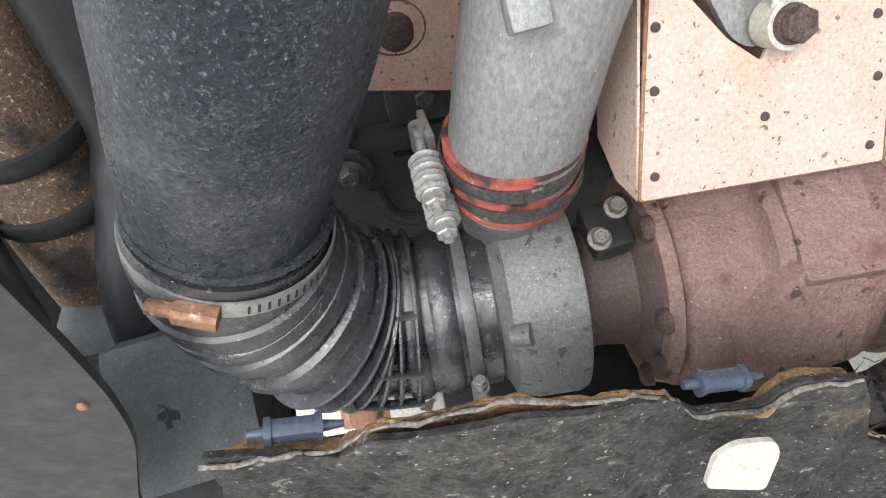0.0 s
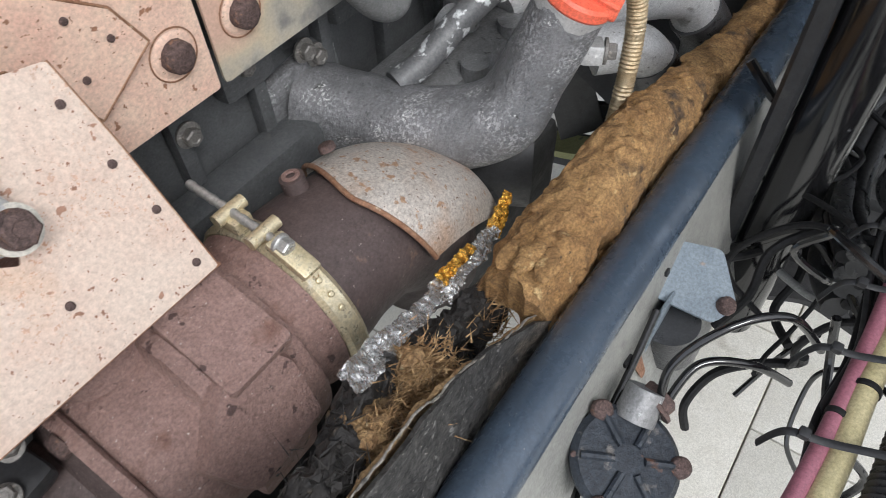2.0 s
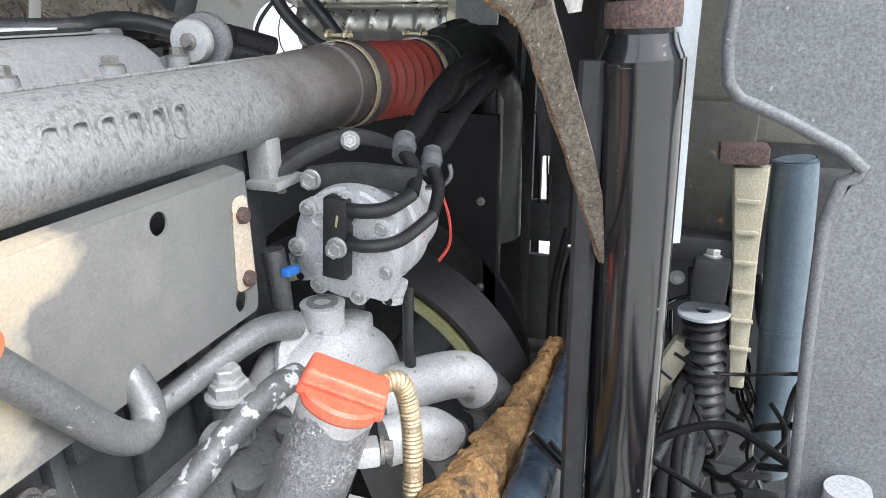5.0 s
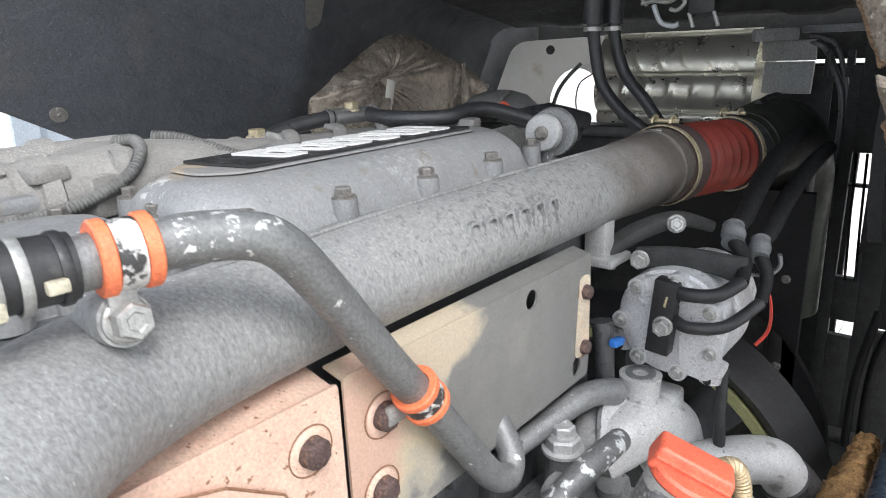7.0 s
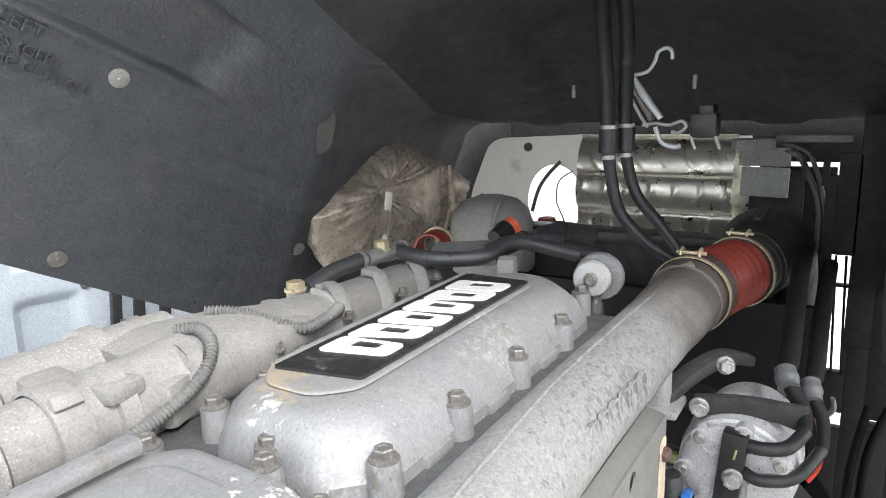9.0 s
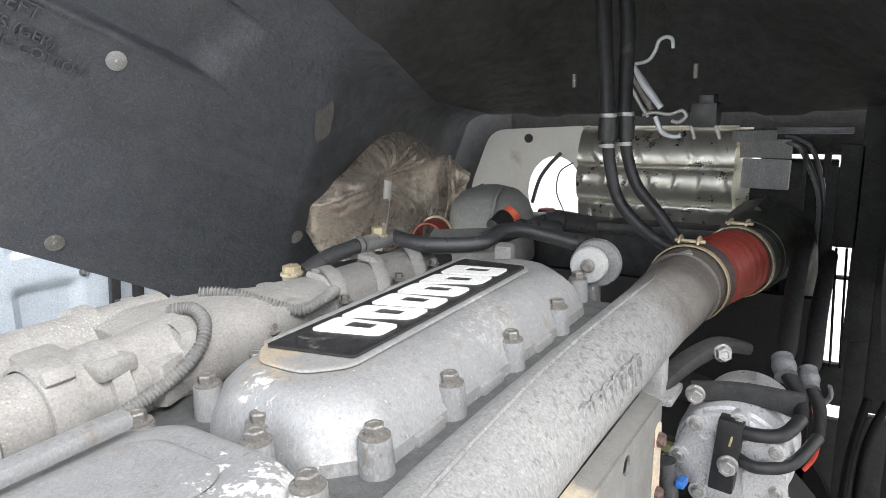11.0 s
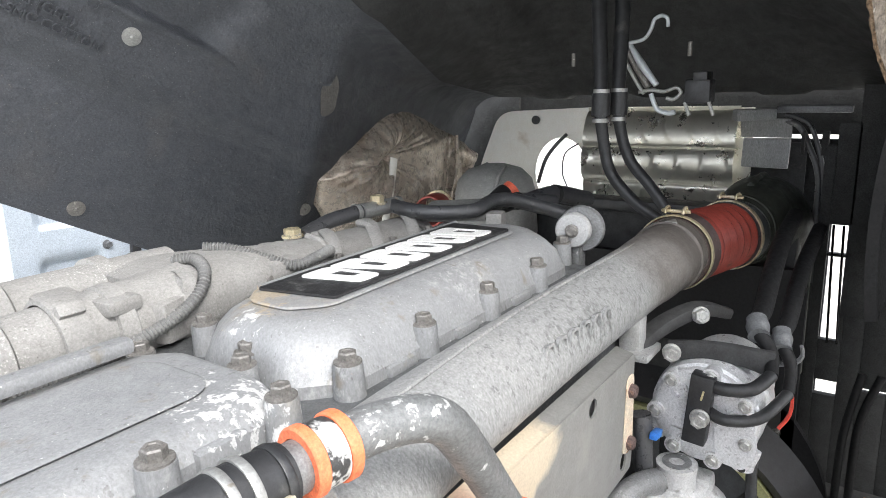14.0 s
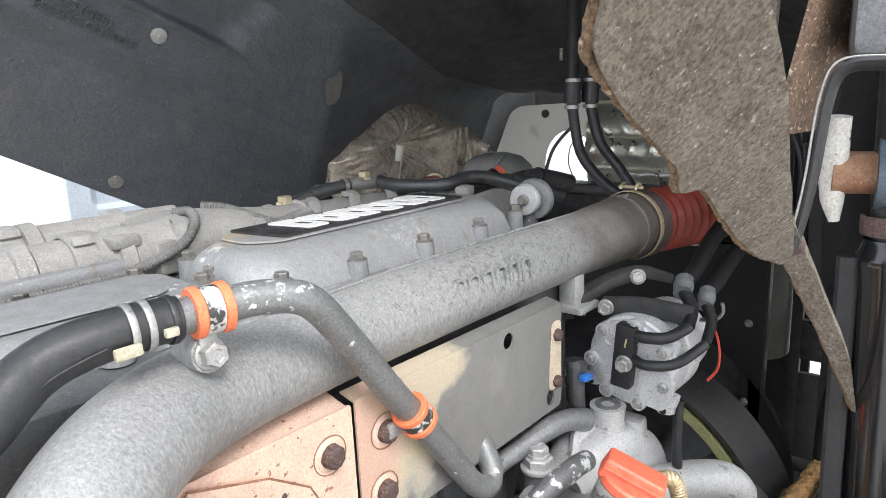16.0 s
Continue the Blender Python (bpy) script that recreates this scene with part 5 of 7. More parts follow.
# ---- coolant pipe crossing the charge pipe ----
def build_crossing():
    p = thing("coolant_pipe", "bent grey steel coolant pipe with orange cushioned clips", "pipe", (.5, .42, 1.2))
    pts = [(.285, .425, 1.566), (.34, .421, 1.566), (.385, .410, 1.567), (.425, .395, 1.556), (.47, .398, 1.505), (.53, .405, 1.425), (.58, .413, 1.365), (.64, .415, 1.285), (.69, .415, 1.218), (.722, .415, 1.200), (.742, .425, 1.215), (.75, .45, 1.245)]
    part("pipe_body", tube(pts, .0165, 28, 8), M_SCUFP, p)
    h = thing("coolant_hose", "black rubber coolant hose with a spring clip", "hose", (.1, .42, 1.45))
    part("hose_body", tube([(.31, .424, 1.566), (.26, .430, 1.566), (.205, .436, 1.555), (.155, .425, 1.525), (.112, .415, 1.492), (.075, .43, 1.46), (.05, .46, 1.425), (.03, .50, 1.38)], [.0195, .0205, .0215, .023, .0235, .0235, .0235, .0235], 28, 8), M_BLACK, h)
    part("end_bead", ring_band(((.303, .4245, 1.566), (1, -.09, 0)), .0196, .006, .0016, 28), M_BLACK, h)
    part("mould_line", tube([(.245, .410, 1.562), (.200, .415, 1.548), (.155, .403, 1.520), (.112, .392, 1.488), (.080, .407, 1.455)], .0012, 8, 8), M_BLACK, h)
    c = thing("spring_clip", "double-ring steel spring clip with cream tabs", "hose clamp", (.277, .428, 1.566))
    for dx in (-.008, .006):
        part("ring", ring_band(((.277 + dx, .428, 1.566), (1, -.09, 0)), .021, .006, .0014, 32), M_BAND, c)
    part("tab", block((.258, .405, 1.556), (.022, .006, .010), .002), M_CREAMP, c)
    part("tab", block((.294, .404, 1.562), (.012, .006, .008), .002), M_CREAMP, c)
    for o, ax, lab in (((.338, .4212, 1.566), (1, -.15, 0), "a"), ((.578, .412, 1.368), (.6, .02, -.8), "b")):
        q = thing("pipe_clip", "orange rubber cushioned pipe clip with a scuffed steel band", "clip", o, "pipe clips")
        o = Vector(o)
        ax = Vector(ax).normalized()
        for s in (-1, 1):
            part("cushion", ring_band((o + ax * s * .0125, ax), .0165, .009, .0055, 32), M_ORANGE, q)
        part("cushion_core", ring_band((o, ax), .0165, .030, .0025, 32), M_ORANGE, q)
        part("band", ring_band((o, ax), .0200, .015, .0013, 32), M_SCUFF, q)
        if lab == "a":
            part("tab", block((.330, .415, 1.536), (.018, .004, .03), .002), M_BAND, q)
            part("boss", tube([(.331, .455, 1.520), (.330, .416, 1.528)], .0165, 20, 2), M_PIPE, q)
            part("bolt", BOLT_L, M_BAND, q, at=basis((.330, .416, 1.528), (0, -1, .15)))
        else:
            part("tab", block((.560, .424, 1.356), (.032, .006, .020), .003), M_BAND, q)


build_crossing()


# ---- air conditioning compressor ----
AC = Vector((1.062, .364, 1.282))


def build_ac():
    a = thing("air_compressor", "silver air conditioning compressor with a black valve block and hoses", "compressor", (1.1, .36, 1.18))
    part("body", lathe([(0, 0), (0, .072), (.006, .080), (.030, .083), (.034, .078), (.060, .078), (.064, .083), (.10, .083), (.105, .074), (.17, .072), (.18, .06), (.18, 0)], AC, (1, 0, 0), 48), M_AC, a)
    part("face_dome", lathe([(.006, .0765), (-.006, .074), (-.009, .070), (-.010, .046), (-.008, .040), (-.008, 0)], AC, (1, 0, 0), 48), M_AC, a)
    for k in range(7):
        w = radians(-4 + 360 / 7 * k)
        q = AC + Vector((-.014, math.cos(w) * .069, math.sin(w) * .069))
        boss = part("bolt_boss", tube([q + Vector((.02, 0, 0)), q], .0135, 18, 2), M_AC, a)
        part("bolt", hexbolt(.0078, .008, 1.25), M_ZINC, boss, at=basis(q, (-1, 0, 0)))
    for k in range(4):
        w = radians(48 + 60 * k)
        part("dimple", lathe([(0, .007), (-.003, .009), (-.003, .012), (0, .013)], AC + Vector((-.010, math.cos(w) * .05, math.sin(w) * .05)), (1, 0, 0), 20), M_AC, a)
    part("valve_block", block((1.044, .366, 1.300), (.024, .034, .112), .003, (5, 0, 0)), M_BLACK, a)
    part("block_bolt", BOLT_L, M_ZINC, a, at=basis((1.032, .362, 1.290), (-1, -.1, 0)))
    part("paint_mark", block((1.0315, .360, 1.326), (.001, .003, .016), .0004, (12, 0, 0)), M_YELW, a, "yellow paint mark")
    for y, z in ((.305, 1.205), (.440, 1.225)):
        part("mounting_ear", tube([(1.075, y, z + .03), (1.075, y, z - .004)], [(.012, .024), (.012, .015)], 18, 4, ref=(1, 0, 0)), M_AC, a)
        part("ear_hole", lathe([(0, 0), (0, .006), (.001, .006), (.001, 0)], (1.062, y, z + .003), (-1, 0, 0), 16), M_BLACK, a)
    part("bracket_plate", tube([(1.085, .425, 1.366), (1.090, .37, 1.376), (1.10, .32, 1.372), (1.115, .285, 1.362)], [(.016, .008), (.014, .008), (.016, .008), (.02, .008)], 16, 5, ref=(0, 0, 1), power=4), M_DULL, a)
    part("bolt", BOLT_L, M_ZINC, a, at=basis((1.078, .420, 1.366), (-1, -.2, 0)))
    part("bolt", BOLT_L, M_ZINC, a, at=basis((1.16, .40, 1.405), (-1, -.5, .2)))
    part("head_bracket", tube([(1.06, .47, 1.372), (1.12, .445, 1.395), (1.19, .41, 1.405), (1.25, .38, 1.385)], [(.010, .014), (.012, .016), (.012, .016), (.010, .014)], 16, 5, power=4), M_DULL, a)
    for y, z, w in ((.318, 1.262, .020), (.330, 1.235, .016), (.402, 1.245, .018)):
        part("cast_pad", block((1.056, y, z), (.014, w, w * 1.2), .004, (8, 0, 0)), M_AC, a)
    part("lower_plate", sheet(face_pose((1.0545, 0, 0), (0, -1, 0), (0, 0, 1)), rounded([(-.345, 1.280), (-.290, 1.285), (-.283, 1.245), (-.300, 1.212), (-.340, 1.218)], .010, 4), .006), M_AC, a)
    part("clamp_hook", tube([(1.16, .285, 1.345), (1.165, .262, 1.348), (1.168, .250, 1.362), (1.168, .252, 1.378)], [(.003, .008)] * 4, 10, 5), M_ALUD, a)
    part("red_strap", tube([(1.19, .272, 1.33), (1.195, .262, 1.29), (1.195, .262, 1.25), (1.185, .276, 1.225)], [(.002, .006)] * 4, 8, 4), M_REDW, a, "red strap")
    hoses = (([(1.046, .356, 1.340), (1.040, .330, 1.340), (1.055, .298, 1.342), (1.095, .280, 1.352), (1.128, .288, 1.375), (1.150, .312, 1.403), (1.21, 0.315, 1.419), (1.31, 0.321, 1.455), (1.44, 0.327, 1.482), (1.62, 0.334, 1.493)], .0098, 5),
             ([(1.046, .352, 1.296), (1.036, .325, 1.294), (1.060, .285, 1.298), (1.115, .258, 1.320), (1.150, .262, 1.350), (1.172, .280, 1.381), (1.22, 0.279, 1.399), (1.32, 0.283, 1.428), (1.45, 0.285, 1.453), (1.62, 0.287, 1.468)], .0088, 5))
    for pts, r, i in hoses:
        h = thing("refrigerant_hose", "oily black refrigerant hose on the compressor", "hose", pts[0], "refrigerant hoses")
        part("metal_end", tube(pts[:4], r, 18, 8), M_BLACK, h)
        part("hose_body", tube(pts[3:], [r, r * 1.05, r * 1.2, r * 1.5, r * 1.6, r * 1.6, r * 1.6], 18, 8), M_CABLE, h)
        c, d = Vector(pts[i]), (Vector(pts[i + 1]) - Vector(pts[i - 1])).normalized()
        part("ferrule", tube([c - d * .018, c + d * .018], r * 1.65, 18, 10, wave=lambda s: .0012 * math.sin(s * 1500)), M_FEND, h)
    w = thing("sensor_lead", "black sleeved sensor lead hanging below the compressor", "cable", (1.12, .3, 1.0))
    part("sleeve", tube([(1.12, .300, 1.205), (1.110, .297, 1.16), (1.10, .292, 1.10), (1.115, .288, 1.0), (1.11, .29, .93)], .0085, 12, 12, wave=lambda s: .0016 * noise.noise(Vector((s * 200, 0, 0)))), M_BLACK, w)
    s = thing("sensor_plug", "black hose stub with a bright blue clip", "fitting", (.985, .43, 1.2))
    part("stub", tube([(1.0, .44, 1.29), (1.0, .435, 1.25), (1.0, .43, 1.17)], [.016, .015, .013], 14, 5), M_RUBBER, s)
    part("clip", block((1.002, .416, 1.262), (.030, .012, .012), .003, (0, 10, 0)), M_BLUEC, s)


build_ac()


# ---- fan, shroud and belt rim ----
def build_fan():
    f = thing("fan_shroud", "black fan shroud with an olive painted rim", "fan shroud", (1.5, .6, .6))
    o = (1.50, .593, .711)
    part("rim", lathe([(-.06, .342), (-.06, .362), (.02, .362), (.02, .342)], o, (1, 0, 0), 72, closed=True), M_OLIVE, f)
    part("collar", lathe([(-.05, .366), (-.06, .385), (0, .412), (.03, .425), (.06, .405), (.06, .366)], o, (1, 0, 0), 72, closed=True), M_BLACK, f)
    part("plate", sheet(face_pose((1.60, 0, 0), (0, 1, 0), (0, 0, 1)), [(.296, .35), (1.25, .35), (1.25, 1.38), (.296, 1.38)], .02, [circle2(.593, .80, .38, 48)]), M_CABLE, f)
    part("hub", lathe([(-.08, 0), (-.08, .07), (0, .09), (.02, 0)], o, (1, 0, 0), 32), M_BLACK, f)
    for k in range(9):
        m = Matrix.Translation(o) @ Matrix.Rotation(2 * math.pi * k / 9, 4, "X")
        bm = grid(lambda u, v: m @ Vector((-.03 + .05 * v + .02 * u * v, -.045 + .09 * v, .08 + .245 * u)), 6, 6)
        ext = bmesh.ops.extrude_face_region(bm, geom=bm.faces[:])
        bmesh.ops.translate(bm, verts=[v for v in ext["geom"] if isinstance(v, bmesh.types.BMVert)], vec=(.005, 0, 0))
        part("blade", bm, M_BLACK, f)
    r = thing("radiator", "dark radiator core behind the fan", "radiator", (1.8, .6, .4))
    part("core", block((1.80, .78, .95), (.05, .86, 1.0), .01), M_DULL, r)
    part("side_tank", block((1.79, .365, .95), (.08, .05, 1.0), .015), M_BLACK, r)
    part("top_tank", block((1.79, .78, 1.46), (.08, .86, .03), .010), M_BLACK, r)
    for y, z in ((.330, 1.005), (.330, 1.2), (.320, .9)):
        part("bolt", BOLT_S, M_BOLT, f, at=basis((1.60, y, z), (-1, 0, 0)))


build_fan()


# ---- oil filler neck, fittings and pipes beside the block ----
def build_neck():
    n = thing("oil_filler_neck", "cast alloy filler neck with a red cap", "filler neck", (.7, .35, .95))
    ax = Vector((.17, -.36, .92)).normalized()
    top = Vector((.790, .236, 1.232))
    part("neck_body", tube([(.640, .500, 1.085), (.665, .44, 1.078), (.695, .35, 1.075), (.735, .285, 1.095), (.765, .262, 1.15), top - ax * .012], [(.052, .05), (.046, .046), (.045, .046), (.043, .045), (.037, .038), .036], 36, 8, power=2.6), M_NECK, n)
    part("flange", block((.640, .497, 1.085), (.125, .022, .135), .01, (0, -8, 0)), M_NECK, n)
    for x, z in ((.661, 1.145), (.668, 1.035), (.60, 1.05)):
        part("bolt", BOLT_M, M_BOLT, n, at=basis((x, .486, z), (0, -1, 0)))
    part("collar", tube([top - ax * .018, top - ax * .004], [.038, .039], 36, 3), M_ALU, n)
    t = ax.cross(Vector((.85, .42, -.31))).normalized()
    w = ax.cross(t)
    cap = part("cap", lathe([(0, 0), (0, .038), (.003, .0405), (.012, .0405), (.015, .037), (.016, 0)], top - ax * .004, ax, 40), M_CAP, n, "red plastic cap")
    gm = Matrix((t, w, ax)).transposed().to_4x4()
    gm.translation = top + ax * .016
    grip = block((0, 0, 0), (.088, .040, .030), .006, seg=3)
    for v in grip.verts:
        v.co.x *= 1 - .10 * (v.co.z / .03 + .5)
    grip.transform(gm)
    part("cap_grip", grip, M_CAP, cap)
    ridge = block((0, 0, 0), (.080, .044, .006), .003)
    ridge.transform(gm @ Matrix.Translation((0, 0, .002)))
    part("grip_ridge", ridge, M_CAP, cap)
    part("lug", block((.800, .215, 1.170), (.03, .024, .022), .004, (0, 10, 30)), M_ALU, n)
    part("bolt", BOLT_M, M_BOLT, n, at=basis((.810, .204, 1.168), (.5, -1, 0)))
    h = thing("braided_line", "braided tan sleeved line beside the filler neck", "hose", (.84, .2, 1.0))
    part("sleeve", tube([(.835, .222, 1.222), (.862, .205, 1.216), (.868, .196, 1.17), (.855, .19, 1.10), (.835, .188, 1.02), (.83, .19, .95)], .011, 14, 30, wave=lambda s: .0008 * math.sin(s * 1300)), M_BRAID, h)
    part("ferrule", tube([(.818, .230, 1.222), (.842, .218, 1.222)], .0115, 14, 2), M_ZINC, h)
    c = thing("oil_pipe", "scuffed grey oil pipe with flaking paint", "pipe", (.7, .4, 1.1))
    part("pipe_body", tube([(.700, .405, 1.112), (.74, .392, 1.125), (.80, .375, 1.158), (.86, .362, 1.175), (.92, .37, 1.16)], .0165, 20, 8), surf("flaked_paint_pipe", [(.13, .135, .14), (.18, .18, .18), (.09, .09, .09)], 8, .5, .2, [((.62, .64, .64), 42, .56, .60)], .3, 120), c)
    b = thing("hex_union", "tall grey hexagon union on the block", "fitting", (.858, .42, 1.12))
    part("union_body", tube([(.858, .42, 1.10), (.858, .42, 1.165)], [.024, .022], 20, 3), M_ALUD, b)
    part("hex", hexbolt(.024, .020, 1.2), M_ALU, b, at=Matrix.Translation((.858, .42, 1.160)))
    part("lug", sheet(face_pose((.80, .405, 1.115), (1, -.2, 0), (0, -.1, 1)), rounded([(-.022, 0), (.03, 0), (.022, .04), (.0, .052), (-.020, .04)], .016, 4), .010, [circle2(.002, .030, .008)]), M_ALUD, b)
    part("hex_top", hexbolt(.016, .016, 1.1), M_ALU, b, at=Matrix.Translation((.858, .42, 1.181)))
    g = thing("thermostat_housing", "pale cast alloy housing with a round plug", "housing", (1.0, .4, 1.1))
    part("plug", tube([(1.035, .392, 1.14), (1.035, .392, 1.185), (1.035, .392, 1.205)], [.030, .029, .031], 32, 3), M_STUB, g)
    part("plug_socket", lathe([(0, .012), (.002, .012), (.002, .022), (0, .022)], (1.035, .392, 1.2055), (0, 0, 1), 24, closed=True), M_ALUD, g)
    part("body", tube([(.93, .42, 1.10), (.98, .41, 1.12), (1.04, .395, 1.12), (1.10, .38, 1.09), (1.13, .37, 1.02)], [(.03, .04), (.045, .05), (.05, .05), (.05, .05), (.05, .045)], 28, 6, power=3), M_STUB, g)
    part("gusset", sheet(face_pose((.945, .400, 1.135), (1, -.12, .1), (-.1, .5, .85)), rounded([(-.045, -.02), (.095, -.04), (.110, .055), (.05, .062), (.01, .04)], .008, 3), .008), M_STUB, g)
    part("gusset_lug", block((1.085, .372, 1.14), (.04, .05, .06), .012), M_STUB, g)
    part("arm", tube([(.76, .46, 1.175), (.84, .445, 1.19), (.93, .425, 1.205), (.99, .41, 1.19)], [.014, .015, .018, .02], 16, 6), M_ALUD, g)
    k = thing("coolant_stub", "pale grey cast coolant stubs with black hoses", "fitting", (1.15, .25, .95))
    part("stub", tube([(1.06, .33, 1.05), (1.12, .28, 1.055), (1.18, .235, 1.04), (1.205, .215, 1.0)], [.036, .037, .037, .037], 28, 6), M_STUB, k)
    part("stub", tube([(1.02, .30, 1.01), (1.06, .255, 1.01), (1.085, .232, .98)], [.035, .036, .036], 28, 6), M_STUB, k)
    part("hose", tube([(1.20, .218, 1.008), (1.235, .195, .95), (1.24, .19, .85)], .041, 28, 6), M_RUBBER, k)
    part("hose", tube([(1.082, .234, .986), (1.10, .215, .93), (1.10, .21, .84)], .039, 28, 6), M_RUBBER, k)
    part("oil_filter", tube([(.76, .40, .98), (.80, .34, .98), (.83, .29, .98)], [.075, .085, .085], 32, 4), M_BLACK, k)
    f = thing("lower_casting", "grey cast oil module below the filler neck", "engine part", (.8, .4, .8))
    part("casting", block((.82, .42, 1.02), (.30, .12, .14), .03), M_ALUD, f)
    part("casting", block((.78, .36, .88), (.26, .16, .20), .03), M_DULL, f)
    for x, y, z in ((.80, .36, 1.10), (.90, .37, 1.10), (.74, .37, 1.06), (.95, .36, 1.06)):
        part("boss", tube([(x, y, z - .05), (x, y, z)], .018, 18, 2), M_ALUD, f)


build_neck()


# ---- noise panel with torn foam, and the side member ----
def build_panel():
    EDGE = [(-.10, 1.300), (-.057, 1.300), (-.004, 1.288), (.012, 1.303), (.07, 1.309), (.14, 1.286), (.158, 1.262), (.192, 1.250), (.203, 1.270), (.234, 1.268), (.247, 1.245), (.264, 1.196), (.285, 1.180), (.36, 1.177), (.414, 1.154), (.496, 1.104), (.526, 1.087), (.603, 1.005), (.70, .93)]

    def top(x):
        for (x0, z0), (x1, z1) in zip(EDGE, EDGE[1:]):
            if x <= x1:
                return z0 + (z1 - z0) * (x - x0) / (x1 - x0) + .0035 * noise.noise(Vector((x * 45, 0, 3)))
        return EDGE[-1][1]

    p = thing("noise_panel", "charred black fibre noise panel with a torn frayed edge", "noise panel", (.2, .1, 1.0))

    def face(u, v):
        x = -.06 + .66 * u
        z0 = top(x)
        y = .119 - .05 * v - .006 * math.sin(x * 24) - .02 * max(0, u - .6)
        q = Vector((x, y, z0 - .30 * v))
        return q + (noise.noise_vector(q * 22) * .006 + noise.noise_vector(q * 70) * .003 + noise.noise_vector(Vector((q.x * 60, q.y * 150, q.z * 200))) * .0022) * min(1, v * 8)

    part("fibre_face", shell(face, 260, 60, (0, .004, -.002)), M_PANEL, p)

    def fray(u, v):
        x = -.06 + .62 * u
        a = v * math.pi
        q = Vector((x, .1220 - .0011 * math.cos(a), top(x) + .0008 * math.sin(a) - .001))
        return q + noise.noise_vector(q * 60) * .0025 + noise.noise_vector(q * 190) * .0016

    part("frayed_edge", grid(fray, 160, 8), M_FIBRE, p)

    def core(u, v):
        x = -.06 + .62 * u
        d = .004 + .012 * math.exp(-((x + .03) / .03) ** 2) + .012 * math.exp(-((x - .215) / .03) ** 2)
        q = Vector((x, .123 + d * v, top(x) - .003 - .8 * d * v))
        return q + noise.noise_vector(q * 45) * .004 + noise.noise_vector(q * 150) * .002

    part("torn_core", shell(core, 130, 10, (0, .0, -.03)), M_FOAML, p)
    part("label_tab", sheet(face_pose((.154, .0965, 1.243), (1, 0, -.32), (0, .32, .9)), rounded([(0, 0), (.034, -.004), (.032, .020), (.026, .028), (.006, .027), (-.002, .020)], .004, 3), .003), M_TAB, p, "cream painted tab")
    part("round_plug", lathe([(0, 0), (0, .011), (.003, .011), (.004, .008), (.003, 0)], (-.014, .086, 1.296), (0, -.7, .7), 28), M_TAB, p)
    for x in (-.023, .174):
        c = thing("panel_clip", "blue-grey plastic clip on the panel's torn edge", "clip", (x, .14, top(x)), "panel clips")
        q = Vector((x, .135, (1.291 if x < 0 else 1.264)))
        d = Vector((1, .05, -.22)).normalized()
        part("pin", tube([q - d * .020, q - d * .008, q + d * .008, q + d * .022], [.0022, .003, .003, .0016], 10, 3), M_CLIP, c)
        part("barrel", tube([q - d * .011, q + d * .011], .0046, 14, 2, power=4), M_CLIP, c)
        for s in (-1, 1):
            part("collar", tube([q + d * (s * .011 - .0016), q + d * (s * .011 + .0016)], .0056, 14, 2, power=4), M_CLIP, c)

    f = thing("foam_strip", "ochre acoustic foam strip, crumbling, along the side member", "foam", (.8, .15, .95))

    def foam(u, v):
        x = .54 + .94 * u
        a = v * math.pi
        w = .042 - .016 * u
        z = 1.062 + .045 * math.exp(-((x - .75) / .25) ** 2) - .125 * max(0, u - .28)
        q = Vector((x, .150 - .012 * u + w * math.cos(a), z - .03 + (.05 - .02 * u) * math.sin(a)))
        return q + noise.noise_vector(q * 14) * .010 + noise.noise_vector(q * 45) * .006 + noise.noise_vector(q * 120) * .004

    part("foam_body", shell(foam, 260, 50, (0, .0, -.05)), M_FOAM, f)

    for k in range(14):
        u, v = .03 + .94 * ((k * 7) % 14) / 14, .35 + .3 * ((k * 5) % 3) / 2
        c = foam(u, v)
        bm = bmesh.new()
        bmesh.ops.create_icosphere(bm, subdivisions=3, radius=1)
        for q in bm.verts:
            q.co = Vector((q.co.x * .018, q.co.y * .011, q.co.z * .004))
            q.co *= 1 + .5 * noise.noise(q.co * 80 + Vector((k, 0, 0)))
        bm.transform(Matrix.Translation(c + Vector((0, 0, .002))))
        part("torn_flake", bm, M_FOAM, f)

    t = thing("torn_lining", "torn foil and charred felt lumps hanging by the turbine", "lining", (.4, .17, 1.1))

    def ribbon(p0, p1, p2, w, seed, mt, nm, lab):
        P = [Vector(v) for v in (p0, p1, p2)]
        def fn(u, v):
            c = P[0] * (1 - u) ** 2 + P[1] * 2 * u * (1 - u) + P[2] * u * u
            c = c + Vector((0, -.9, -.43)) * (v - .5) * w * (1 - .3 * u)
            return c + noise.noise_vector(c * 40 + Vector((seed, 0, 0))) * .004 + noise.noise_vector(c * 110) * .0025 + noise.noise_vector(c * 320) * .0016
        part(nm, shell(fn, 90, 22, (0, .001, -.001)), mt, t, lab)
    ribbon((.352, .170, 1.184), (.43, .190, 1.135), (.512, .206, 1.078), .022, 1, M_FOILB, "foil_edge", "crumpled silver foil")
    ribbon((.505, .205, 1.080), (.54, .210, 1.066), (.585, .218, 1.052), .026, 3, M_FOILB, "foil_edge", "crumpled silver foil")
    ribbon((.515, .212, 1.086), (.545, .214, 1.076), (.580, .222, 1.064), .014, 11, M_GOLD, "foil_edge", "gold-stained foil")
    ribbon((.578, .216, 1.052), (.61, .222, 1.042), (.638, .228, 1.034), .024, 7, M_FOILB, "foil_edge", "crumpled silver foil")
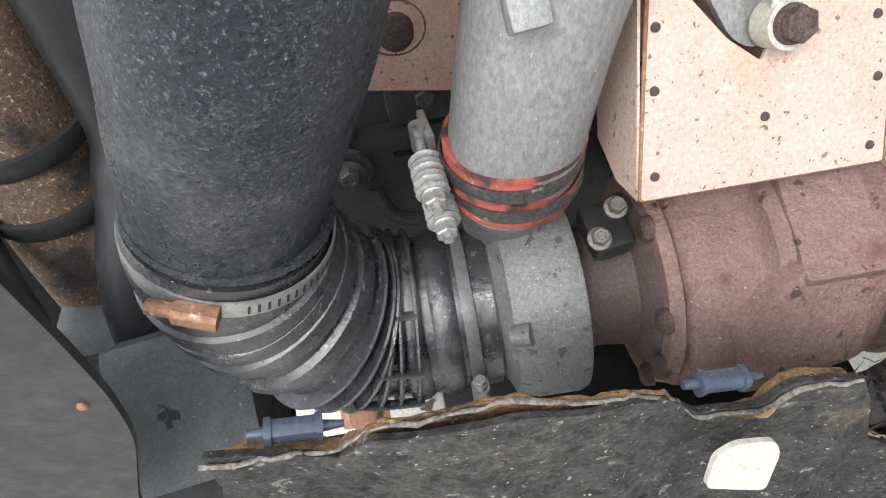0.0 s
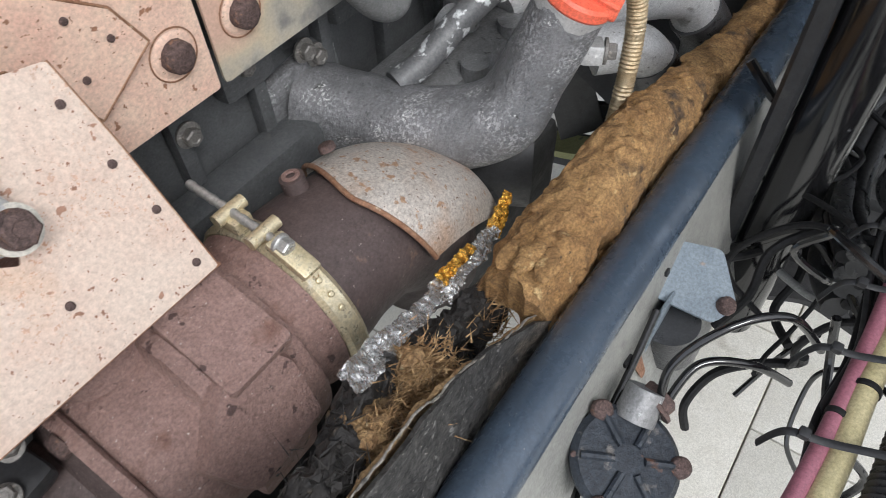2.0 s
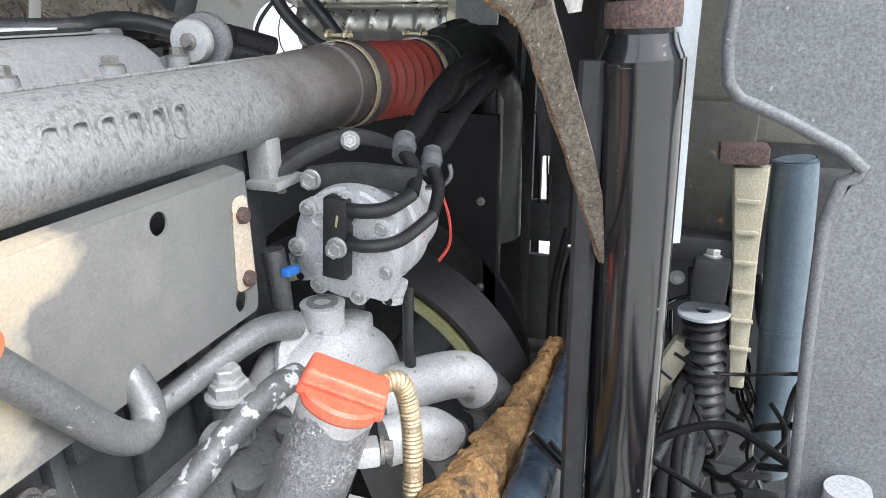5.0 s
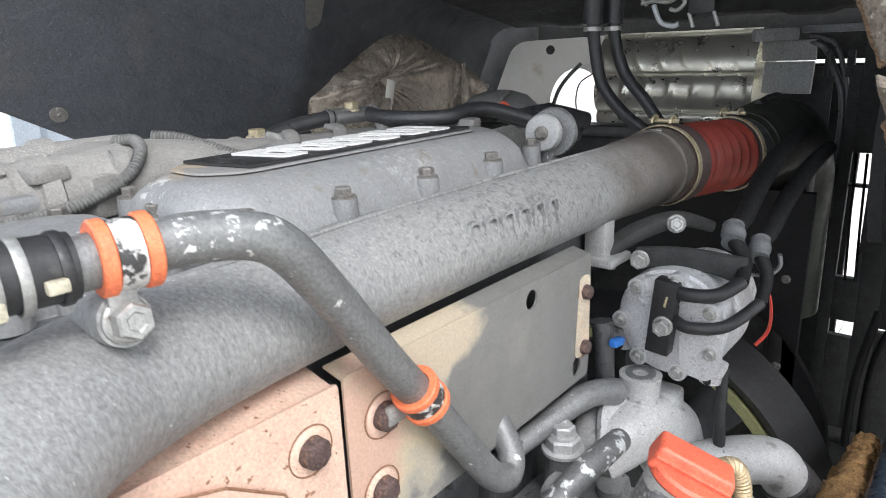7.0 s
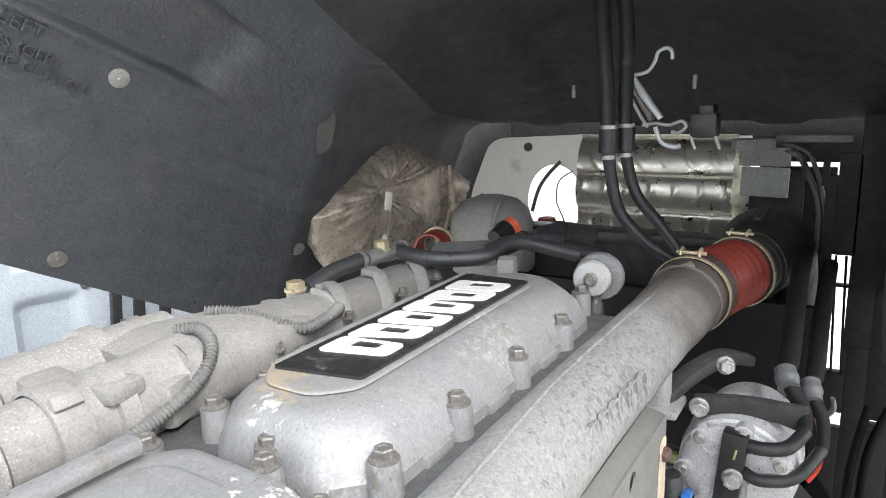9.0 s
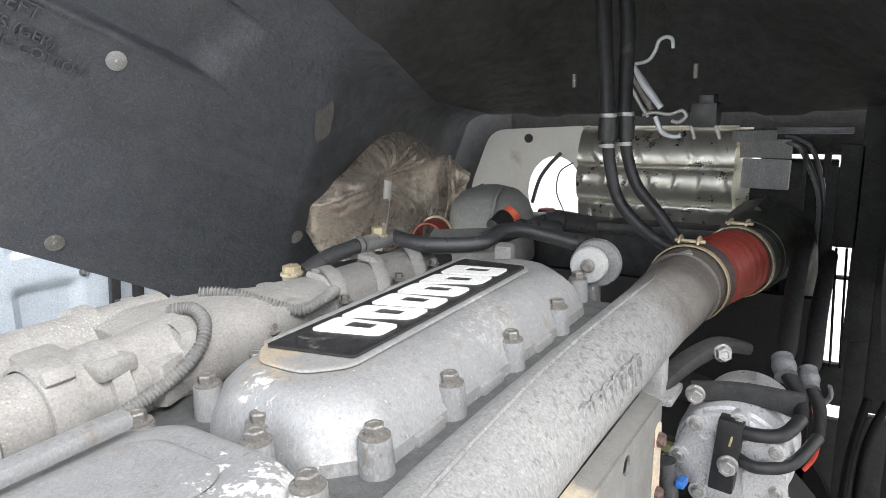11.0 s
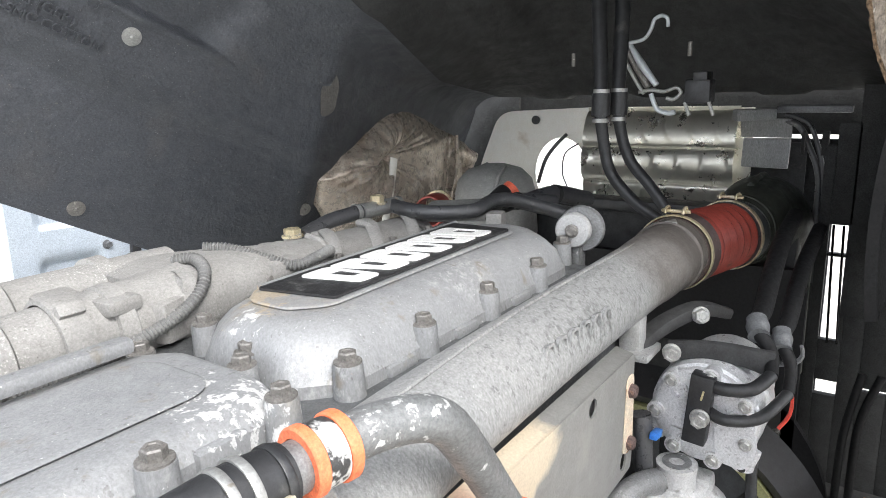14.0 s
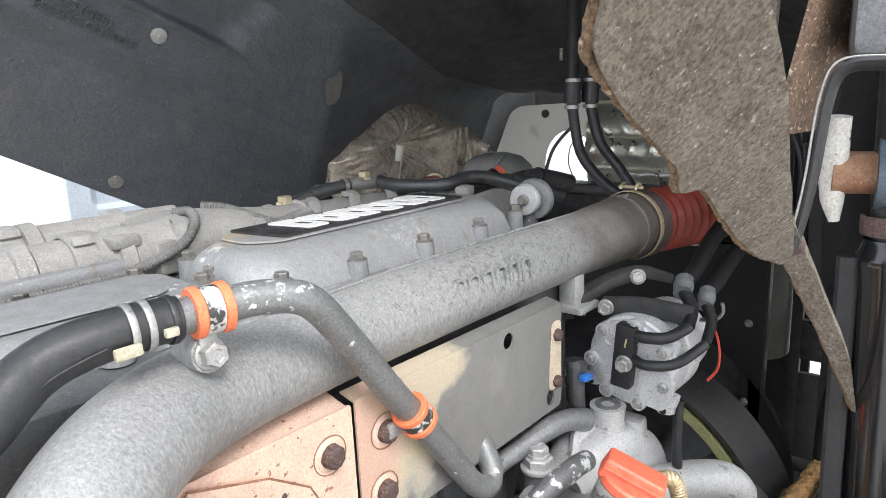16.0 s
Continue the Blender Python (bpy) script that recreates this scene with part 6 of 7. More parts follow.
    ribbon((.632, .226, 1.034), (.655, .232, 1.040), (.682, .236, 1.046), .018, 5, M_GOLD, "foil_edge", "gold-stained foil")
    for k, (c, s, mt, nm) in enumerate((((.375, .175, 1.125), (.045, .018, .030), M_CHAR, "charred_lump"), ((.405, .160, 1.105), (.032, .022, .040), M_FOAML, "torn_foam_lump"), ((.345, .150, 1.13), (.035, .018, .030), M_FOAML, "torn_foam_lump"), ((.455, .185, 1.06), (.045, .022, .035), M_CHAR, "charred_lump"), ((.30, .150, 1.155), (.04, .016, .025), M_CHAR, "charred_lump"), ((.51, .180, 1.035), (.05, .022, .035), M_CHAR, "charred_lump"))):
        bm = bmesh.new()
        bmesh.ops.create_icosphere(bm, subdivisions=5, radius=1)
        for v in bm.verts:
            v.co = Vector((v.co.x * s[0], v.co.y * s[1], v.co.z * s[2]))
            v.co *= 1 + .4 * noise.noise(v.co * 38 + Vector((k * 3, 0, 0)))
            v.co += noise.noise_vector(v.co * 90 + Vector((k * 3, 0, 0))) * .007 + noise.noise_vector(v.co * 230) * .005
        bm.transform(Matrix.Translation(c))
        part(nm, bm, mt, t)
    # loose fibres standing out of the torn edge
    rnd = random.Random(3)
    for c, n, sp, ln, mt in (((.405, .152, 1.135), 1500, .034, .013, M_FOAML), ((.345, .142, 1.150), 800, .030, .011, M_FOAML), ((.455, .175, 1.075), 160, .035, .022, M_CHAR), ((.30, .145, 1.175), 160, .035, .022, M_CHAR), ((.52, .165, 1.05), 160, .03, .025, M_FOAML)):
        bm = bmesh.new()
        for k in range(n):
            a = Vector(c) + Vector((rnd.gauss(0, sp * .5), rnd.gauss(0, sp * .35), rnd.gauss(0, sp * .4) - .012))
            d = Vector((rnd.gauss(.25, .5), rnd.gauss(-.35, .5), rnd.gauss(.6, .5))).normalized()
            w = d.orthogonal().normalized() * rnd.uniform(.0005, .0011)
            x = d.cross(w)
            e = a + d * ln * rnd.uniform(.5, 1.1) + Vector((rnd.gauss(0, .003), rnd.gauss(0, .003), 0))
            vs = [bm.verts.new(a + w), bm.verts.new(a - w * .5 + x * .8), bm.verts.new(a - w * .5 - x * .8)]
            tip = bm.verts.new(e)
            for i in range(3):
                bm.faces.new((vs[i], vs[(i + 1) % 3], tip))
        part("fibre_tuft", bm, mt, t, kind="stuff")

    r = thing("side_member", "blue-black painted side member with a pale primer face", "chassis rail", (1, .08, .9))
    ed = [(.20, .072, 1.085), (.45, .078, 1.072), (.80, .080, 1.050), (1.15, .085, 1.015), (1.70, .090, .955)]
    part("rolled_edge", tube(ed, [(.024, .026)] * 5, 24, 10), M_BLUE, r)

    def web(u, v):
        x = .20 + 1.5 * u
        z = 1.082 - .085 * u
        return Vector((x, .056 - .072 * v + .010 * math.sin(v * 3.0), z - .012 - .22 * v))
    part("web", shell(web, 30, 12, (0, .006, 0)), M_GALV, r)
    for x, v, lx in ((.60, .30, .018), (.70, .12, .010), (.50, .62, .012)):
        part("slot", block(web((x - .2) / 1.5, v) + Vector((0, -.0015, 0)), (lx, .004, .007), .002, (-18, 12, 0)), M_BLACK, r)
    q = web(.275, .42)
    part("rust_streak", sheet(face_pose(q + Vector((0, -.002, 0)), (1, 0, -.06), (0, .30, .95)), rounded([(0, 0), (.012, -.03), (.022, -.028), (.016, .004), (.012, .022), (.003, .02)], .005, 3), .001), M_RBAND, r, "orange rust streak")


build_panel()


# ---- bracket, valve, harness on the outer side ----
def build_outer():
    b = thing("rail_bracket", "blue-grey folded steel bracket with a rusty bolt on the rail", "bracket", (.75, .03, .95))
    m = face_pose((.690, .055, .995), (.62, -.70, -.05), (.70, .55, .35))
    part("bracket_plate", sheet(m, rounded([(-.005, -.01), (.055, -.045), (.085, -.03), (.085, .035), (.02, .055), (-.01, .05)], .008, 3), .004), M_BRACKET, b)
    part("bracket_fold", block((.690, .035, .95), (.09, .004, .09), .002, (0, 20, 0)), M_BRACKET, b)
    part("bolt", RUST_M, M_RBOLT, b, at=m @ pose(.072, -.028, .004))
    part("rubber_mount", tube([(.685, .025, .96), (.69, .015, .90)], [.032, .028], 20, 3), M_RUBBER, b)
    v = thing("air_valve", "dirty blue-black cast air valve with rusty screws", "valve", (.50, 0, .95))
    part("valve_body", lathe([(-.06, .035), (-.02, .040), (.0, .050), (.012, .052), (.018, .046), (.020, .02), (.024, 0)], (.500, .0, .980), (-.15, -.25, .9), 32), M_VALVE, v)
    for k in range(6):
        w = 2 * math.pi * k / 6
        mm = basis((.500, .0, .980), (-.15, -.25, .9))
        part("spoke", tube([mm @ Vector((.014 * math.cos(w), .014 * math.sin(w), .022)), mm @ Vector((.044 * math.cos(w), .044 * math.sin(w), .019))], .004, 8, 2), M_VALVE, v)
        part("screw", RUST_S if k % 2 else RUST_M, M_RBOLT, v, at=mm @ pose(.049 * math.cos(w), .049 * math.sin(w), .014))
    part("union", tube([(.535, .008, 1.0), (.560, .010, 1.02)], [.020, .018], 16, 3), M_ALUD, v)
    part("union_nut", hexbolt(.018, .016, 1.2), M_RBOLT, v, at=basis((.555, .0, 1.005), (.8, -.3, .3)))
    for pts in ([(.55, -.01, 1.0), (.575, .0, 1.05), (.62, -.03, 1.085), (.66, -.07, 1.08), (.69, -.11, 1.02)], [(.56, -.01, 1.01), (.60, -.02, 1.035), (.63, -.06, 1.03), (.66, -.10, .99)], [(.45, .02, .96), (.52, .03, .96), (.60, .035, .98), (.66, .04, 1.0)]):
        h = thing("air_line", "thin black nylon air line by the valve", "hose", pts[0], "air lines")
        part("line", tube(pts, .0042, 10, 10), M_GLOSS, h)


build_outer()


def build_harness():
    """A bundle that runs along the outside, tied with cable ties."""
    Z = 1.05

    def run(pts, r, mt, nm, lab, wave=None, sub=8, dz=0.0, jig=.003, seed=0):
        pts = [(x, y + jig * noise.noise(Vector((x * 9, seed * 3.1, 0))), Z + dz + jig * noise.noise(Vector((x * 9, seed * 5.7, 7)))) for x, y in pts]
        h = thing(nm, lab, "cable", pts[0], "harness cables")
        part("sheath", tube(pts, r, 18, sub, wave=wave), mt, h)
        if r > .007:
            d = Vector(pts[3]) - Vector(pts[1])
            part("tape_wrap", ring_band((pts[2], d), r, .006, .0012, 24), M_CABLE, h, "black tape wrap")
    wv = lambda s: .0018 * math.sin(s * 2 * math.pi / .0068)
    run([(.42, -.115), (.54, -.127), (.609, -.134), (.696, -.138), (.781, -.141), (.86, -.142), (.905, -.148), (.925, -.175)], .0076, M_PINKW, "pink_tube", "dusty pink coolant or air tube in the cable bundle")
    run([(.44, -.135), (.562, -.146), (.646, -.149), (.72, -.156), (.821, -.166), (.88, -.172), (.918, -.182), (.935, -.205)], .0112, M_YELW, "yellow_tube", "pale yellow tube in the cable bundle", seed=2)
    run([(.44, -.178), (.557, -.186), (.62, -.190), (.711, -.200), (.803, -.205), (.88, -.200), (.915, -.178), (.912, -.140), (.885, -.105)], .0210, M_CORR, "corrugated_conduit", "black corrugated cable conduit in the bundle", wv, 70, dz=.018, seed=4)
    run([(.44, -.222), (.579, -.232), (.63, -.238), (.729, -.250), (.80, -.262), (.88, -.28)], .0200, M_CORR, "corrugated_conduit", "black corrugated cable conduit in the bundle", wv, 90, dz=-.004, seed=6)
    run([(.44, -.268), (.58, -.278), (.66, -.288), (.74, -.300), (.82, -.32)], .0120, M_ALUD, "grey_tube", "scuffed grey tube at the edge of the bundle", seed=8)
    for k in range(6):
        o, dz = -.020 - .009 * (k % 3), -.030 + .011 * (k // 3)
        run([(.42, -.090 + o), (.54, -.108 + o), (.61, -.112 + o), (.70, -.112 + o), (.79, -.108 + o), (.86, -.098 + o), (.91, -.085 + o * 2), (.95, -.10 + o * 3)], .0032 + .0012 * (k % 3), (M_CABLE, M_BLACK)[k % 2], "black_cable", "thin black cable in the bundle", dz=dz, jig=.016, seed=k + 10)
    for k, x in enumerate((.565, .66, .745, .83)):
        c = thing("cable_tie", "black cable tie round the bundle", "cable tie", (x, -.15, Z), "cable ties")
        part("strap", tube([(x - .01, -.088, Z - .014), (x - .006, -.100, Z + .018), (x, -.130, Z + .022), (x + .006, -.165, Z + .034), (x + .012, -.200, Z + .046), (x + .018, -.236, Z + .036), (x + .024, -.275, Z + .016), (x + .028, -.305, Z - .02)], [(.0011, .0036)] * 8, 10, 6), M_BLACK, c)
        part("head", block((x - .003, -.112, Z + .023), (.010, .009, .007), .002), M_BLACK, c)
    # loose wiring further forward
    rnd = random.Random(7)
    for k in range(50):
        a = Vector((.78 + rnd.random() * .62, -.05 - rnd.random() * .22, .80 + rnd.random() * .24))
        pts = [a]
        d = Vector((rnd.uniform(-1, 1), rnd.uniform(-1, 1), rnd.uniform(-.6, .6)))
        for j in range(5):
            d = (d + Vector((rnd.uniform(-1, 1), rnd.uniform(-1, 1), rnd.uniform(-.7, .7))) * .9).normalized()
            pts.append(pts[-1] + d * .06)
        w = thing("loose_wire", "tangled black wiring beside the cab leg", "cable", a, "loose wiring")
        part("wire", tube(pts, rnd.uniform(.003, .007), 8, 6), (M_CABLE, M_GLOSS, M_CABLE)[k % 3], w)


build_harness()


def build_chassis():
    """The dark parts of the chassis below the loose wiring, over an added tray."""
    # Made-up tray that keeps the ground below the wiring dark.
    t = thing("added_tray", "dark tray added under the wiring to hide bright ground, with openings", "tray", (1.4, -.08, .55))
    m = face_pose((0, 0, .55), (1, 0, 0), (0, 1, 0))
    part("tray_body", sheet(m, rounded([(1.10, -.34), (1.90, -.36), (1.90, .20), (1.02, .20), (1.00, .06), (1.10, -.02), (1.16, -.14)], .03, 4), .012, [rounded([(1.30, -.20), (1.38, -.22), (1.40, -.15), (1.32, -.13)], .015, 3), rounded([(1.50, -.30), (1.70, -.31), (1.71, -.19), (1.60, -.17), (1.52, -.20)], .02, 3)]), M_DULL, t)
    for x in (1.24, 1.46, 1.76):
        part("stiffener", block((x, -.08, .572), (.016, .46, .032), .005), M_DULL, t)
    for x, y in ((1.10, .14), (1.84, .14), (1.22, -.30), (1.84, -.30)):
        part("bolt", RUST_M, M_RBOLT, t, at=Matrix.Translation((x, y, .562)))
    part("hanger", block((1.45, .196, .30), (.07, .012, .62), .004), M_DULL, t)
    part("hanger", block((1.84, -.345, .275), (.06, .012, .57), .004), M_DULL, t)
    a = thing("chassis_beam", "rust-brown chassis beam in the shade below the wiring", "chassis beam", (1.2, .05, .66))
    part("beam", tube([(.93, .12, .66), (1.06, .07, .655), (1.25, .03, .650), (1.55, -.01, .645)], [(.05, .045), (.06, .055), (.06, .06), (.055, .06)], 24, 8, power=3.2), M_BROWN, a)
    part("mounting_plate", block((1.02, .085, .712), (.10, .08, .012), .004, (0, 0, -24)), M_BROWN, a)
    for x, y in ((.99, .10), (1.05, .07)):
        part("bolt", RUST_M, M_RBOLT, a, at=Matrix.Translation((x, y, .718)))
    r = thing("support_rod", "bent grey steel rod between the side rail and the wiring", "rod", (.98, .05, .85))
    part("rod", tube([(1.04, .075, .90), (1.00, .055, .86), (.965, .03, .85), (.935, -.03, .85), (.905, -.10, .85), (.90, -.135, .862)], .0055, 12, 8), M_DUSTG, r)
    for k in range(12):
        u, w = (k % 4) / 3, k // 4
        y, z = -.045 - .030 * u - .012 * w, .955 - .035 * w + .012 * math.sin(k * 2.1)
        c = thing("bundle_cable", "sagging black cable in the thick loom beside the tubes", "cable", (.9, y, z), "loom cables")
        part("sheath", tube([(.84 + .01 * u, y - .055, z + .045), (.92, y - .035 + .010 * math.sin(k), z + .02), (1.02, y - .02, z - .015), (1.13, y - .005 + .015 * math.sin(k * 1.7), z - .035), (1.26, y - .02, z - .03 + .012 * w), (1.40, y - .05 + .01 * u, z + .01)], .0085 + .0035 * (k % 3), 12, 8), (M_CABLE, M_CORR, M_BLACK)[k % 3], c)
        part("tape_wrap", ring_band(((1.02, y - .02, z - .015), (1, .15, -.3)), .0088 + .0035 * (k % 3), .010, .0012, 20), M_CABLE, c, "black tape wrap")


build_chassis()


# ---- cab leg, strip and mudguard on the outer side ----
def build_leg():
    s = thing("tilt_cylinder", "glossy black cab tilt cylinder with a rusty clamp ring", "cylinder", (.94, -.02, .8))
    part("barrel", tube([(.94, -.028, .70), (.94, -.018, 1.2), (.94, -.010, 1.47), (.94, -.006, 1.54)], [.036, .036, .037, .0385], 40, 6), M_GLOSS, s)
    part("shoulder", tube([(.94, -.006, 1.535), (.94, -.005, 1.562)], [.0385, .030], 40, 3), M_GLOSS, s)
    part("rod", tube([(.94, -.005, 1.55), (.94, 0.003, 1.85)], .024, 32, 3), M_BLACK, s)
    part("side_rail", tube([(.925, .022, .72), (.925, .034, 1.54)], [(.012, .012)] * 2, 12, 3, power=5), M_BLACK, s)
    part("clamp_ring", ring_band(((.94, -.004, 1.578), (0, .03, 1)), .0295, .022, .003, 36), M_RBOLT, s)
    t = thing("galvanised_strip", "pale galvanised steel strip beside the cab leg", "strip", (.99, -.06, 1.2))
    part("strip_body", tube([(1.00, -.047, 1.352), (1.0, -.043, 1.48), (1.0, -.037, 1.75)], [(.003, .0105), (.003, .0105), (.003, .0125)], 12, 4, power=6, ref=(1, .2, 0)), M_STRIP, t)
    for z in (1.40, 1.52, 1.66):
        part("strip_rivet", RUST_S, M_ZINC, t, at=basis((.9965, -.046 + .02 * (z - 1.352), z), (-1, -.2, 0)))
    g = thing("mudguard_panel", "grey moulded plastic mudguard panel with a stepped edge", "mudguard", (.95, -.25, 1.2))
    m = face_pose((.955, 0, 0), (0, -1, 0), (0, 0, 1))
    part("panel_face", sheet(m, rounded([(.070, 1.62), (.076, 1.520), (.124, 1.492), (.195, 1.452), (.172, 1.40), (.196, 1.05), (.204, .95), (.55, .95), (.55, 1.62)], .006, 3), .012), M_FEND, g)
    part("lip", tube([(.945, -.078, 1.62), (.945, -.080, 1.522), (.945, -.126, 1.494), (.945, -.196, 1.452), (.945, -.174, 1.40), (.945, -.198, 1.05), (.945, -.206, .95)], .006, 10, 3), M_FEND, g)
    part("arch_lip", tube([(.92, -.232, 1.15), (.92, -.245, 1.08), (.92, -.262, .99), (.92, -.275, .90)], [.020, .030, .036, .038], 24, 6), M_ARCH, g)
    part("crease", tube([(.949, -.126, 1.494), (.949, -.20, 1.53), (.949, -.40, 1.58)], .005, 8, 6), M_FEND, g)
    a = thing("spring_strut", "black coil spring strut with a rubber gaiter", "suspension strut", (1.4, -.155, .9))
    part("gaiter", tube([(1.4, -.144, .86), (1.4, -.138, .92), (1.4, -.117, 1.10)], .031, 28, 40, wave=lambda s: .005 * math.sin(s * 2 * math.pi / .020)), M_BLACK, a)
    part("seat", lathe([(0, .012), (0, .042), (.005, .042), (.005, .012)], (1.4, -.117, 1.10), (0, .1, 1), 32, closed=True), M_STRIP, a)
    part("top_mount", block((1.4, -.118, 1.165), (.05, .055, .075), .006), M_BLACK, a)
    part("stud", hexbolt(.012, .012, 1.3), M_ZINC, a, at=Matrix.Translation((1.4, -.118, 1.203)))
    k = thing("cream_bracket", "cream plastic bracket with moulded ribs", "bracket", (1.40, -.17, 1.0))
    part("bracket_body", tube([(1.4, -.182, .976), (1.4, -.168, 1.17), (1.4, -.155, 1.352)], [(.012, .012), (.011, .018), (.013, .026)], 16, 4, power=5, ref=(1, 0, 0)), M_CREAMP, k)
    for j in range(6):
        part("rib", block((1.386, -.178 + .0042 * j, 1.05 + .05 * j), (.008, .034, .006), .002), M_CREAMP, k)
    part("head_block", block((1.4, -.141, 1.372), (.05, .07, .028), .006), M_RBOLT, k)
    part("foot_wedge", block((1.40, -.069, .985), (.03, .040, .13), .01, (24, 0, 0)), M_CREAMP, k)
    part("beam", block((1.42, -.09, 1.212), (.05, .12, .040), .006), M_BLACK, k)
    r = thing("air_cylinder", "blue-grey cylindrical tank beside the mudguard", "tank", (1.4, -.216, 1.0))
    part("weld_band", ring_band(((1.43, -.2415, 1.077), (0, .08, 1)), .034, .008, .001, 32), M_TANK, r)
    part("end_boss", hexbolt(.012, .010, 1.3), M_ZINC, r, at=Matrix.Translation((1.43, -.221, 1.344)))
    part("tank_body", tube([(1.43, -.265, .80), (1.43, -.260, .85), (1.43, -.222, 1.32), (1.43, -.221, 1.345)], [.024, .034, .034, .024], 32, 4), M_TANK, r)
    w = thing("cab_sill", "beige painted cab sill panel behind the strip", "cab panel", (1.5, -.2, 1.3))
    part("sill_sheet", block((1.62, -.16, 1.52), (.02, .30, .34), .01), surf("beige_sill", [(.12, .115, .10), (.15, .145, .12), (.09, .085, .07)], 5, .6, 0, [((.30, .14, .06), 9, .62, .72)]), w)
    part("cross_beam", block((1.60, -.16, 1.27), (.06, .36, .08), .01), M_DULL, w)
    # Black sheet added as a backdrop for the dark space behind the strut.
    part("dark_backing", block((1.66, -.22, 1.05), (.02, .40, .46), .01), M_BLACK, w)
    part("upper_box", block((1.5, -.10, 1.33), (.06, .13, .22), .012), surf("olive_grey_sheet", [(.06, .06, .05), (.08, .08, .065), (.045, .045, .036)], 6, .55, 0, [((.34, .20, .10), 18, .66, .74)]), w, "olive-grey sheet box")
    for k in range(7):
        part("bolt_end", hexbolt(.010, .012, 1.3), M_ZINC, w, at=basis((1.47, -.07 - .02 * k, 1.13 - .045 * ((k * 3) % 5)), (-1, 0, .2)))
    for k in range(12):
        y, z = -.06 - .016 * k, .84 + .03 * ((k * 5) % 7)
        part("clutter_pipe", tube([(1.46, y, z - .06), (1.44, y - .01, z), (1.45, y + .02, z + .05), (1.50, y + .03, z + .12)], .006 + .002 * (k % 3), 10, 5), (M_GLOSS, M_BLACK)[k % 2], w)


build_leg()


# ---- felt flap ----
def build_flap():
    f = thing("felt_flap", "grey-brown felt insulation flap with a torn edge", "insulation flap", (.7, .05, 1.6))

    def felt(name, origin, n, edge, rim, label=""):
        """A felt board in the plane through origin with the normal n, and its torn brown edge."""
        n = Vector(n).normalized()
        v = Vector((-.62, 0, .78))
        v = (v - n * v.dot(n)).normalized()
        m = Matrix((v.cross(n), v, n)).transposed().to_4x4()
        m.translation = origin
        inv = m.inverted()
        flat = [tuple((inv @ Vector(p)).xy) for p in edge]
        board = sheet(m @ Matrix.Translation((0, 0, -.012)), rounded(flat, .006, 3), .012)
        bmesh.ops.triangulate(board, faces=board.faces[:])
        bmesh.ops.subdivide_edges(board, edges=[e for e in board.edges if e.calc_length() > .03], cuts=3)
        part(name, wobble(board, .0016, 30), M_FELT, f, label)
        line = [m @ Vector((*q, -.006)) for q in flat[rim[0]:rim[1]]]
        part("torn_edge", wobble(wobble(tube(line, .0032, 10, 16), .0014, 120), .0016, 340), M_FELTE, f, "brown torn core")

    felt("board", (.501, .052, 1.673), (-.32, -.68, -.65), [(.318, .026, 1.790), (.336, .045, 1.758), (.350, .049, 1.747), (.404, .052, 1.718), (.458, .053, 1.691), (.485, .062, 1.671), (.500, .052, 1.673), (.590, .058, 1.623), (.650, .058, 1.594), (.704, .050, 1.575), (.698, .040, 1.588), (.627, .027, 1.637), (.504, .004, 1.722), (.450, -.004, 1.757), (.380, -.010, 1.798)], (0, 10))
    felt("tail", (.706, .043, 1.593), (-.745, -.268, -.611), [(.640, .095, 1.640), (.670, .089, 1.617), (.688, .083, 1.597), (.703, .058, 1.590), (.718, .053, 1.574), (.760, .043, 1.528), (.925, .010, 1.340), (.845, .010, 1.44), (.731, .030, 1.568), (.690, .040, 1.620)], (1, 7))
    felt("inner_board", (.82, .18, 1.80), (-1, 0, 0), [(.82, .200, 1.93), (.82, .192, 1.858), (.82, .179, 1.800), (.82, .155, 1.742), (.82, .117, 1.649), (.82, .105, 1.700), (.82, .10, 1.93)], (0, 5))
    n = Vector((-.745, -.268, -.611)).normalized()
    part("bolt", RUST_M, M_RBOLT, f, at=basis(Vector((.714, .046, 1.598)) + n * .004, n))
    b = thing("hinge_arm", "black folded steel hinge arm with worn edges", "bracket", (.70, .03, 1.6))
    part("arm", tube([(.700, .041, 1.594), (.700, .034, 1.63), (.699, .029, 1.665), (.699, .023, 1.725), (.70, .012, 1.749), (.705, -.02, 1.751), (.712, -.06, 1.750)], [(.0025, .0045), (.0025, .005), (.0025, .0055), (.0025, .006), (.003, .0065), (.003, .007), (.003, .007)], 12, 6, power=5, ref=(-.5, -1, 0)), M_BLACK, b)
    part("arm_edge", tube([(.697, .0465, 1.594), (.697, .0395, 1.63), (.696, .0350, 1.665), (.696, .0295, 1.725), (.698, .0175, 1.755), (.703, -.02, 1.757)], .0012, 8, 6), M_BAND, b)
    for z in (1.742, 1.726):
        part("screw", RUST_M, M_WPIPE, b, at=basis((.700, -.030, z), (-1, -.3, 0)))
    h = thing("cab_mount", "blue-grey steel cab mount box above the hinge arm", "bracket", (.80, -.04, 1.76))
    part("mount_box", block((.800, -.055, 1.842), (.16, .17, .170), .012, (0, 0, 12)), M_FEND, h)
    part("side_flange", block((.755, .036, 1.80), (.10, .006, .22), .002, (12, 0, -10)), M_BROWN, h)
    e = thing("cylinder_eye", "worn white lug with a rusty pin on the tilt cylinder", "pivot", (.93, .03, 1.6))
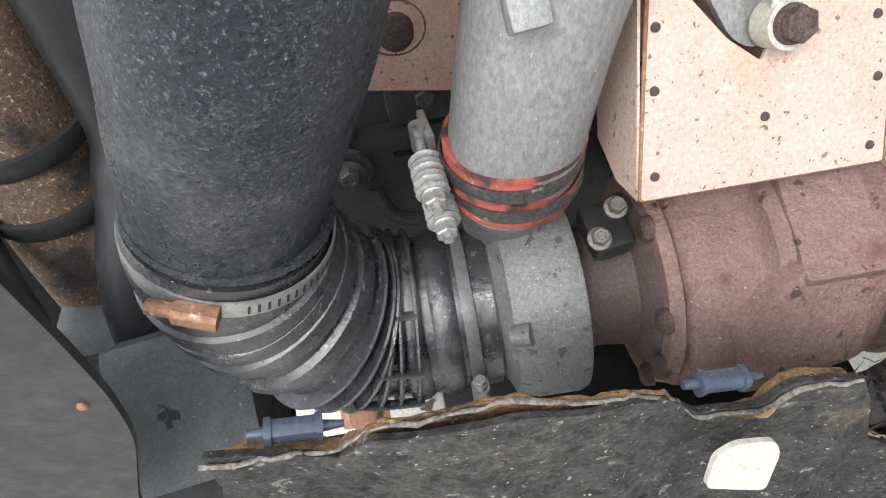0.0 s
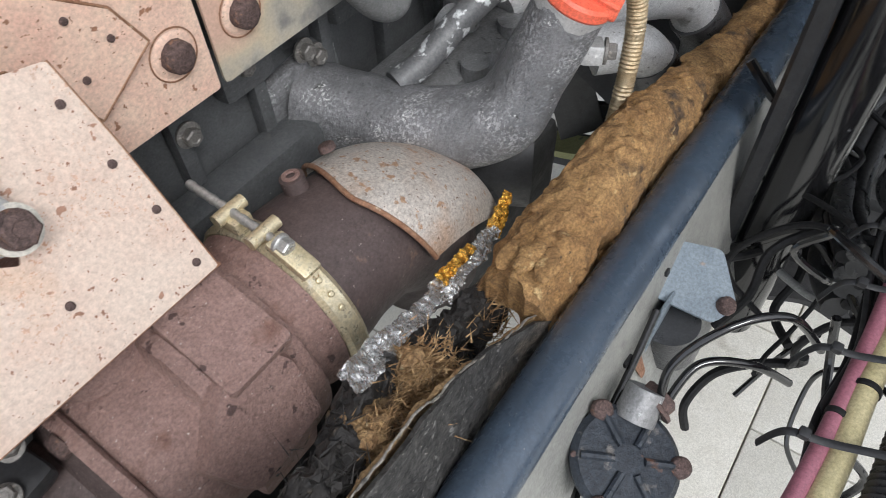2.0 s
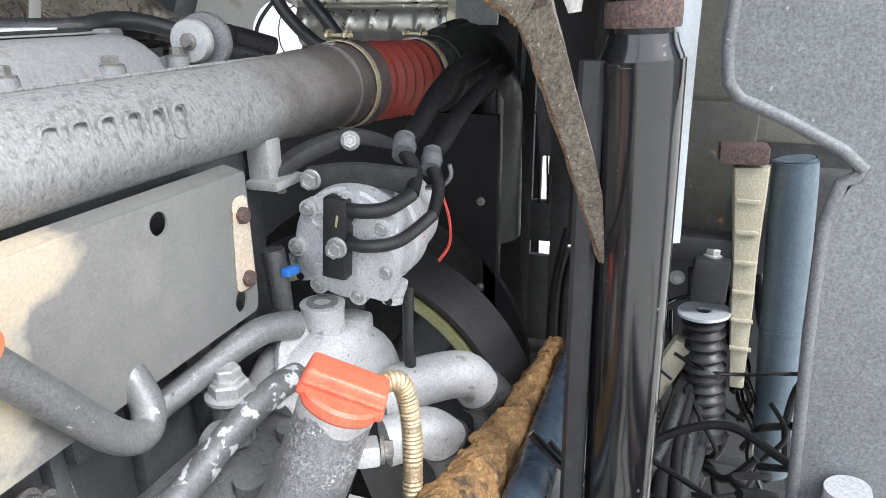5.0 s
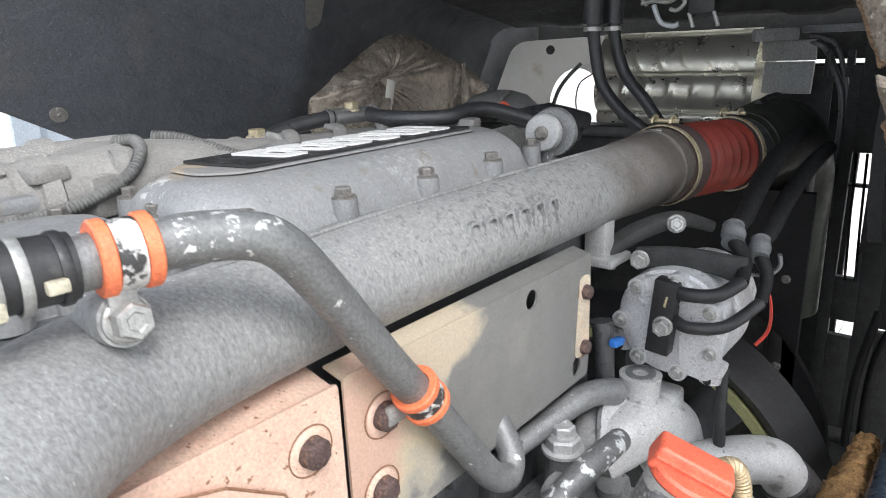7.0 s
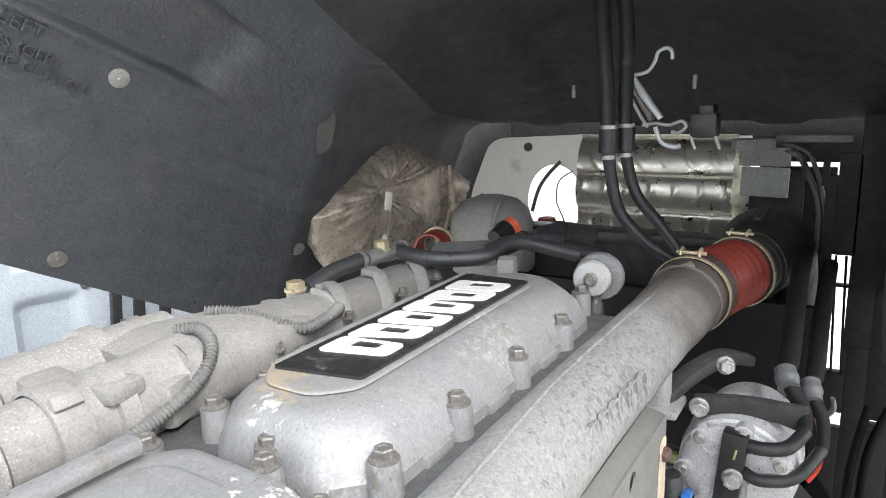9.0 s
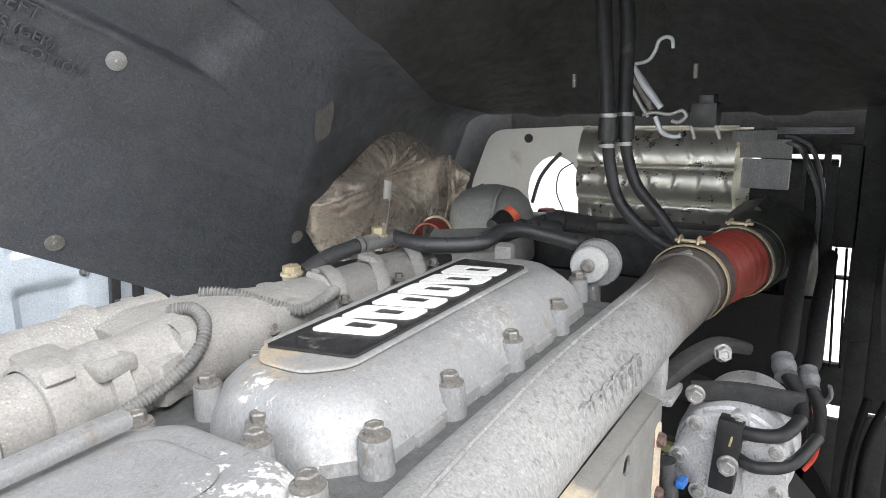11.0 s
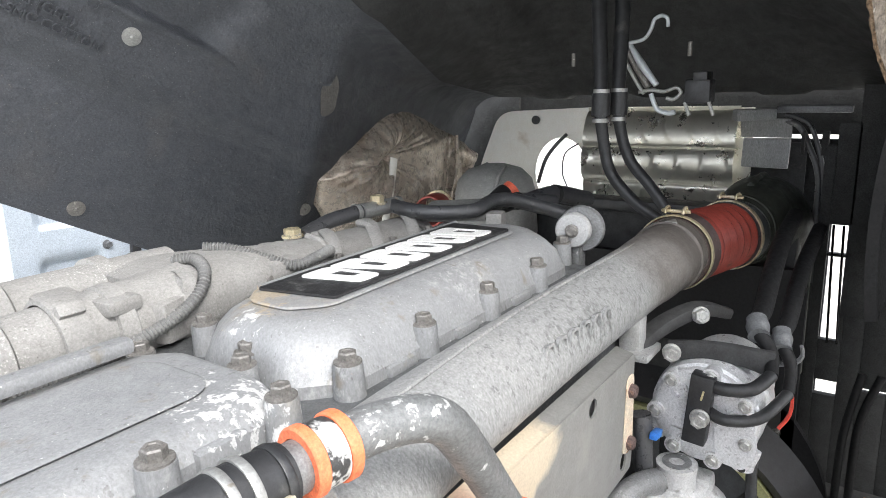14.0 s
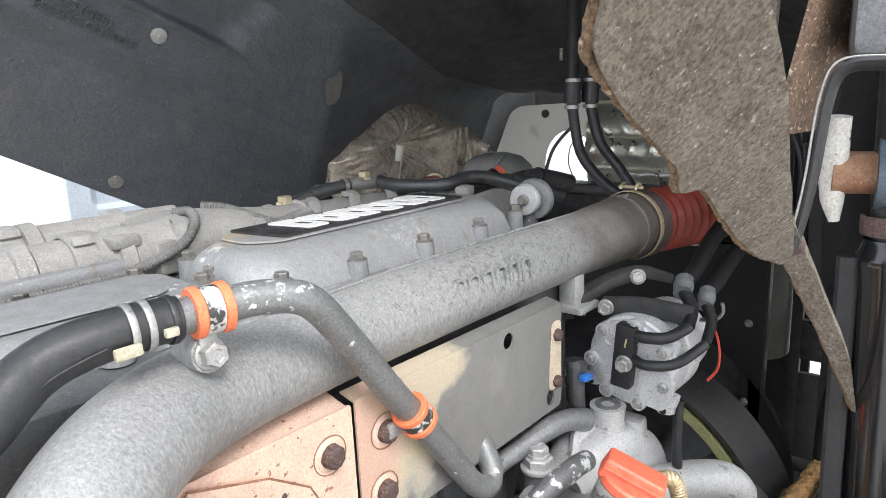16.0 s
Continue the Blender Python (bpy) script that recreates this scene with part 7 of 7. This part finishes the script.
    part("lug", tube([(.905, .052, 1.70), (.912, .056, 1.645), (.918, .056, 1.61), (.920, .052, 1.580)], [(.012, .011), (.015, .012), (.013, .010), (.006, .006)], 18, 5, ref=(0, 1, 0)), M_WPIPE, e)
    part("pin", tube([(.920, .060, 1.636), (.938, .005, 1.636)], .024, 28, 3), M_RBAND, e)
    part("eye", tube([(.934, .018, 1.636), (.945, -.030, 1.636)], .041, 32, 4), M_TANK, e)


build_flap()


# ---- far end: bulkhead, foil quilt, aluminium shield, hoses ----
def build_far():
    w = thing("bulkhead_plate", "dirty white sheet with an oval opening", "bulkhead", (2.1, 1.1, 1.3))
    m = face_pose((2.10, 1.0, 0), (-.2, 1, 0), (0, 0, 1)) @ Matrix.Translation((-1.0, 0, 0))
    part("plate", sheet(m, rounded([(.93, 1.36), (1.375, 1.36), (1.372, 1.50), (1.295, 1.69), (.93, 1.70)], .05, 5), .004, [[(1.085 + .088 * math.cos(a), 1.49 + .115 * math.sin(a)) for a in [2 * math.pi * k / 28 for k in range(28)]]]), M_WHITE, w)
    part("small_hole", lathe([(0, 0), (0, .014), (.002, .014), (.002, 0)], (2.062, 1.165, 1.662), (-1, -.2, 0), 20), M_BLACK, w)
    a = thing("aluminium_shield", "pressed aluminium heat shield with rows of ribs", "heat shield", (2.05, .75, 1.4))

    def ribs(u, v):
        y = .985 - .44 * u
        z = 1.39 + .31 * v
        row = abs(math.sin((v * 3.0 + .1) * math.pi))
        wave = math.sin((u * 6.5 + .35 * math.sin(v * 9)) * math.pi)
        dx = .016 * row ** .5 + .005 * (1 - abs(wave)) ** 3 * row
        return Vector((2.075 - dx - .05 * math.sin(math.pi * v), y, z))
    part("pressing", shell(ribs, 80, 60, (.004, 0, 0)), M_SILV, a)
    part("end_fold", block((2.045, .475, 1.642), (.008, .128, .052), .004, (0, -14, -6)), M_PIPE, a)
    part("lower_fold", block((2.035, .470, 1.577), (.010, .120, .078), .005, (0, 7, -8)), M_PIPE, a)
    # Two fillers added so that no daylight shows between pressing and fold.
    part("closing_plate", block((2.105, .475, 1.47), (.006, .19, .26), .002), M_DULL, a)
    part("joint_strip", block((2.085, .542, 1.545), (.006, .06, .30), .002), M_SILV, a)
    part("bracket", block((1.985, .495, 1.680), (.04, .10, .030), .006, (0, 0, 30)), M_PIPE, a)
    q = thing("foil_quilt", "oil-stained silver foil insulation quilt, creased", "insulation", (1.45, 1.25, 1.5))

    def quilt(rim, pole, bulge, pleats, seed):
        def fn(u, v):
            f = u * (len(rim) - 1)
            k = min(int(f), len(rim) - 2)
            e = Vector(rim[k]).lerp(Vector(rim[k + 1]), f - k)
            p = Vector(pole).lerp(e, v)
            y = 1.300 - bulge * math.sin(math.pi * min(1, v * .9 + .08)) ** .7 + pleats * (1.1 * noise.noise(Vector((f * 2.3, seed, v * 1.2))) + .2 * math.cos(f * 11)) * v * (1 - v) * 3
            c = Vector((p.x, y, p.y))
            return c + noise.noise_vector(c * 9 + Vector((seed, 0, 0))) * .010 + noise.noise_vector(c * 26) * .003 + noise.noise_vector(c * 75) * .0012
        return shell(fn, 110, 60, (0, .02, 0))

    pole = (1.412, 1.612)
    part("quilt_body", quilt([(1.474, 1.722), (1.44, 1.72), (1.399, 1.713), (1.314, 1.670), (1.237, 1.627), (1.188, 1.576), (1.196, 1.516), (1.247, 1.440), (1.36, 1.42)], pole, .075, .005, 0), M_FOIL, q)
    part("quilt_side", quilt([(1.375, 1.42), (1.48, 1.41), (1.60, 1.40), (1.70, 1.42), (1.735, 1.50), (1.748, 1.638), (1.66, 1.678), (1.605, 1.701), (1.51, 1.726), (1.470, 1.722)], pole, .040, .004, 4), M_FOIL, q)
    part("end_panel", quilt([(1.735, 1.40), (1.83, 1.42), (1.88, 1.53), (1.914, 1.565), (1.82, 1.61), (1.745, 1.640), (1.735, 1.53), (1.735, 1.40)], (1.80, 1.53), .02, .003, 8), M_FOIL, q)
    part("white_strip", tube([(1.362, 1.236, 1.44), (1.385, 1.230, 1.52), (1.412, 1.234, 1.606)], [(.004, .013), (.004, .013), (.003, .014)], 10, 8, power=5, ref=(0, 1, 0)), M_WHITE, q, "pale bare strip")
    part("seam", tube([(1.700, 1.268, 1.42), (1.735, 1.262, 1.52), (1.752, 1.268, 1.636)], .005, 8, 8), M_FOIL, q)
    for pts, g in (([(1.52, .74, 2.10), (1.47, .712, 1.94), (1.43, .69, 1.82), (1.40, .676, 1.73), (1.40, .670, 1.67), (1.40, .655, 1.605), (1.40, .625, 1.563), (1.40, .575, 1.522), (1.41, .50, 1.48)], 0), ([(1.56, .71, 2.10), (1.52, .68, 1.94), (1.48, .668, 1.82), (1.45, .658, 1.73), (1.45, .649, 1.67), (1.45, .628, 1.615), (1.45, .585, 1.565), (1.45, .540, 1.508), (1.46, .49, 1.46)], 1)):
        h = thing("heater_hose", "black heater hose hanging from the cab underside", "hose", pts[-1], "heater hoses")
        part("hose_body", tube(pts, [.016, .016, .015, .013] + [.0118] * (len(pts) - 4), 18, 8), M_BLACK, h)
        c = Vector(pts[3])
        part("coupling", tube([c + Vector((.004, 0, .025)), c + Vector((0, 0, -.02))], [.019, .019], 18, 2), M_BLACK, h)
        for dz in (.03, -.028):
            part("clip", ring_band((c + Vector((.004 if dz > 0 else 0, 0, dz)), (0, 0, 1)), .0155, .008, .001, 20), M_BAND, h)
    k = thing("cab_latch", "steel cab latch rods and hook hanging from the cab floor", "latch", (1.6, .6, 1.8))
    part("hook", tube([(1.60, .720, 1.858), (1.60, .690, 1.860), (1.60, .660, 1.866), (1.60, .645, 1.885), (1.60, .638, 1.905), (1.60, .622, 1.912), (1.60, .610, 1.905), (1.60, .608, 1.888)], .0042, 10, 8), M_STRIP, k)
    part("rod", tube([(1.60, .690, 1.855), (1.60, .665, 1.815), (1.60, .628, 1.766)], [.005, .009, .007], 12, 4), M_STRIP, k)
    part("rod", tube([(1.60, .716, 1.848), (1.60, .672, 1.772), (1.60, .655, 1.748)], .0045, 12, 4), M_BAND, k)
    part("rod", tube([(1.61, .705, 1.852), (1.61, .650, 1.762)], .008, 12, 4), M_BOLT, k)
    part("loop", tube([(1.60, .668, 1.752), (1.60, .640, 1.756), (1.60, .610, 1.752), (1.60, .585, 1.760), (1.60, .575, 1.748), (1.60, .590, 1.735), (1.60, .605, 1.738)], .0042, 10, 8), M_ZINC, k)
    part("loop", tube([(1.60, .640, 1.748), (1.60, .625, 1.715), (1.60, .600, 1.705), (1.60, .585, 1.708)], .0055, 10, 8), M_STRIP, k)
    part("latch_block", block((1.62, .540, 1.750), (.05, .055, .052), .008), M_BLACK, k)
    part("latch_block", block((1.62, .535, 1.782), (.05, .030, .020), .004), M_BLACK, k)
    for y in (.515, .565):
        part("leg", tube([(1.60, y, 1.728), (1.60, y - .010, 1.700)], .004, 8, 2), M_ZINC, k)
    for x, y, z in ((1.62, .835, 1.815), (1.62, .565, 1.825)):
        part("stud", tube([(x, y, z + .03), (x, y, z)], .005, 10, 2), M_BOLT, k)
    e = thing("lifting_roller", "grey roller bracket on the end of the valve cover", "bracket", (1.09, .6, 1.5))
    part("roller", lathe([(0, 0), (0, .027), (.004, .0295), (.014, .0295), (.018, .027), (.018, 0)], (1.075, .589, 1.544), (1, .15, 0), 36), M_ALU, e)
    part("roller_cheek", lathe([(0, 0), (0, .037), (.004, .039), (.010, .039), (.010, 0)], (1.098, .584, 1.543), (1, .15, 0), 36), M_ALUD, e)
    part("bolt", hexbolt(.008, .010, 1.4), M_BOLT, e, at=basis((1.074, .589, 1.544), (-1, -.15, 0)))
    part("post", block((1.10, .60, 1.49), (.03, .04, .09), .006), M_ALUD, e)
    # dark hoses and a rocker cap behind the covers
    b = thing("crankcase_breather", "dusty grey round breather cap with black hoses", "breather", (1.3, .95, 1.5))
    part("dome", lathe([(-.12, .118), (0, .112), (.03, .104), (.055, .080), (.068, .045), (.072, 0)], (1.68, 1.095, 1.492), (-.1, -.05, 1), 40), M_DUSTG, b)
    for k in (-1, 0, 1):
        part("dome_rib", tube([(1.60 + .02 * k, 1.09 + .05 * k, 1.50), (1.63 + .02 * k, 1.09 + .05 * k, 1.545), (1.68 + .02 * k, 1.09 + .04 * k, 1.562)], .006, 8, 5), M_DUSTG, b)
    part("red_plug", tube([(1.44, .925, 1.525), (1.46, .915, 1.54)], .022, 18, 2), M_CAP, b)
    part("dark_cap", tube([(1.40, .935, 1.515), (1.44, .925, 1.527)], [.020, .026], 18, 3), M_BLACK, b)
    part("red_coupling", ring_band(((1.33, 1.055, 1.500), (1, .25, 0)), .032, .055, .004, 32), M_BELL, b)
    part("coupling_clip", ring_band(((1.365, 1.064, 1.502), (1, .25, 0)), .034, .008, .004, 32), M_YEL, b)
    part("tray", block((1.135, .855, 1.548), (.13, .13, .018), .008, (-2, -2, 24)), M_DUSTG, b)
    part("bracket_block", block((1.095, .745, 1.538), (.035, .030, .045), .006, (0, 0, 15)), M_MANI, b)
    part("red_hose_end", lathe([(-.03, .026), (0, .030), (.015, .024), (.02, 0)], (1.90, 1.03, 1.455), (0, 0, 1), 24), M_BELL, b)
    for pts, r in (([(1.16, .83, 1.545), (1.24, .80, 1.552), (1.31, .76, 1.530), (1.40, .70, 1.50)], .014), ([(1.22, .84, 1.530), (1.31, .82, 1.540), (1.40, .78, 1.525)], .017), ([(1.36, .82, 1.530), (1.45, .80, 1.535), (1.54, .76, 1.51)], .020)):
        part("hose", tube(pts, r, 24, 6), M_RUBBER, b)
        part("clip", ring_band((pts[1], Vector(pts[2]) - Vector(pts[0])), r, .010, .0015, 28), M_DULL, b)
    w2 = thing("hanging_cable", "thin black cable hanging past the oval opening", "cable", (2.0, 1.05, 1.6))
    part("cable", tube([(2.04, 1.045, 1.62), (2.02, 1.075, 1.585), (2.0, 1.10, 1.54), (1.98, 1.115, 1.47)], .006, 10, 6), M_RUBBER, w2)
    part("thin_wire", tube([(2.05, 1.01, 1.59), (2.04, 1.05, 1.56), (2.03, 1.055, 1.50), (2.02, 1.03, 1.45), (2.0, 1.0, 1.40)], .0022, 8, 6), M_RUBBER, w2)
    for k in range(2):
        p = thing("front_cable", "black cable run along the front wall of the engine bay", "cable", (2.02, .40, 1.6), "front cables")
        part("cable", tube([(2.04, .43, 1.676 - .014 * k), (2.03, .395, 1.668 - .02 * k), (2.02, .36 + .008 * k, 1.635 - .035 * k), (2.0, .325 + .01 * k, 1.50), (1.99, .33 + .012 * k, 1.25)], .006 + .002 * (k % 2), 10, 6), M_RUBBER, p)
    o = thing("pale_cab_panel", "pale blue-grey pressed outer panel beyond the engine bay", "body panel", (.9, 2.0, 1.3))

    def pale(u, v):
        x = .80 + 1.05 * u
        z = -.01 + 1.7 * v
        fx = max(0, min(1, (x - .86) / .02)) * max(0, min(1, (1.02 - x) / .02))
        fz = max(0, min(1, (abs(((z * 3.2) % 1) - .5) - .12) / .05))
        return Vector((x + .03 * (z - 1.2), 2.05 + .022 * fx * fz - .25 * (u + .05), z))
    part("pressing", shell(pale, 90, 110, (0, .02, 0)), M_PALE, o)
    for z in (1.22, 1.38, 1.52):
        part("panel_bolt", BOLT_M, M_FEND, o, at=basis((1.035, 1.985, z), (0, -1, 0)))
    for x in (1.075, 1.135, 1.205):
        part("louvre", block((x, 1.955 - .23 * (x - 1.0), 1.25), (.026, .03, .34), .006, (0, 6, -13)), M_BLACK, o)


build_far()


def build_front():
    """The front of the engine bay, closed by added dark panels; daylight shows through its gaps."""
    f = thing("front_closing_panels", "black panels and frame added to close the front of the engine bay", "front wall", (2.1, 0, .3))
    # Added panels in the shade-dark mat shut out the bright sky beyond.
    for k, (y0, y1, z0, z1) in enumerate(((.31, .50, .30, 1.606), (.50, .93, .30, 1.39), (.93, 1.9, .30, 1.36), (.20, .93, 1.615, 1.76), (1.30, 2.2, 1.36, 1.9), (-.3, 2.2, 1.665, 2.1))):
        part("wall_panel", block((2.16 + .012 * k, (y0 + y1) / 2, (z0 + z1) / 2), (.02, y1 - y0, z1 - z0), .004), M_CABSHADE, f)
    # the nearer frame, with its slits between posts and crossbars
    for y0, y1, z0, z1 in ((-.70, .138, .30, 1.75), (.138, .200, .30, .980), (.138, .200, .990, 1.75), (.200, .247, .30, 1.175), (.200, .258, 1.175, 1.75), (.247, .258, 1.10, 1.18), (.247, .300, .30, .952), (.247, .300, .993, 1.105), (.250, .300, 1.328, 1.336), (.250, .300, 1.41, 1.66), (.300, .325, .30, 1.606), (.32, .335, 1.58, 1.64), (.372, .380, 1.58, 1.64)):
        part("frame_bar", block((1.985, (y0 + y1) / 2, (z0 + z1) / 2), (.020, y1 - y0, z1 - z0), .002), M_CABSHADE, f)
    part("top_rail", block((2.05, .365, 1.690), (.03, .17, .018), .004), M_FEND, f)
    for y in (.262, .284):
        part("frame_rod", tube([(1.97, y + .006, 1.41), (1.965, y, 1.25), (1.97, y - .006, 1.10)], .003, 8, 4), M_GLOSS, f)
    part("beam", block((1.95, .10, .62), (.10, 1.3, .16), .02), M_DULL, f)
    for k in range(2):
        part("pipe", tube([(1.9, .22 - k * .03, .7), (1.88, .215 - k * .03, .90 + .03 * k), (1.9, .19 - k * .04, 1.06)], .010, 10, 5), M_CABLE, f)


build_front()


# ---- low left corner: pipes and brackets beside the intake ----
def build_left():
    t = thing("rusty_canister", "rust-brown canister held by black straps", "canister", (-.30, .55, .9))
    part("shell", tube([(-.315, .60, 1.42), (-.320, .58, 1.30), (-.325, .56, 1.16), (-.32, .54, 1.0), (-.31, .52, .85)], [.066, .068, .070, .074, .075], 36, 5), M_BROWN, t)
    for z, y in ((1.185, .565), (1.115, .555)):
        part("strap", ring_band(((-.323, y, z), (0, -.1, 1)), .0735, .022, .006, 40), M_BLACK, t)
    s = thing("black_shroud", "black plastic shroud beside the intake tube", "shroud", (-.2, .52, .9))
    part("shroud_body", tube([(-.225, .60, 1.44), (-.222, .58, 1.30), (-.215, .56, 1.17), (-.225, .53, 1.10), (-.245, .47, 1.0), (-.25, .42, .88)], [.040, .042, .046, .052, .06, .06], 28, 5, power=3), M_BLACK, s)
    part("side_hose", tube([(-.40, .52, 1.16), (-.37, .45, 1.10), (-.34, .38, 1.02), (-.33, .30, .95)], .022, 20, 6), M_RUBBER, s)
    c = thing("lower_bracket", "grey painted casting below the intake elbow", "bracket", (-.2, .33, .8))
    part("casting", block((-.215, .335, .985), (.115, .15, .06), .014, (42, 0, 8)), M_CASTG, c)
    part("casting_side", block((-.155, .34, .93), (.03, .10, .16), .008, (30, 0, 5)), M_CASTG, c)
    part("lower_housing", block((-.12, .50, .86), (.50, .20, .28), .03), M_CASTG, c)
    part("floor_beam", block((.05, .28, .80), (.90, .30, .10), .02), M_DULL, c)
    # Dark sheet added to hide bright ground beyond; not part of the casting.
    part("ground_screen", block((-.56, .60, .62), (.02, 1.0, .8), .01), M_CABLE, c)
    g = thing("black_guard", "black plastic guard with scuffed corner", "guard", (-.16, .2, 1.1))
    m = face_pose((0, .200, 0), (1, 0, 0), (0, 0, 1))
    part("guard_sheet", sheet(m, rounded([(-.131, 1.39), (-.133, 1.293), (-.136, 1.245), (-.145, 1.197), (-.188, 1.097), (-.20, 1.0), (-.5, 1.0), (-.5, 1.39)], .02, 4), .006), M_BLACK, g)
    part("screw", RUST_S, M_RBAND, g, at=m @ pose(-.152, 1.245, .006))
    w = thing("white_flange", "white painted flange with a rusty bolt under the elbow", "flange", (-.03, .28, .9))
    part("flange_plate", block((-.030, .285, 1.005), (.135, .035, .014), .005, (38, 0, 0)), M_WPIPE, w)
    part("bolt", RUST_L, M_RBAND, w, at=basis((-.035, .276, 1.012), (0, -.55, .8)))
    part("bolt_pad", block((-.035, .284, 1.008), (.045, .03, .014), .005, (38, 0, 0)), M_RBAND, w)


build_left()
